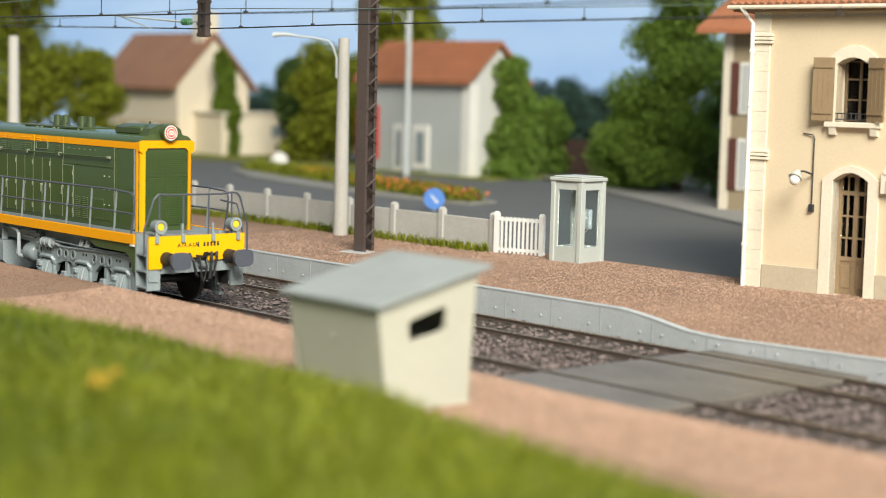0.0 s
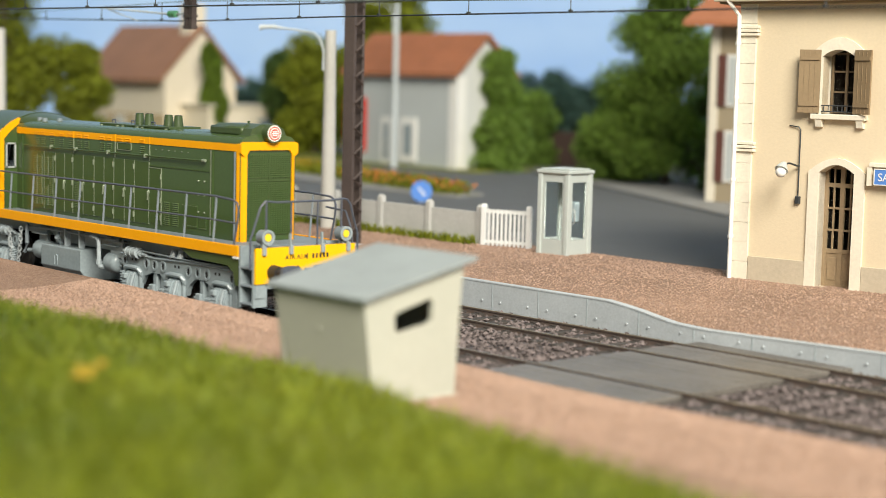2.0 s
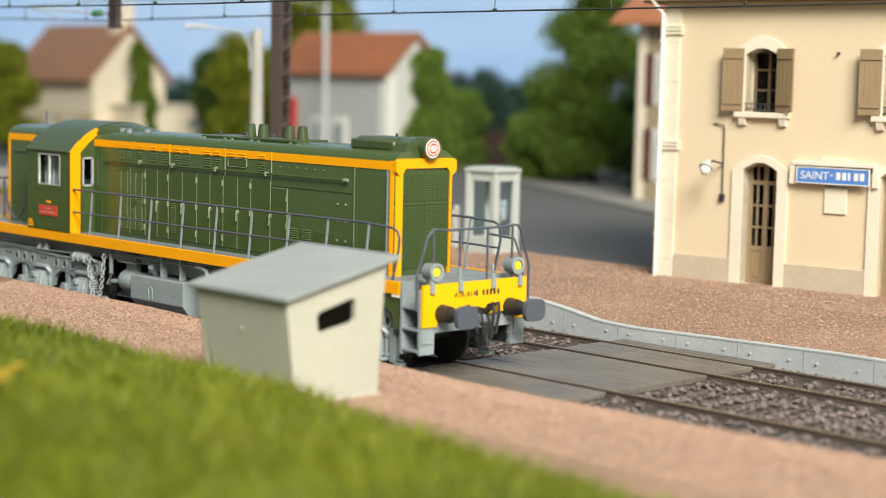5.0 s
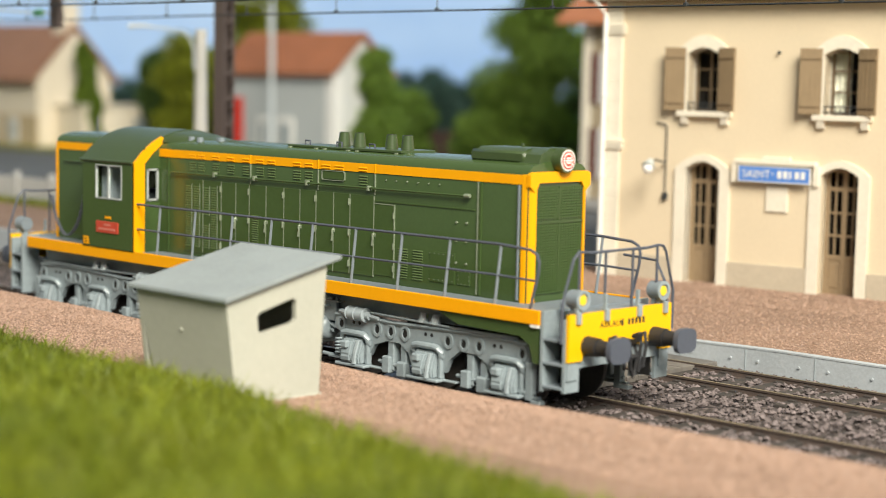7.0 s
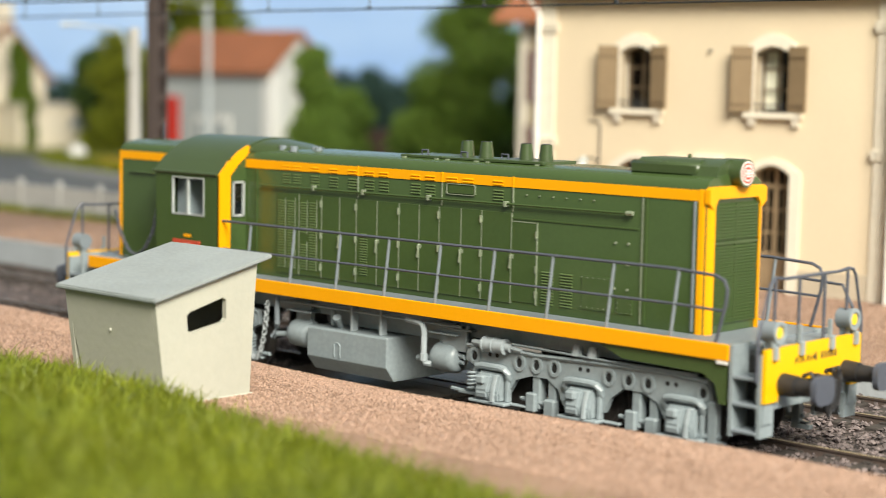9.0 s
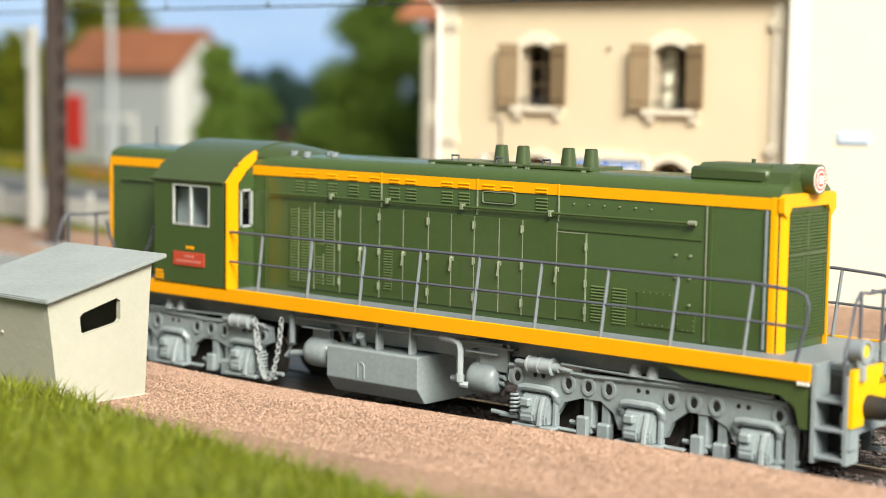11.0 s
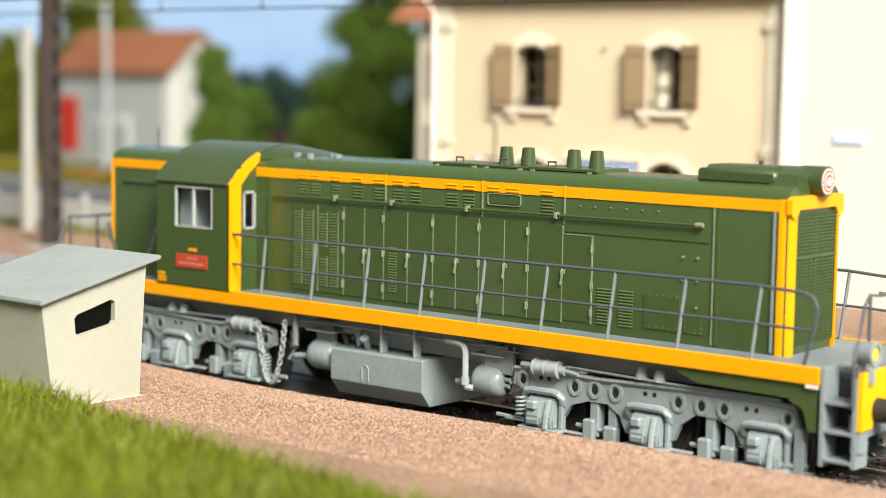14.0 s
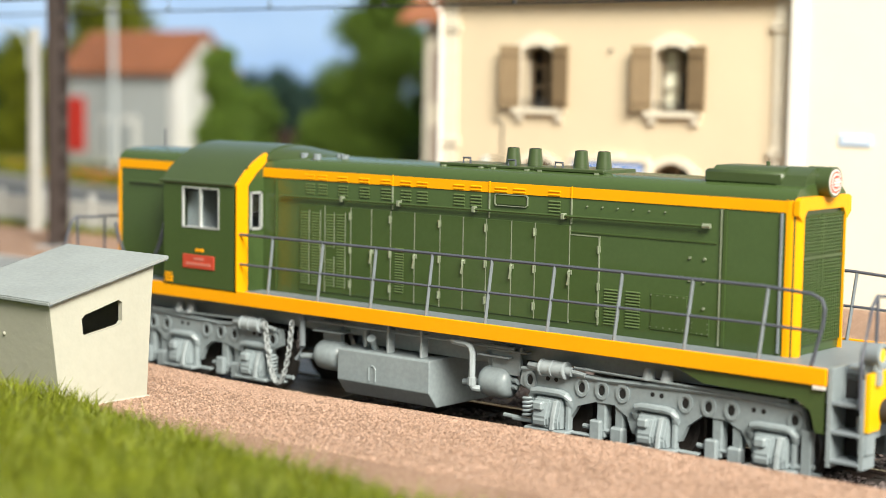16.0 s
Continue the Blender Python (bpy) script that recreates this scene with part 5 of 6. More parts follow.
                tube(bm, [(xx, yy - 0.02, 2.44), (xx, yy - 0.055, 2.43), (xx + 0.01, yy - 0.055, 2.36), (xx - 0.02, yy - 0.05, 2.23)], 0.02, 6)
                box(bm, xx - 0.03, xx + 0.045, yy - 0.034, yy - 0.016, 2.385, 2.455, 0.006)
                part("handle", bm, EDGEGLINT, d)
        if s > 0:
            continue
        def louvre(xa, xb, z0, z1, step=0.046, mt=LOUVRELIT, base=0.002, out=0.016):
            """Pressed louvres: short rounded ribs with gaps between."""
            bm = B()
            n = int((z1 - z0) / step)
            for j in range(n):
                z = z0 + step * j
                y1 = yy - base
                prism(bm, [(y1, z), (y1 - out * 0.75, z + step * 0.12), (y1 - out, z + step * 0.32), (y1 - out * 0.75, z + step * 0.52), (y1, z + step * 0.64)], "x", xa, xb)
            part("louvre", bm, mt, hood)
        for xa, out in ((-2.38, 0.01), (-2.09, 0.01), (-1.62, 0.014), (-1.14, 0.018), (-0.66, 0.018), (-0.24, 0.018), (0.11, 0.018), (0.86, 0.018), (1.20, 0.018), (2.70, 0.018)):
            louvre(xa, xa + 0.21, 3.29, 3.52, 0.05, out=out)
            louvre(xa, xa + 0.21, 3.54, 3.68, 0.05, YELLOW, 0.012, out)
        for xa in (1.68, 2.04):
            louvre(xa, xa + 0.23, 3.54, 3.69, 0.05, YELLOW, 0.012)
        for xa, xb, za, zb in ((-2.48, -2.29, 1.76, 3.04), (-2.22, -2.03, 1.76, 3.04), (-1.88, -1.71, 2.42, 3.02), (-1.88, -1.71, 1.76, 2.28), (-1.64, -1.46, 1.76, 3.04)):
            louvre(xa, xb, za, zb, 0.048, base=0.018, out=0.012)
            # thin pale strip paints the highlight at the rib ends
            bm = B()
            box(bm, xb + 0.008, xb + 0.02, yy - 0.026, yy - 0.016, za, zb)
            part("louvre_glint", bm, EDGEGLINT, hood)
        louvre(-0.34, -0.16, 1.80, 2.56, 0.044, base=0.018)
        louvre(3.74, 3.98, 1.70, 2.28, 0.046)
        louvre(4.12, 4.36, 1.70, 2.28, 0.046)
        for bx in ((3.10, 3.63, 1.70, 2.98), (1.70, 2.26, 3.36, 3.50), (3.10, 5.60, 3.02, 3.05), (4.55, 5.15, 1.72, 2.25), (5.22, 5.52, 1.72, 1.98)):
            bm = B()
            box(bm, bx[0], bx[1], yy - 0.014, yy + 0.002, bx[2], bx[3], 0.004)
            part("access_panel", bm, GREEN, hood)
        for z in (1.85, 2.25, 2.80):
            bm = B()
            box(bm, 3.60, 3.66, yy - 0.030, yy - 0.010, z - 0.05, z + 0.05, 0.004)
            tube(bm, [(3.632, yy - 0.034, z - 0.06), (3.632, yy - 0.034, z + 0.06)], 0.012, 5)
            part("hinge", bm, EDGEGLINT, hood)
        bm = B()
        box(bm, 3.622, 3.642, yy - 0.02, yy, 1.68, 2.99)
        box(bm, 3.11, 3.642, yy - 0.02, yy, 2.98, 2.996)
        part("door_edge_glint", bm, EDGEGLINT, hood)
        # raised seams; the pale green pieces have their highlight painted in
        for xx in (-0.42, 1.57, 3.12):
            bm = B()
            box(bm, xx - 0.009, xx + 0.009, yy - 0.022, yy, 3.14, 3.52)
            part("panel_seam", bm, EDGEGLINT, hood)
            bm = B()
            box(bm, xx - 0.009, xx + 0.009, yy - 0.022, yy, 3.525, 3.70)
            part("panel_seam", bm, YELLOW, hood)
        bm = B()
        o = [(1.70, 3.335), (2.28, 3.335), (2.31, 3.36), (2.31, 3.495), (2.28, 3.52), (1.70, 3.52), (1.67, 3.495), (1.67, 3.36)]
        i = [(1.99 + (p - 1.99) * 0.955, 3.4275 + (q - 3.4275) * 0.86) for p, q in o]
        band(bm, o, i, "y", yy - 0.024, yy)
        part("panel_rim", bm, EDGEGLINT, hood)
        for xx, wd, mt in ((5.66, 0.022, EDGEGLINT), (5.71, 0.05, GREEN), (-3.1, 0.03, GREEN)):
            bm = B()
            box(bm, xx, xx + wd, yy - 0.02, yy + 0.002, 1.6, 3.52)
            part("panel_seam", bm, mt, hood)
        for xx in (5.18, 5.42):
            for zz in (2.10, 2.48, 2.80):
                part("bolt_head", tube(B(), [(xx, yy - 0.024, zz), (xx, yy, zz)], 0.022, 8), EDGEGLINT, hood)
        bm = B()
        for xx in np.arange(3.4, 4.9, 0.27):
            tube(bm, [(xx, yy - 0.02, 3.42), (xx, yy, 3.42)], 0.013, 5)
        for xx in np.arange(4.55, 5.2, 0.11):
            tube(bm, [(xx, yy - 0.022, 2.22), (xx, yy, 2.22)], 0.009, 5)
            tube(bm, [(xx, yy - 0.022, 1.76), (xx, yy, 1.76)], 0.009, 5)
        for j in range(4):
            for xx, zz in ((5.24 + 0.087 * j, 1.74), (5.24 + 0.087 * j, 1.96), (5.24, 1.74 + 0.073 * j), (5.50, 1.74 + 0.073 * j)):
                tube(bm, [(xx, yy - 0.022, zz), (xx, yy, zz)], 0.008, 5)
        part("rivets", bm, EDGEGLINT, hood)
        bm = B()
        tube(bm, [(-2.92, yy - 0.055, 3.235), (1.0, yy - 0.055, 3.25), (5.46, yy - 0.055, 3.27)], 0.022, 7)
        pp = part("conduit", bm, GREEN, hood, smooth=True)
        for xx in (-1.5, -0.25, 1.3, 3.0):
            bm = B()
            box(bm, xx - 0.03, xx + 0.03, yy - 0.088, yy, 3.205, 3.30, 0.008)
            part("clamp", bm, EDGEGLINT, pp)
        bm = B()
        tube(bm, [(5.40, yy - 0.055, 3.27), (5.52, yy - 0.055, 3.272)], 0.036, 8)
        part("valve", bm, EDGEGLINT, pp)
    # cab
    xc0, xc1 = -5.26, -3.42
    ze = 3.40
    def roofarc(w, zl, zt, n=13):
        h = zt - zl
        r = (w * w + h * h) / (2 * h)
        return [(w * q, zt - r + math.sqrt(r * r - (w * q) ** 2)) for q in (-1 + 2 * k / (n - 1) for k in range(n))]
    arc = roofarc(FW, ze, 4.08)
    win = (-4.76, -3.84, 2.62, 3.31)
    for s in (-1, 1):
        bm = B()
        y0, y1 = (-FW, -FW + 0.06) if s < 0 else (FW - 0.06, FW)
        band(bm, [(xc0, 1.56), (xc1, 1.56), (xc1, ze), (xc0, ze)], [(win[0], win[2]), (win[1], win[2]), (win[1], win[3]), (win[0], win[3])], "y", y0, y1)
        cs = part("cab_side", bm, GREEN, lo, "green cab side with a sliding window")
        bm = B()
        ya = -FW - 0.012 if s < 0 else FW - 0.04
        for q in ((win[0] - 0.012, win[0] + 0.014, win[2], win[3]), (win[1] - 0.014, win[1] + 0.012, win[2], win[3]), (win[0], win[1], win[2] - 0.012, win[2] + 0.014), (win[0], win[1], win[3] - 0.014, win[3] + 0.012), (-4.33, -4.29, win[2], win[3])):
            box(bm, q[0], q[1], ya, ya + 0.05, q[2], q[3])
        part("window_frame", bm, WINFRAME, cs, "bright metal window frame")
        bm = B()
        box(bm, win[0] + 0.035, win[1] - 0.035, (ya + 0.024), (ya + 0.028), win[2] + 0.03, win[3] - 0.03)
        part("pane", bm, PANE, cs).visible_shadow = False
        if s < 0:
            bm = B()
            box(bm, -4.74, -3.94, -FW - 0.02, -FW, 1.90, 2.14, 0.006)
            pl = part("number_plate", bm, RED, cs, "red plate with worn raised bars")
            bm = B()
            for zz, xa, xb in ((2.07, -4.45, -4.2), (1.98, -4.65, -4.03)):
                box(bm, xa, xb, -FW - 0.026, -FW - 0.018, zz - 0.02, zz + 0.02)
            part("letter_bar", bm, mat("plate_bars", (0.6, 0.2, 0.15), 0.5), pl)
            bm = B()
            box(bm, -4.42, -4.22, -FW - 0.014, -FW, 2.20, 2.25)
            for zz in (1.62, 1.68, 1.74):
                box(bm, -5.22, -5.02 - 0.03 * (zz > 1.7), -FW - 0.014, -FW, zz, zz + 0.04)
            part("letter_bar", bm, YELLOW, cs)
    bm = B()
    band(bm, arc, roofarc(FW - 0.07, ze, 4.02), "x", xc0 - 0.08, xc1 - 0.031, closed=False)
    croof = part("cab_roof", bm, ROOFGREEN, lo, "rounded green cab roof", smooth=True)
    for s in (-1, 1):
        part("rain_strip", tube(B(), [(xc0 - 0.08, s * (FW + 0.01), ze), (xc1 - 0.04, s * (FW + 0.01), ze)], 0.03, 8), ROOFGREEN, croof)
    bm = B()
    rows = []
    for i in range(8):
        u = i / 7
        w, top = 0.55 * (1 - u) ** 0.5 + 0.14, 4.06 - 0.20 * u ** 1.4
        rows.append([bm.verts.new((xc1 + 0.03 + 1.5 * u, w * math.cos(math.pi * j / 10), 3.82 + (top - 3.82) * math.sin(math.pi * j / 10))) for j in range(11)])
    for a, b in zip(rows, rows[1:]):
        for j in range(10):
            bm.faces.new((a[j], a[j + 1], b[j + 1], b[j]))
    part("roof_fairing", bm, ROOFGREEN, lo, smooth=True)
    for x, y in ((-2.7, -0.45), (-2.35, -0.5), (-2.1, -0.2), (-1.85, -0.35)):
        bm = B()
        tube(bm, [(x, y, 3.86), (x, y, 3.96)], 0.07, 8)
        part("roof_fitting", bm, DECK, hood)
    inner_arc = [(y * 0.80, ze + (z - ze) * 0.80) for y, z in arc]
    for q in (-1, 1):      # the band climbs each side as far as the hood
        side = [(y * -q, z) for y, z in arc[1:4]]
        side_in = [(y * -q, z) for y, z in inner_arc[1:4]]
        bm = B()
        band(bm, [(q * FW, 1.56), (q * FW, ze)] + side, [(q * (FW - 0.26), 1.56), (q * (FW - 0.26), ze - 0.02)] + side_in, "x", xc1 - 0.03, xc1 + 0.03, closed=False)
        part("cab_band", bm, YELLOW, lo, "yellow band around the cab front")
    bm = B()
    band(bm, arc[3:10], inner_arc[3:10], "x", xc1 - 0.03, xc1 + 0.035, closed=False)
    part("cab_head_rim", bm, ROOFGREEN, croof)
    for s in (-1, 1):      # cab front beside the hood, with its narrow window
        bm = B()
        a, b = sorted((s * (FW - 0.25), s * (HW - 0.05)))
        wz0, wz1 = 2.62, 3.28
        ca, cb = a + 0.06, b - 0.09 if s < 0 else b - 0.06
        x0, x1 = xc1 - 0.03, xc1 + 0.02
        box(bm, x0, x1, a, ca, 1.56, 3.7)
        box(bm, x0, x1, cb, b, 1.56, 3.7)
        box(bm, x0, x1, ca, cb, 1.56, wz0)
        box(bm, x0, x1, ca, cb, wz1, 3.7)
        cf = part("cab_front", bm, GREEN, lo)
        bm = B()
        for q in ((ca, ca + 0.04, wz0, wz1), (cb - 0.04, cb, wz0, wz1), (ca, cb, wz0, wz0 + 0.04), (ca, cb, wz1 - 0.04, wz1)):
            box(bm, x0 + 0.02, x1 + 0.02, q[0], q[1], q[2], q[3])
        part("window_frame", bm, WINFRAME, cf, "bright metal window frame")
        bm = B()
        box(bm, x0 + 0.03, x0 + 0.034, ca + 0.04, cb - 0.04, wz0, wz1)
        part("pane", bm, PANE, cf).visible_shadow = False
    bm = B()
    prism(bm, [(-FW + 0.06, 1.56), (-FW + 0.06, ze)] + [(y * 0.94, z - 0.07) for y, z in arc[1:-1]] + [(FW - 0.06, ze), (FW - 0.06, 1.56)], "x", xc0, xc0 + 0.05)
    part("cab_rear", bm, GREEN, lo)
    bm = B()
    box(bm, -4.9, -4.2, -0.55, 0.5, 1.6, 2.75, 0.05)
    box(bm, -4.3, -3.9, -1.15, -0.7, 1.6, 2.3, 0.05)
    part("cab_interior", bm, DECK, lo)
    # made-up pale block behind the window, so the cab doesn't look black
    bm = B()
    box(bm, -4.98, -4.60, -1.1, -0.3, 1.6, 3.25, 0.03)
    part("cab_pale_block", bm, PALEGREY, lo, "pale grey block added to lighten the cab window")
    bm = B()
    prism(bm, [(-1.15, 3.45)] + [(y * 0.9, z - 0.06) for y, z in arc[1:-1]] + [(1.15, 3.45)], "x", xc1 - 0.06, xc1 - 0.032)
    part("cab_head", bm, GREEN, lo)
    # frame and deck
    bm = B()
    box(bm, -7.45, 7.66, -FW + 0.055, FW - 0.055, 1.42, 1.565)
    part("deck", bm, DECK, lo, "light grey walkway deck")
    for s in (-1, 1):
        bm = B()
        y0, y1 = (-FW, -FW + 0.05) if s < 0 else (FW - 0.05, FW)
        box(bm, -7.45, 7.66, y0, y1, 1.355, 1.59, 0.008)
        part("sill_stripe", bm, YELLOW, lo, "orange stripe along the frame")
        bm = B()
        prism(bm, [(5.3, 1.35), (7.62, 1.35), (7.62, 0.72), (7.5, 0.72), (7.42, 1.0), (7.2, 1.13), (5.8, 1.16)], "y", s * 1.30 - 0.02, s * 1.30 + 0.02)
        part("frame_skirt", bm, GREEN, lo)
        part("step_lamp", box(B(), 7.46, 7.64, s * 1.34 - 0.03, s * 1.34 + 0.03, 1.30, 1.352, 0.008), WHITE, lo, "small white step lamp")
        bm = B()
        box(bm, -7.4, 7.6, s * 0.85 - 0.06, s * 0.85 + 0.06, 1.05, 1.42)
        part("main_beam", bm, GREY, lo)
        bm = B()
        for xx in np.arange(-1.9, 2.6, 0.5):
            tube(bm, [(xx, s * (0.91 + 0.02), 1.28), (xx, s * 0.9, 1.28)], 0.02, 6)
        tube(bm, [(-2.2, s * 1.1, 1.22), (2.4, s * 1.1, 1.22)], 0.03, 6)
        part("under_pipe", bm, GREY, lo)
    # handrails
    posts = [-2.65, -1.49, -0.32, 0.85, 2.02, 3.18, 4.36, 5.52, 6.68]
    for s in (-1, 1):
        y = s * 1.30
        top = part("handrail", tube(B(), [(-3.42, y, 2.56), (6.68, y, 2.58), (7.38, y, 2.54), (7.52, y, 2.48), (7.57, y, 2.36), (7.55, y, 2.15), (7.40, y, 1.58)], 0.026, 6), RAILGREY, lo, "dark grey tubular handrail")
        part("mid_rail", tube(B(), [(-3.42, y, 2.05), (6.68, y, 2.07), (7.52, y, 2.05)], 0.022, 6), RAILGREY, top)
        p0 = None
        for x in posts:
            if p0 is None:
                p0 = part("post", tube(B(), [(-0.06, 0, 0), (0.06, 0, 1.0)], 0.026, 6), DECK, top, at=(x, y, 1.57))
            else:
                q = again("post", p0, top, (x, y, 1.57))
                if s < 0 and x == 2.02:
                    focus_post = q
    # both ends
    for e in (1, -1):
        xe = 8.25 * e
        bm = B()
        box(bm, *sorted((7.62 * e, 8.2 * e)), -0.95, 0.95, 1.42, 1.55)
        dk = part("end_deck", bm, DECK, lo)
        bm = B()
        poly = [(-1.32, 0.82), (-0.98, 0.82), (-0.95, 1.0), (-0.5, 1.02), (-0.42, 0.86), (-0.30, 0.86), (-0.26, 1.06), (0.26, 1.06), (0.30, 0.95), (0.98, 1.0), (1.02, 0.82), (1.32, 0.82), (1.32, 1.58), (-1.32, 1.58)]
        prism(bm, poly, "x", *sorted((8.19 * e, 8.25 * e)))
        beam_ = part("buffer_beam", bm, BEAMY, lo, "yellow buffer beam with dark lettering")
        bm = B()
        box(bm, *sorted((8.05 * e, 8.19 * e)), -1.25, 1.25, 0.7, 1.0)
        box(bm, *sorted((8.10 * e, 8.22 * e)), -1.30, -1.05, 0.52, 0.82)
        box(bm, *sorted((8.10 * e, 8.22 * e)), 1.05, 1.30, 0.52, 0.82)
        part("lower_beam", bm, GREY, lo)
        for s in (-1, 1):
            bm = B()
            tube(bm, [(8.2 * e, s * 0.865, 1.05), (8.5 * e, s * 0.865, 1.05), (8.5 * e, s * 0.865, 1.05), (8.85 * e, s * 0.865, 1.05)], 0.17, 14, r1=0.11)
            bf = part("buffer", bm, BLACK, lo, "black buffer with an oval head", smooth=True)
            bm = B()
            o = [(s * 0.865 + 0.26 * (abs(math.cos(a)) ** 0.6) * (1 if math.cos(a) > 0 else -1), 1.05 + 0.205 * (abs(math.sin(a)) ** 0.6) * (1 if math.sin(a) > 0 else -1)) for a in (2 * math.pi * (k + 0.5) / 20 for k in range(20))]
            prism(bm, o, "x", *sorted((8.84 * e, 8.93 * e)))
            bmesh.ops.bevel(bm, geom=[q for q in bm.edges if len(q.link_faces) == 2 and q.calc_face_angle(0) > 1.2], offset=0.02, segments=2, affect="EDGES")
            part("buffer_head", bm, RAILGREY, bf, smooth=True)
            # headlight on its bracket
            yl = -1.02 * s if e < 0 else (1.06 if s > 0 else -1.02)
            bm = B()
            tube(bm, [(8.02 * e, yl, 1.80), (8.20 * e, yl, 1.80), (8.26 * e, yl, 1.80)], 0.15, 16, r1=0.165)
            hl = part("headlight", bm, DECK, lo, "grey marker lamp", smooth=True)
            bm = B()
            outer = [(yl + 0.165 * math.cos(a), 1.80 + 0.165 * math.sin(a)) for a in (2 * math.pi * k / 20 for k in range(20))]
            inner_ = [(yl + 0.11 * math.cos(a), 1.80 + 0.11 * math.sin(a)) for a in (2 * math.pi * k / 20 for k in range(20))]
            band(bm, outer, inner_, "x", *sorted((8.26 * e, 8.285 * e)))
            part("rim", bm, GREY, hl, "grey lamp rim")
            bm = B()
            tube(bm, [(8.255 * e, yl, 1.80), (8.27 * e, yl, 1.80)], 0.085, 16)
            part("lens", bm, LENSY, hl, "yellow lens")
            bm = B()
            box(bm, *sorted((8.05 * e, 8.22 * e)), yl - 0.05, yl + 0.05, 1.42, 1.70)
            part("bracket", bm, GREY, hl)
            # corner steps
            bm = B()
            box(bm, *sorted((7.68 * e, 7.74 * e)), *sorted((s * 0.92, s * 1.35)), 0.30, 1.6)
            st_ = part("step_unit", bm, GREY, lo, "grey corner steps")
            bm = B()
            box(bm, *sorted((8.13 * e, 8.19 * e)), *sorted((s * 0.98, s * 1.33)), 0.32, 1.5)
            part("step_side", bm, GREY, st_)
            for z in (0.36, 0.74, 1.12):
                bm = B()
                box(bm, *sorted((7.74 * e, 8.13 * e)), *sorted((s * 0.95, s * 1.35)), z, z + 0.045, 0.008)
                part("tread", bm, DECK, st_)
            # near-black plate added for the shade between the treads
            bm = B()
            box(bm, *sorted((7.74 * e, 8.13 * e)), *sorted((s * 0.92, s * 0.95)), 0.36, 1.5)
            part("step_shade", bm, DARK, st_)
            # brackets on the beam
            for yb in (0.42, 1.12):
                bm = B()
                box(bm, *sorted((8.24 * e, 8.31 * e)), s * yb - 0.045, s * yb + 0.045, 1.42, 1.62, 0.01)
                box(bm, *sorted((8.20 * e, 8.26 * e)), s * yb - 0.02, s * yb + 0.02, 1.6, 1.86)
                part("lamp_iron", bm, GREY, beam_)
        # end railing
        xr = 8.16 * e
        rl = part("end_handrail", tube(B(), [(xr, -1.40, 1.12), (xr, -1.40, 1.75), (xr, -1.15, 2.44), (xr, -1.02, 2.56), (xr, -0.75, 2.53), (xr, 0.75, 2.53), (xr, 1.02, 2.56), (xr, 1.15, 2.54), (xr, 1.24, 2.44), (xr, 1.46, 1.78), (xr, 1.46, 1.12)], 0.026, 6), RAILGREY, lo, "dark grey end railing")
        for yq in (-1.0, -0.35, 0.35, 1.0):
            part("post", tube(B(), [(xr, yq, 1.55), (xr, yq, 2.53)], 0.024, 6), RAILGREY, rl)
        part("side_rail", tube(B(), [(7.2 * e, 1.32, 2.3), (7.9 * e, 1.32, 2.26), (8.08 * e, 1.32, 1.95), (8.14 * e, 1.34, 1.55)], 0.024, 6), RAILGREY, rl)
        # coupling and hoses
        bm = B()
        prism(bm, [(8.2, 1.0), (8.5, 1.0), (8.62, 1.1), (8.66, 1.22), (8.58, 1.2), (8.54, 1.12), (8.4, 1.1), (8.2, 1.12)], "y", -0.05, 0.05)
        if e < 0:
            for q in bm.verts:
                q.co.x *= -1
        ck = part("coupling_hook", bm, BLACK, lo, "black coupling hook with a hanging screw link")
        bm = B()
        for s in (-1, 1):
            tube(bm, [(8.45 * e, s * 0.07, 1.06), (8.52 * e, s * 0.08, 0.85), (8.5 * e, s * 0.05, 0.62)], 0.025, 6)
        tube(bm, [(8.5 * e, -0.1, 0.82), (8.5 * e, 0.1, 0.82)], 0.045, 6)
        tube(bm, [(8.5 * e, -0.05, 0.62), (8.5 * e, 0.0, 0.5), (8.5 * e, 0.05, 0.62)], 0.03, 6)
        part("screw_link", bm, BLACK, ck)
        for yh, drop, brl in ((-0.32, 0.62, 0.22), (0.30, 0.5, -0.15), (0.45, 0.58, -0.2)):
            bm = B()
            tube(bm, [(8.24 * e, yh, 1.10), (8.36 * e, yh + 0.02, 1.16), (8.46 * e, yh + brl * 0.3, 1.0), (8.46 * e, yh + brl * 0.7, drop + 0.05), (8.40 * e, yh + brl, drop)], 0.035, 7)
            part("brake_hose", bm, BLACK, lo, "black brake hose")
        if e > 0:
            words("A1A A1A", 0.145, BLACK, beam_, pose(8.253 * K, -0.56 * K, 1.31 * K, 90, 0, 90))
            bm = B()
            for k in range(5):
                ya = 0.16 + 0.095 * k
                box(bm, 8.248, 8.256, ya, ya + 0.05, 1.31, 1.41)
            box(bm, 8.248, 8.256, 0.0, 0.035, 1.30, 1.42)
            part("number_bar", bm, BLACK, beam_)
    # chains
    def chain(pts, r=0.066, mt=CHAIN):
        bm = B()
        pts = [Vector(p) for p in pts]
        dist = 0.0
        for a, b in zip(pts, pts[1:]):
            n = max(1, int((b - a).length / (r * 1.5)))
            for k in range(n):
                c = a.lerp(b, (k + 0.5) / n)
                d = (b - a).normalized()
                u = d.cross(Vector((0, 1, 0.01))).normalized() if k % 2 else Vector((0, 1, 0))
                ring = [c + d * r * math.cos(q) + u * r * 0.62 * math.sin(q) for q in (2 * math.pi * j / 8 for j in range(9))]
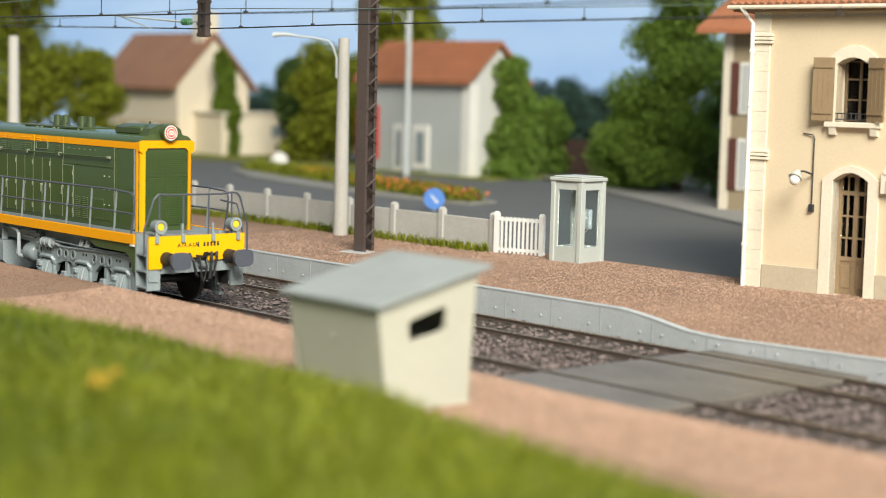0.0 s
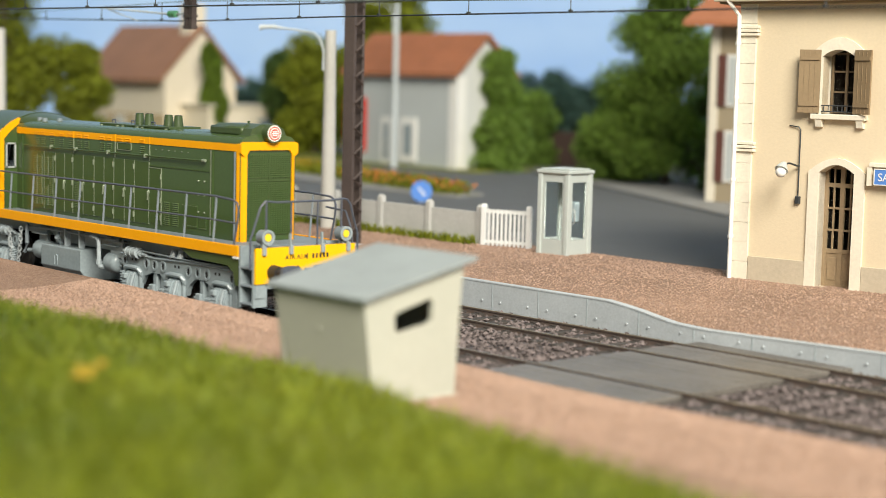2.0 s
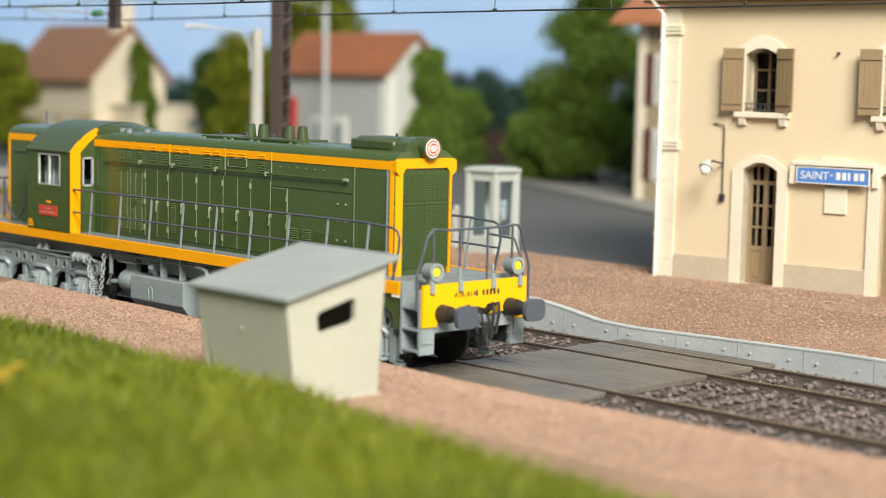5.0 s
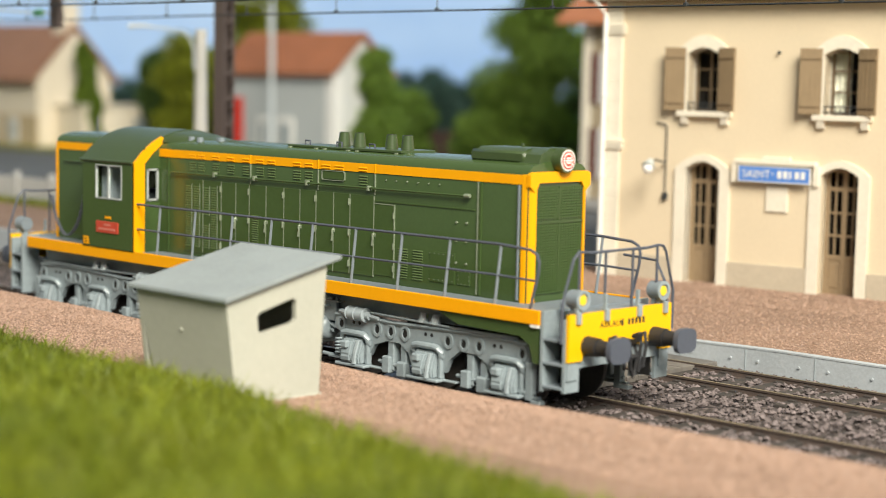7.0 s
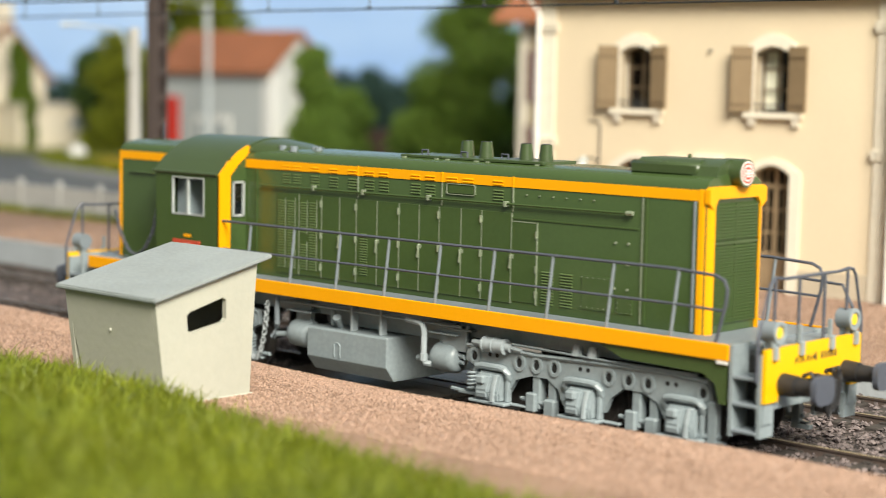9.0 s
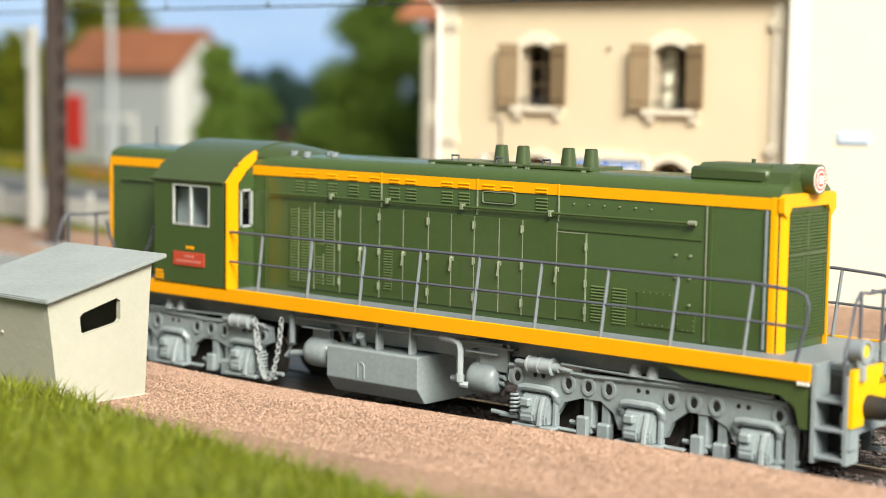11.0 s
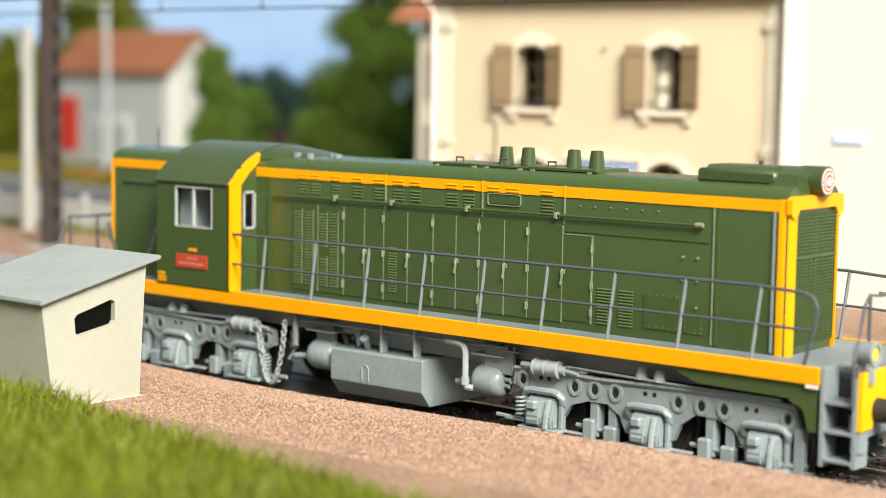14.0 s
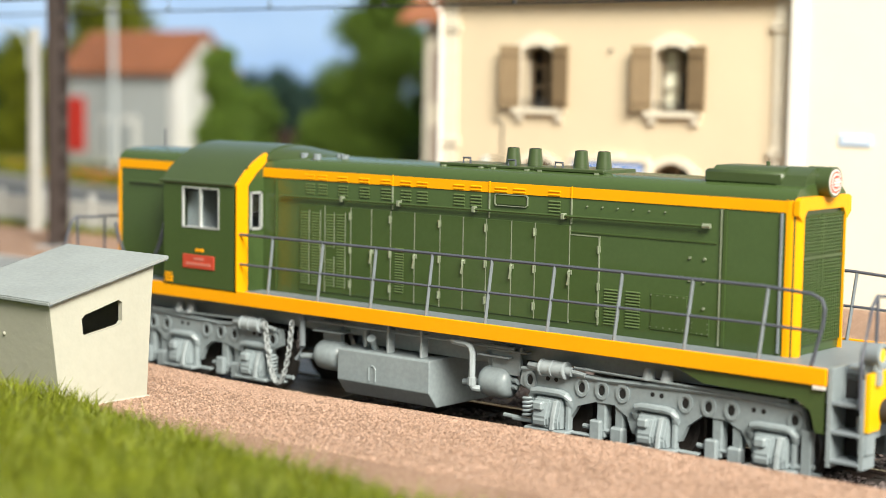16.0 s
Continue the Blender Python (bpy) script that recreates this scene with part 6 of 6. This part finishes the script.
                tube(bm, ring, r * 0.36, 5, cap=False)
        part("chain", bm, mt, lo, "hanging steel chain")
    chain([(-2.80 + 0.64 * u, -1.27, 1.12 - 1.05 * (1 - (2 * u - 1) ** 2) ** 0.8 + 0.08 * u) for u in np.linspace(0, 1, 14)])
    chain([(-7.05 + 1.75 * u, -HW - 0.25 - 0.3 * u, 2.5 + 0.25 * u - 0.92 * (1 - (2 * u - 1) ** 2) ** 0.8) for u in np.linspace(0, 1, 16)], 0.05, RAILGREY)
    # tanks between the bogies
    bm = B()
    prism(bm, [(-1.26, 0.35), (-1.26, 0.85), (-1.24, 0.87), (1.24, 0.87), (1.26, 0.85), (1.26, 0.35), (1.06, 0.10), (-1.06, 0.10)], "x", -1.12, 0.84)
    bmesh.ops.bevel(bm, geom=list(bm.edges), offset=0.012, segments=1, affect="EDGES")
    tk = part("fuel_tank", bm, GREY, lo, "grey bevelled fuel tank")
    bm = B()
    tube(bm, [(-0.43, -1.264, 0.40), (-0.43, -1.264, 0.62)], 0.012, 5)
    tube(bm, [(-0.29, -1.264, 0.40), (-0.29, -1.264, 0.60), (-0.32, -1.264, 0.64), (-0.37, -1.264, 0.65)], 0.012, 5)
    part("tank_cover_rim", bm, GREY, tk)
    bm = B()
    tube(bm, [(-0.52, -1.02, 0.90), (-0.46, -1.16, 1.06)], 0.055, 10)
    tube(bm, [(-0.47, -1.14, 1.04), (-0.455, -1.18, 1.085)], 0.075, 10)
    tube(bm, [(-0.70, -1.02, 0.9), (-0.70, -1.02, 1.2)], 0.05, 8)
    part("filler_pipe", bm, GREY, tk)
    bm = B()
    box(bm, -1.0, 2.4, -0.8, 0.8, 0.9, 1.42)
    part("equipment_box", bm, GREY, lo)
    for xa, xb in ((-1.75, -1.25), (1.75, 2.22)):
        bm = B()
        rr = [0.14, 0.20, 0.235, 0.25, 0.25, 0.235, 0.20, 0.14]
        xs = [xa - 0.05, xa - 0.02, xa + 0.03, xa + 0.1, xb - 0.1, xb - 0.03, xb + 0.02, xb + 0.05]
        loops = [[bm.verts.new((x, -0.96 + r * math.cos(q), 0.66 + r * math.sin(q))) for q in (2 * math.pi * j / 20 for j in range(20))] for x, r in zip(xs, rr)]
        for p, q in zip(loops, loops[1:]):
            for j in range(20):
                bm.faces.new((p[j], p[(j + 1) % 20], q[(j + 1) % 20], q[j]))
        bm.faces.new(loops[0])
        bm.faces.new(loops[-1])
        at_ = part("air_reservoir", bm, GREY, lo, "grey cylindrical air reservoir", smooth=True)
        bm = B()
        tube(bm, [(xb, -0.98, 0.72), (xb + 0.16, -1.02, 0.72), (xb + 0.21, -1.03, 0.68), (xb + 0.16, -1.02, 0.62), (xb, -0.98, 0.62)], 0.04, 8)
        box(bm, xa + 0.05, xb - 0.05, -1.0, -0.9, 0.88, 1.25, 0.01)
        box(bm, xa - 0.05, xb + 0.1, -1.16, -0.9, 1.06, 1.09, 0.005)
        tube(bm, [(xa - 0.35, -1.1, 0.6), (xa, -1.02, 0.62)], 0.05, 8)
        part("pipe_stub", bm, GREY, at_)
    bm = B()
    tube(bm, [(1.27, -1.22, 1.24), (1.58, -1.24, 1.22), (1.65, -1.24, 1.18), (1.68, -1.24, 1.1), (1.68, -1.24, 0.62), (1.70, -1.23, 0.56), (1.80, -1.18, 0.55)], 0.052, 8)
    tube(bm, [(1.68, -1.24, 0.72), (1.68, -1.24, 0.60)], 0.068, 8)
    part("downpipe", bm, PALEGREY, lo, "bent grey pipe", smooth=True)
    bm = B()
    box(bm, 1.92, 2.46, -1.06, -0.98, 0.80, 1.16, 0.012)
    box(bm, 1.86, 2.62, -1.12, -0.98, 1.16, 1.19, 0.006)
    for xx in (1.98, 2.5):
        tube(bm, [(xx, -1.08, 1.18), (xx, -1.08, 1.25)], 0.03, 8)
    part("bracket_plate", bm, GREY, lo, "bolted grey bracket plate")
    for xx in (-0.15, 0.55):
        bm = B()
        box(bm, xx, xx + 0.05, -1.16, -1.0, 0.87, 1.34, 0.008)
        part("tank_strap", bm, PALEGREY, tk)
    bm = B()
    tube(bm, [(-1.98, -1.2, 1.3), (-1.98, -1.2, 0.8), (-2.1, -1.2, 0.55)], 0.05, 8)
    part("downpipe", bm, DECK, lo, smooth=True)

    # bogies
    def bogie(xc, e):
        prof = [(-2.42, 0.72), (-2.38, 0.98), (-1.9, 1.02), (-0.9, 0.98), (0.3, 1.02), (1.5, 1.04), (2.28, 1.0), (2.36, 0.66), (2.2, 0.55), (2.12, 0.3), (1.52, 0.3), (1.36, 0.55), (1.10, 0.66), (0.74, 0.66), (0.50, 0.48), (0.40, 0.25), (-0.40, 0.25), (-0.50, 0.48), (-0.72, 0.62), (-1.05, 0.62), (-1.36, 0.52), (-1.50, 0.3), (-2.1, 0.3), (-2.2, 0.62)]
        bg = part("bogie", prism(B(), [(p[0] * e, p[1]) for p in prof], "y", -1.14, -1.04), GREY, lo, "grey three-axle bogie with cast side frames", at=(xc, 0, 0))
        for s in (-1, 1):
            if s > 0:
                part("side_frame", prism(B(), [(p[0] * e, p[1]) for p in prof], "y", 1.04, 1.14), GREY, bg)
            ys = 1.14 * s
            for xh in (-2.22, -1.28, -0.93, -0.57, 0.48, 0.85, 1.21, 2.18):
                bm = B()
                c = (xh * e, 0.81)
                o = [(c[0] + 0.118 * math.cos(a), c[1] + 0.14 * math.sin(a)) for a in (2 * math.pi * k / 14 for k in range(14))]
                i = [(c[0] + 0.068 * math.cos(a), c[1] + 0.092 * math.sin(a)) for a in (2 * math.pi * k / 14 for k in range(14))]
                band(bm, o, i, "y", *sorted((ys, ys + s * 0.026)))
                hr = part("hole_rim", bm, GREY, bg)
                # off-centre dark oval paints the shaded side of the recess
                bm = B()
                ov = [(c[0] - 0.012 + 0.05 * math.cos(a), c[1] - 0.008 + 0.072 * math.sin(a)) for a in (2 * math.pi * k / 12 for k in range(12))]
                prism(bm, ov, "y", *sorted((ys - 0.01 * s, ys + 0.004 * s)))
                part("hole_shade_disc", bm, DARK, hr)
            bm = B()
            tube(bm, [(p[0] * e, ys + 0.01 * s, p[1] - 0.02) for p in prof[1:7]], 0.036, 6)
            part("flange", bm, GREY, bg)
            for xa in (-1.83, 0.0, 1.86):
                xx = xa * e
                bm = B()
                prism(bm, [(ys - 0.02 * s, 0.13), (ys + 0.16 * s, 0.13), (ys + 0.18 * s, 0.28), (ys + 0.09 * s, 0.58), (ys - 0.02 * s, 0.61)], "x", xx - 0.25, xx + 0.26)
                bmesh.ops.bevel(bm, geom=list(bm.edges), offset=0.03, segments=2, affect="EDGES")
                ab = part("axle_box", bm, GREY, bg, "cast axle box with a lid")
                bm = B()
                prism(bm, [(ys + 0.06 * s, 0.17), (ys + 0.22 * s, 0.17), (ys + 0.24 * s, 0.30), (ys + 0.15 * s, 0.56), (ys + 0.06 * s, 0.58)], "x", xx - 0.20, xx + 0.07)
                bmesh.ops.bevel(bm, geom=list(bm.edges), offset=0.035, segments=2, affect="EDGES")
                box(bm, xx - 0.18, xx + 0.0, *sorted((ys + 0.14 * s, ys + 0.255 * s)), 0.41, 0.55, 0.028)
                part("lid", bm, GREY, ab)
                bm = B()
                prism(bm, [(ys + 0.02 * s, 0.15), (ys + 0.23 * s, 0.15), (ys + 0.20 * s, 0.36), (ys + 0.13 * s, 0.56), (ys + 0.02 * s, 0.58)], "x", xx + 0.13, xx + 0.18)
                part("rib", bm, PALEGREY, ab)
                bm = B()
                tube(bm, [(xx - 0.33, ys - 0.02 * s, 0.50), (xx - 0.34, ys + 0.03 * s, 0.58), (xx - 0.30, ys + 0.05 * s, 0.655), (xx - 0.20, ys + 0.06 * s, 0.68), (xx + 0.20, ys + 0.06 * s, 0.68), (xx + 0.30, ys + 0.06 * s, 0.66), (xx + 0.345, ys + 0.05 * s, 0.59), (xx + 0.33, ys + 0.0, 0.50)], 0.058, 9)
                part("horn_guide", bm, GREY, ab, smooth=True)
                bm = B()
                box(bm, xx + 0.29, xx + 0.36, *sorted((ys - 0.05 * s, ys + 0.06 * s)), 0.14, 0.56, 0.012)
                box(bm, xx - 0.36, xx + 0.40, *sorted((ys - 0.05 * s, ys + 0.20 * s)), 0.09, 0.145, 0.015)
                box(bm, xx + 0.40, xx + 0.72, *sorted((ys - 0.05 * s, ys + 0.05 * s)), 0.10, 0.14, 0.012)
                part("tie_bar", bm, GREY, ab)
            for xa in (-1.83, 0.0, 1.62):
                # small dark discs, the holes' shade given as colour
                for o in (-0.075, 0.075):
                    part("bolt_shade_disc", tube(B(), [((xa + o) * e, ys - 0.01 * s, 0.86), ((xa + o) * e, ys + 0.005 * s, 0.86)], 0.036, 8), DARK, bg)
            for xa in (-0.98, 0.95):
                xx = xa * e
                bm = B()
                box(bm, xx - 0.06, xx + 0.10, *sorted((ys - 0.20 * s, ys - 0.02 * s)), 0.1, 0.66, 0.02)
                box(bm, xx - 0.14, xx + 0.05, *sorted((ys - 0.10 * s, ys + 0.05 * s)), 0.06, 0.36, 0.02)
                tube(bm, [(xx - 0.3, ys - 0.05 * s, 0.24), (xx + 0.3, ys - 0.05 * s, 0.20)], 0.035, 6)
                part("brake_hanger", bm, GREY, bg)
                bm = B()
                box(bm, xx + 0.20, xx + 0.42, *sorted((ys - 0.14 * s, ys + 0.03 * s)), 0.02, 0.30, 0.03)
                box(bm, xx + 0.25, xx + 0.40, *sorted((ys - 0.18 * s, ys - 0.03 * s)), 0.25, 0.64, 0.02)
                part("brake_shoe", bm, GREY, bg)
            for xa in (-2.23, 2.0):
                xx = xa * e
                bm = B()
                coil = [(xx + 0.08 * math.cos(q), ys + 0.03 * s + 0.08 * math.sin(q), 0.24 + 0.062 * q / 6.283) for q in (2 * math.pi * j / 10 for j in range(51))]
                tube(bm, coil, 0.024, 5)
                part("coil_spring", bm, GREY, bg)
                bm = B()
                d = -e if xa < 0 else e
                box(bm, *sorted((xx - 0.1 * d, xx + 0.30 * d)), ys - 0.06, ys + 0.06, 0.16, 0.22, 0.015)
                tube(bm, [(xx + 0.2 * d, ys, 0.20), (xx + 0.48 * d, ys, 0.21)], 0.035, 7)
                part("spring_seat", bm, GREY, bg)
            bm = B()
            xx = -1.76 * e
            tube(bm, [(xx - 0.22, ys + 0.06 * s, 1.03), (xx + 0.24, ys + 0.06 * s, 1.03)], 0.12, 14)
            for q in (-0.20, 0.0, 0.22):
                tube(bm, [(xx + q - 0.015, ys + 0.06 * s, 1.03), (xx + q + 0.015, ys + 0.06 * s, 1.03)], 0.132, 14)
            tube(bm, [(xx + 0.24, ys + 0.06 * s, 1.03), (xx + 0.34, ys + 0.06 * s, 1.02)], 0.07, 10)
            tube(bm, [(xx + 0.3, ys + 0.06 * s, 1.03), (xx + 0.56, ys + 0.06 * s, 1.0)], 0.035, 8)
            tube(bm, [(xx - 0.48, ys + 0.02 * s, 1.03), (xx - 0.2, ys + 0.06 * s, 1.03)], 0.05, 8)
            part("brake_cylinder", bm, PALEGREY, bg, "light grey brake cylinder", smooth=True)
            for xa in (-0.15, 0.15):
                bm = B()
                tube(bm, [(xa * e, ys, 1.05), (xa * e, ys - 0.03 * s, 1.22)], 0.10, 10, r1=0.07)
                part("side_bearer", bm, PALEGREY, bg)
            bm = B()
            tube(bm, [(-1.4 * e, ys + 0.05 * s, 1.09), (0.4 * e, ys + 0.05 * s, 1.06), (2.1 * e, ys + 0.05 * s, 1.06)], 0.022, 5)
            box(bm, *sorted((2.30 * e, 2.44 * e)), ys - 0.07, ys + 0.07, 0.02, 0.7, 0.01)
            box(bm, *sorted((2.30 * e, 2.62 * e)), ys - 0.07, ys + 0.07, 0.02, 0.09, 0.01)
            part("sand_pipe", bm, GREY, bg)
        bm = B()
        box(bm, -1.1, 1.1, -0.6, 0.6, 0.5, 0.95)
        part("bolster", bm, DARK, bg)
        ws = []
        for xa in (-1.83, 0.0, 1.86):
            axle = part("wheelset", tube(B(), [(0, -1.0, 0), (0, 1.0, 0)], 0.09, 10), WHEEL, lo, "dark steel wheelset", smooth=True)
            for s in (-1, 1):
                bm = B()
                rings = [(0.66, 0.02), (0.66, 0.555), (0.69, 0.56), (0.70, 0.52), (0.80, 0.51), (0.80, 0.44), (0.77, 0.42), (0.77, 0.16), (0.81, 0.14), (0.81, 0.02)]
                loops = [[bm.verts.new((r * math.cos(q), s * w, r * math.sin(q))) for q in (2 * math.pi * j / 28 for j in range(28))] for w, r in rings]
                for p, q in zip(loops, loops[1:]):
                    for j in range(28):
                        bm.faces.new((p[j], p[(j + 1) % 28], q[(j + 1) % 28], q[j]))
                part("wheel", bm, WHEEL, axle, smooth=True)
            ws.append((axle, xc + xa * e))
        return ws

    return lo, focus_post, bogie(4.95, 1) + bogie(-4.95, -1)


loco, rail_post, wheelsets = build_loco()
# the lens is held in focus on the engine's side
cam.data.dof.focus_object = rail_post

# seconds, place of the locomotive's middle along the track
RUN = [(0.0, -42.38), (0.5, -41.15), (1.0, -39.97), (1.5, -38.71), (2.0, -37.60), (2.5, -36.30), (3.0, -35.07), (3.5, -33.82), (4.0, -32.62), (4.5, -31.39),
       (5.5, -29.00), (6.25, -27.22), (7.0, -25.46), (7.5, -24.29), (8.0, -23.03), (8.5, -21.82), (9.0, -20.61), (9.5, -19.48), (10.0, -18.68), (10.4, -18.16), (10.8, -17.80),
       (11.3, -17.55), (11.8, -17.475), (12.3, -17.465), (14.0, -17.47), (16.0, -17.475)]


def motions():
    walk(loco, [(t, pose(x * K, TRACK1 * K, 0)) for t, x in RUN])
    ts, xs = [r[0] for r in RUN], [r[1] for r in RUN]
    steps = [0.25 * k for k in range(48)] + [12.0, 16.0]
    for w, xw in wheelsets:
        walk(w, [(t, pose(xw * K, 0, (RAILZ + 0.515) * K, 0, math.degrees((float(np.interp(t, ts, xs)) - xs[0]) / 0.515), 0)) for t in steps])


motions()
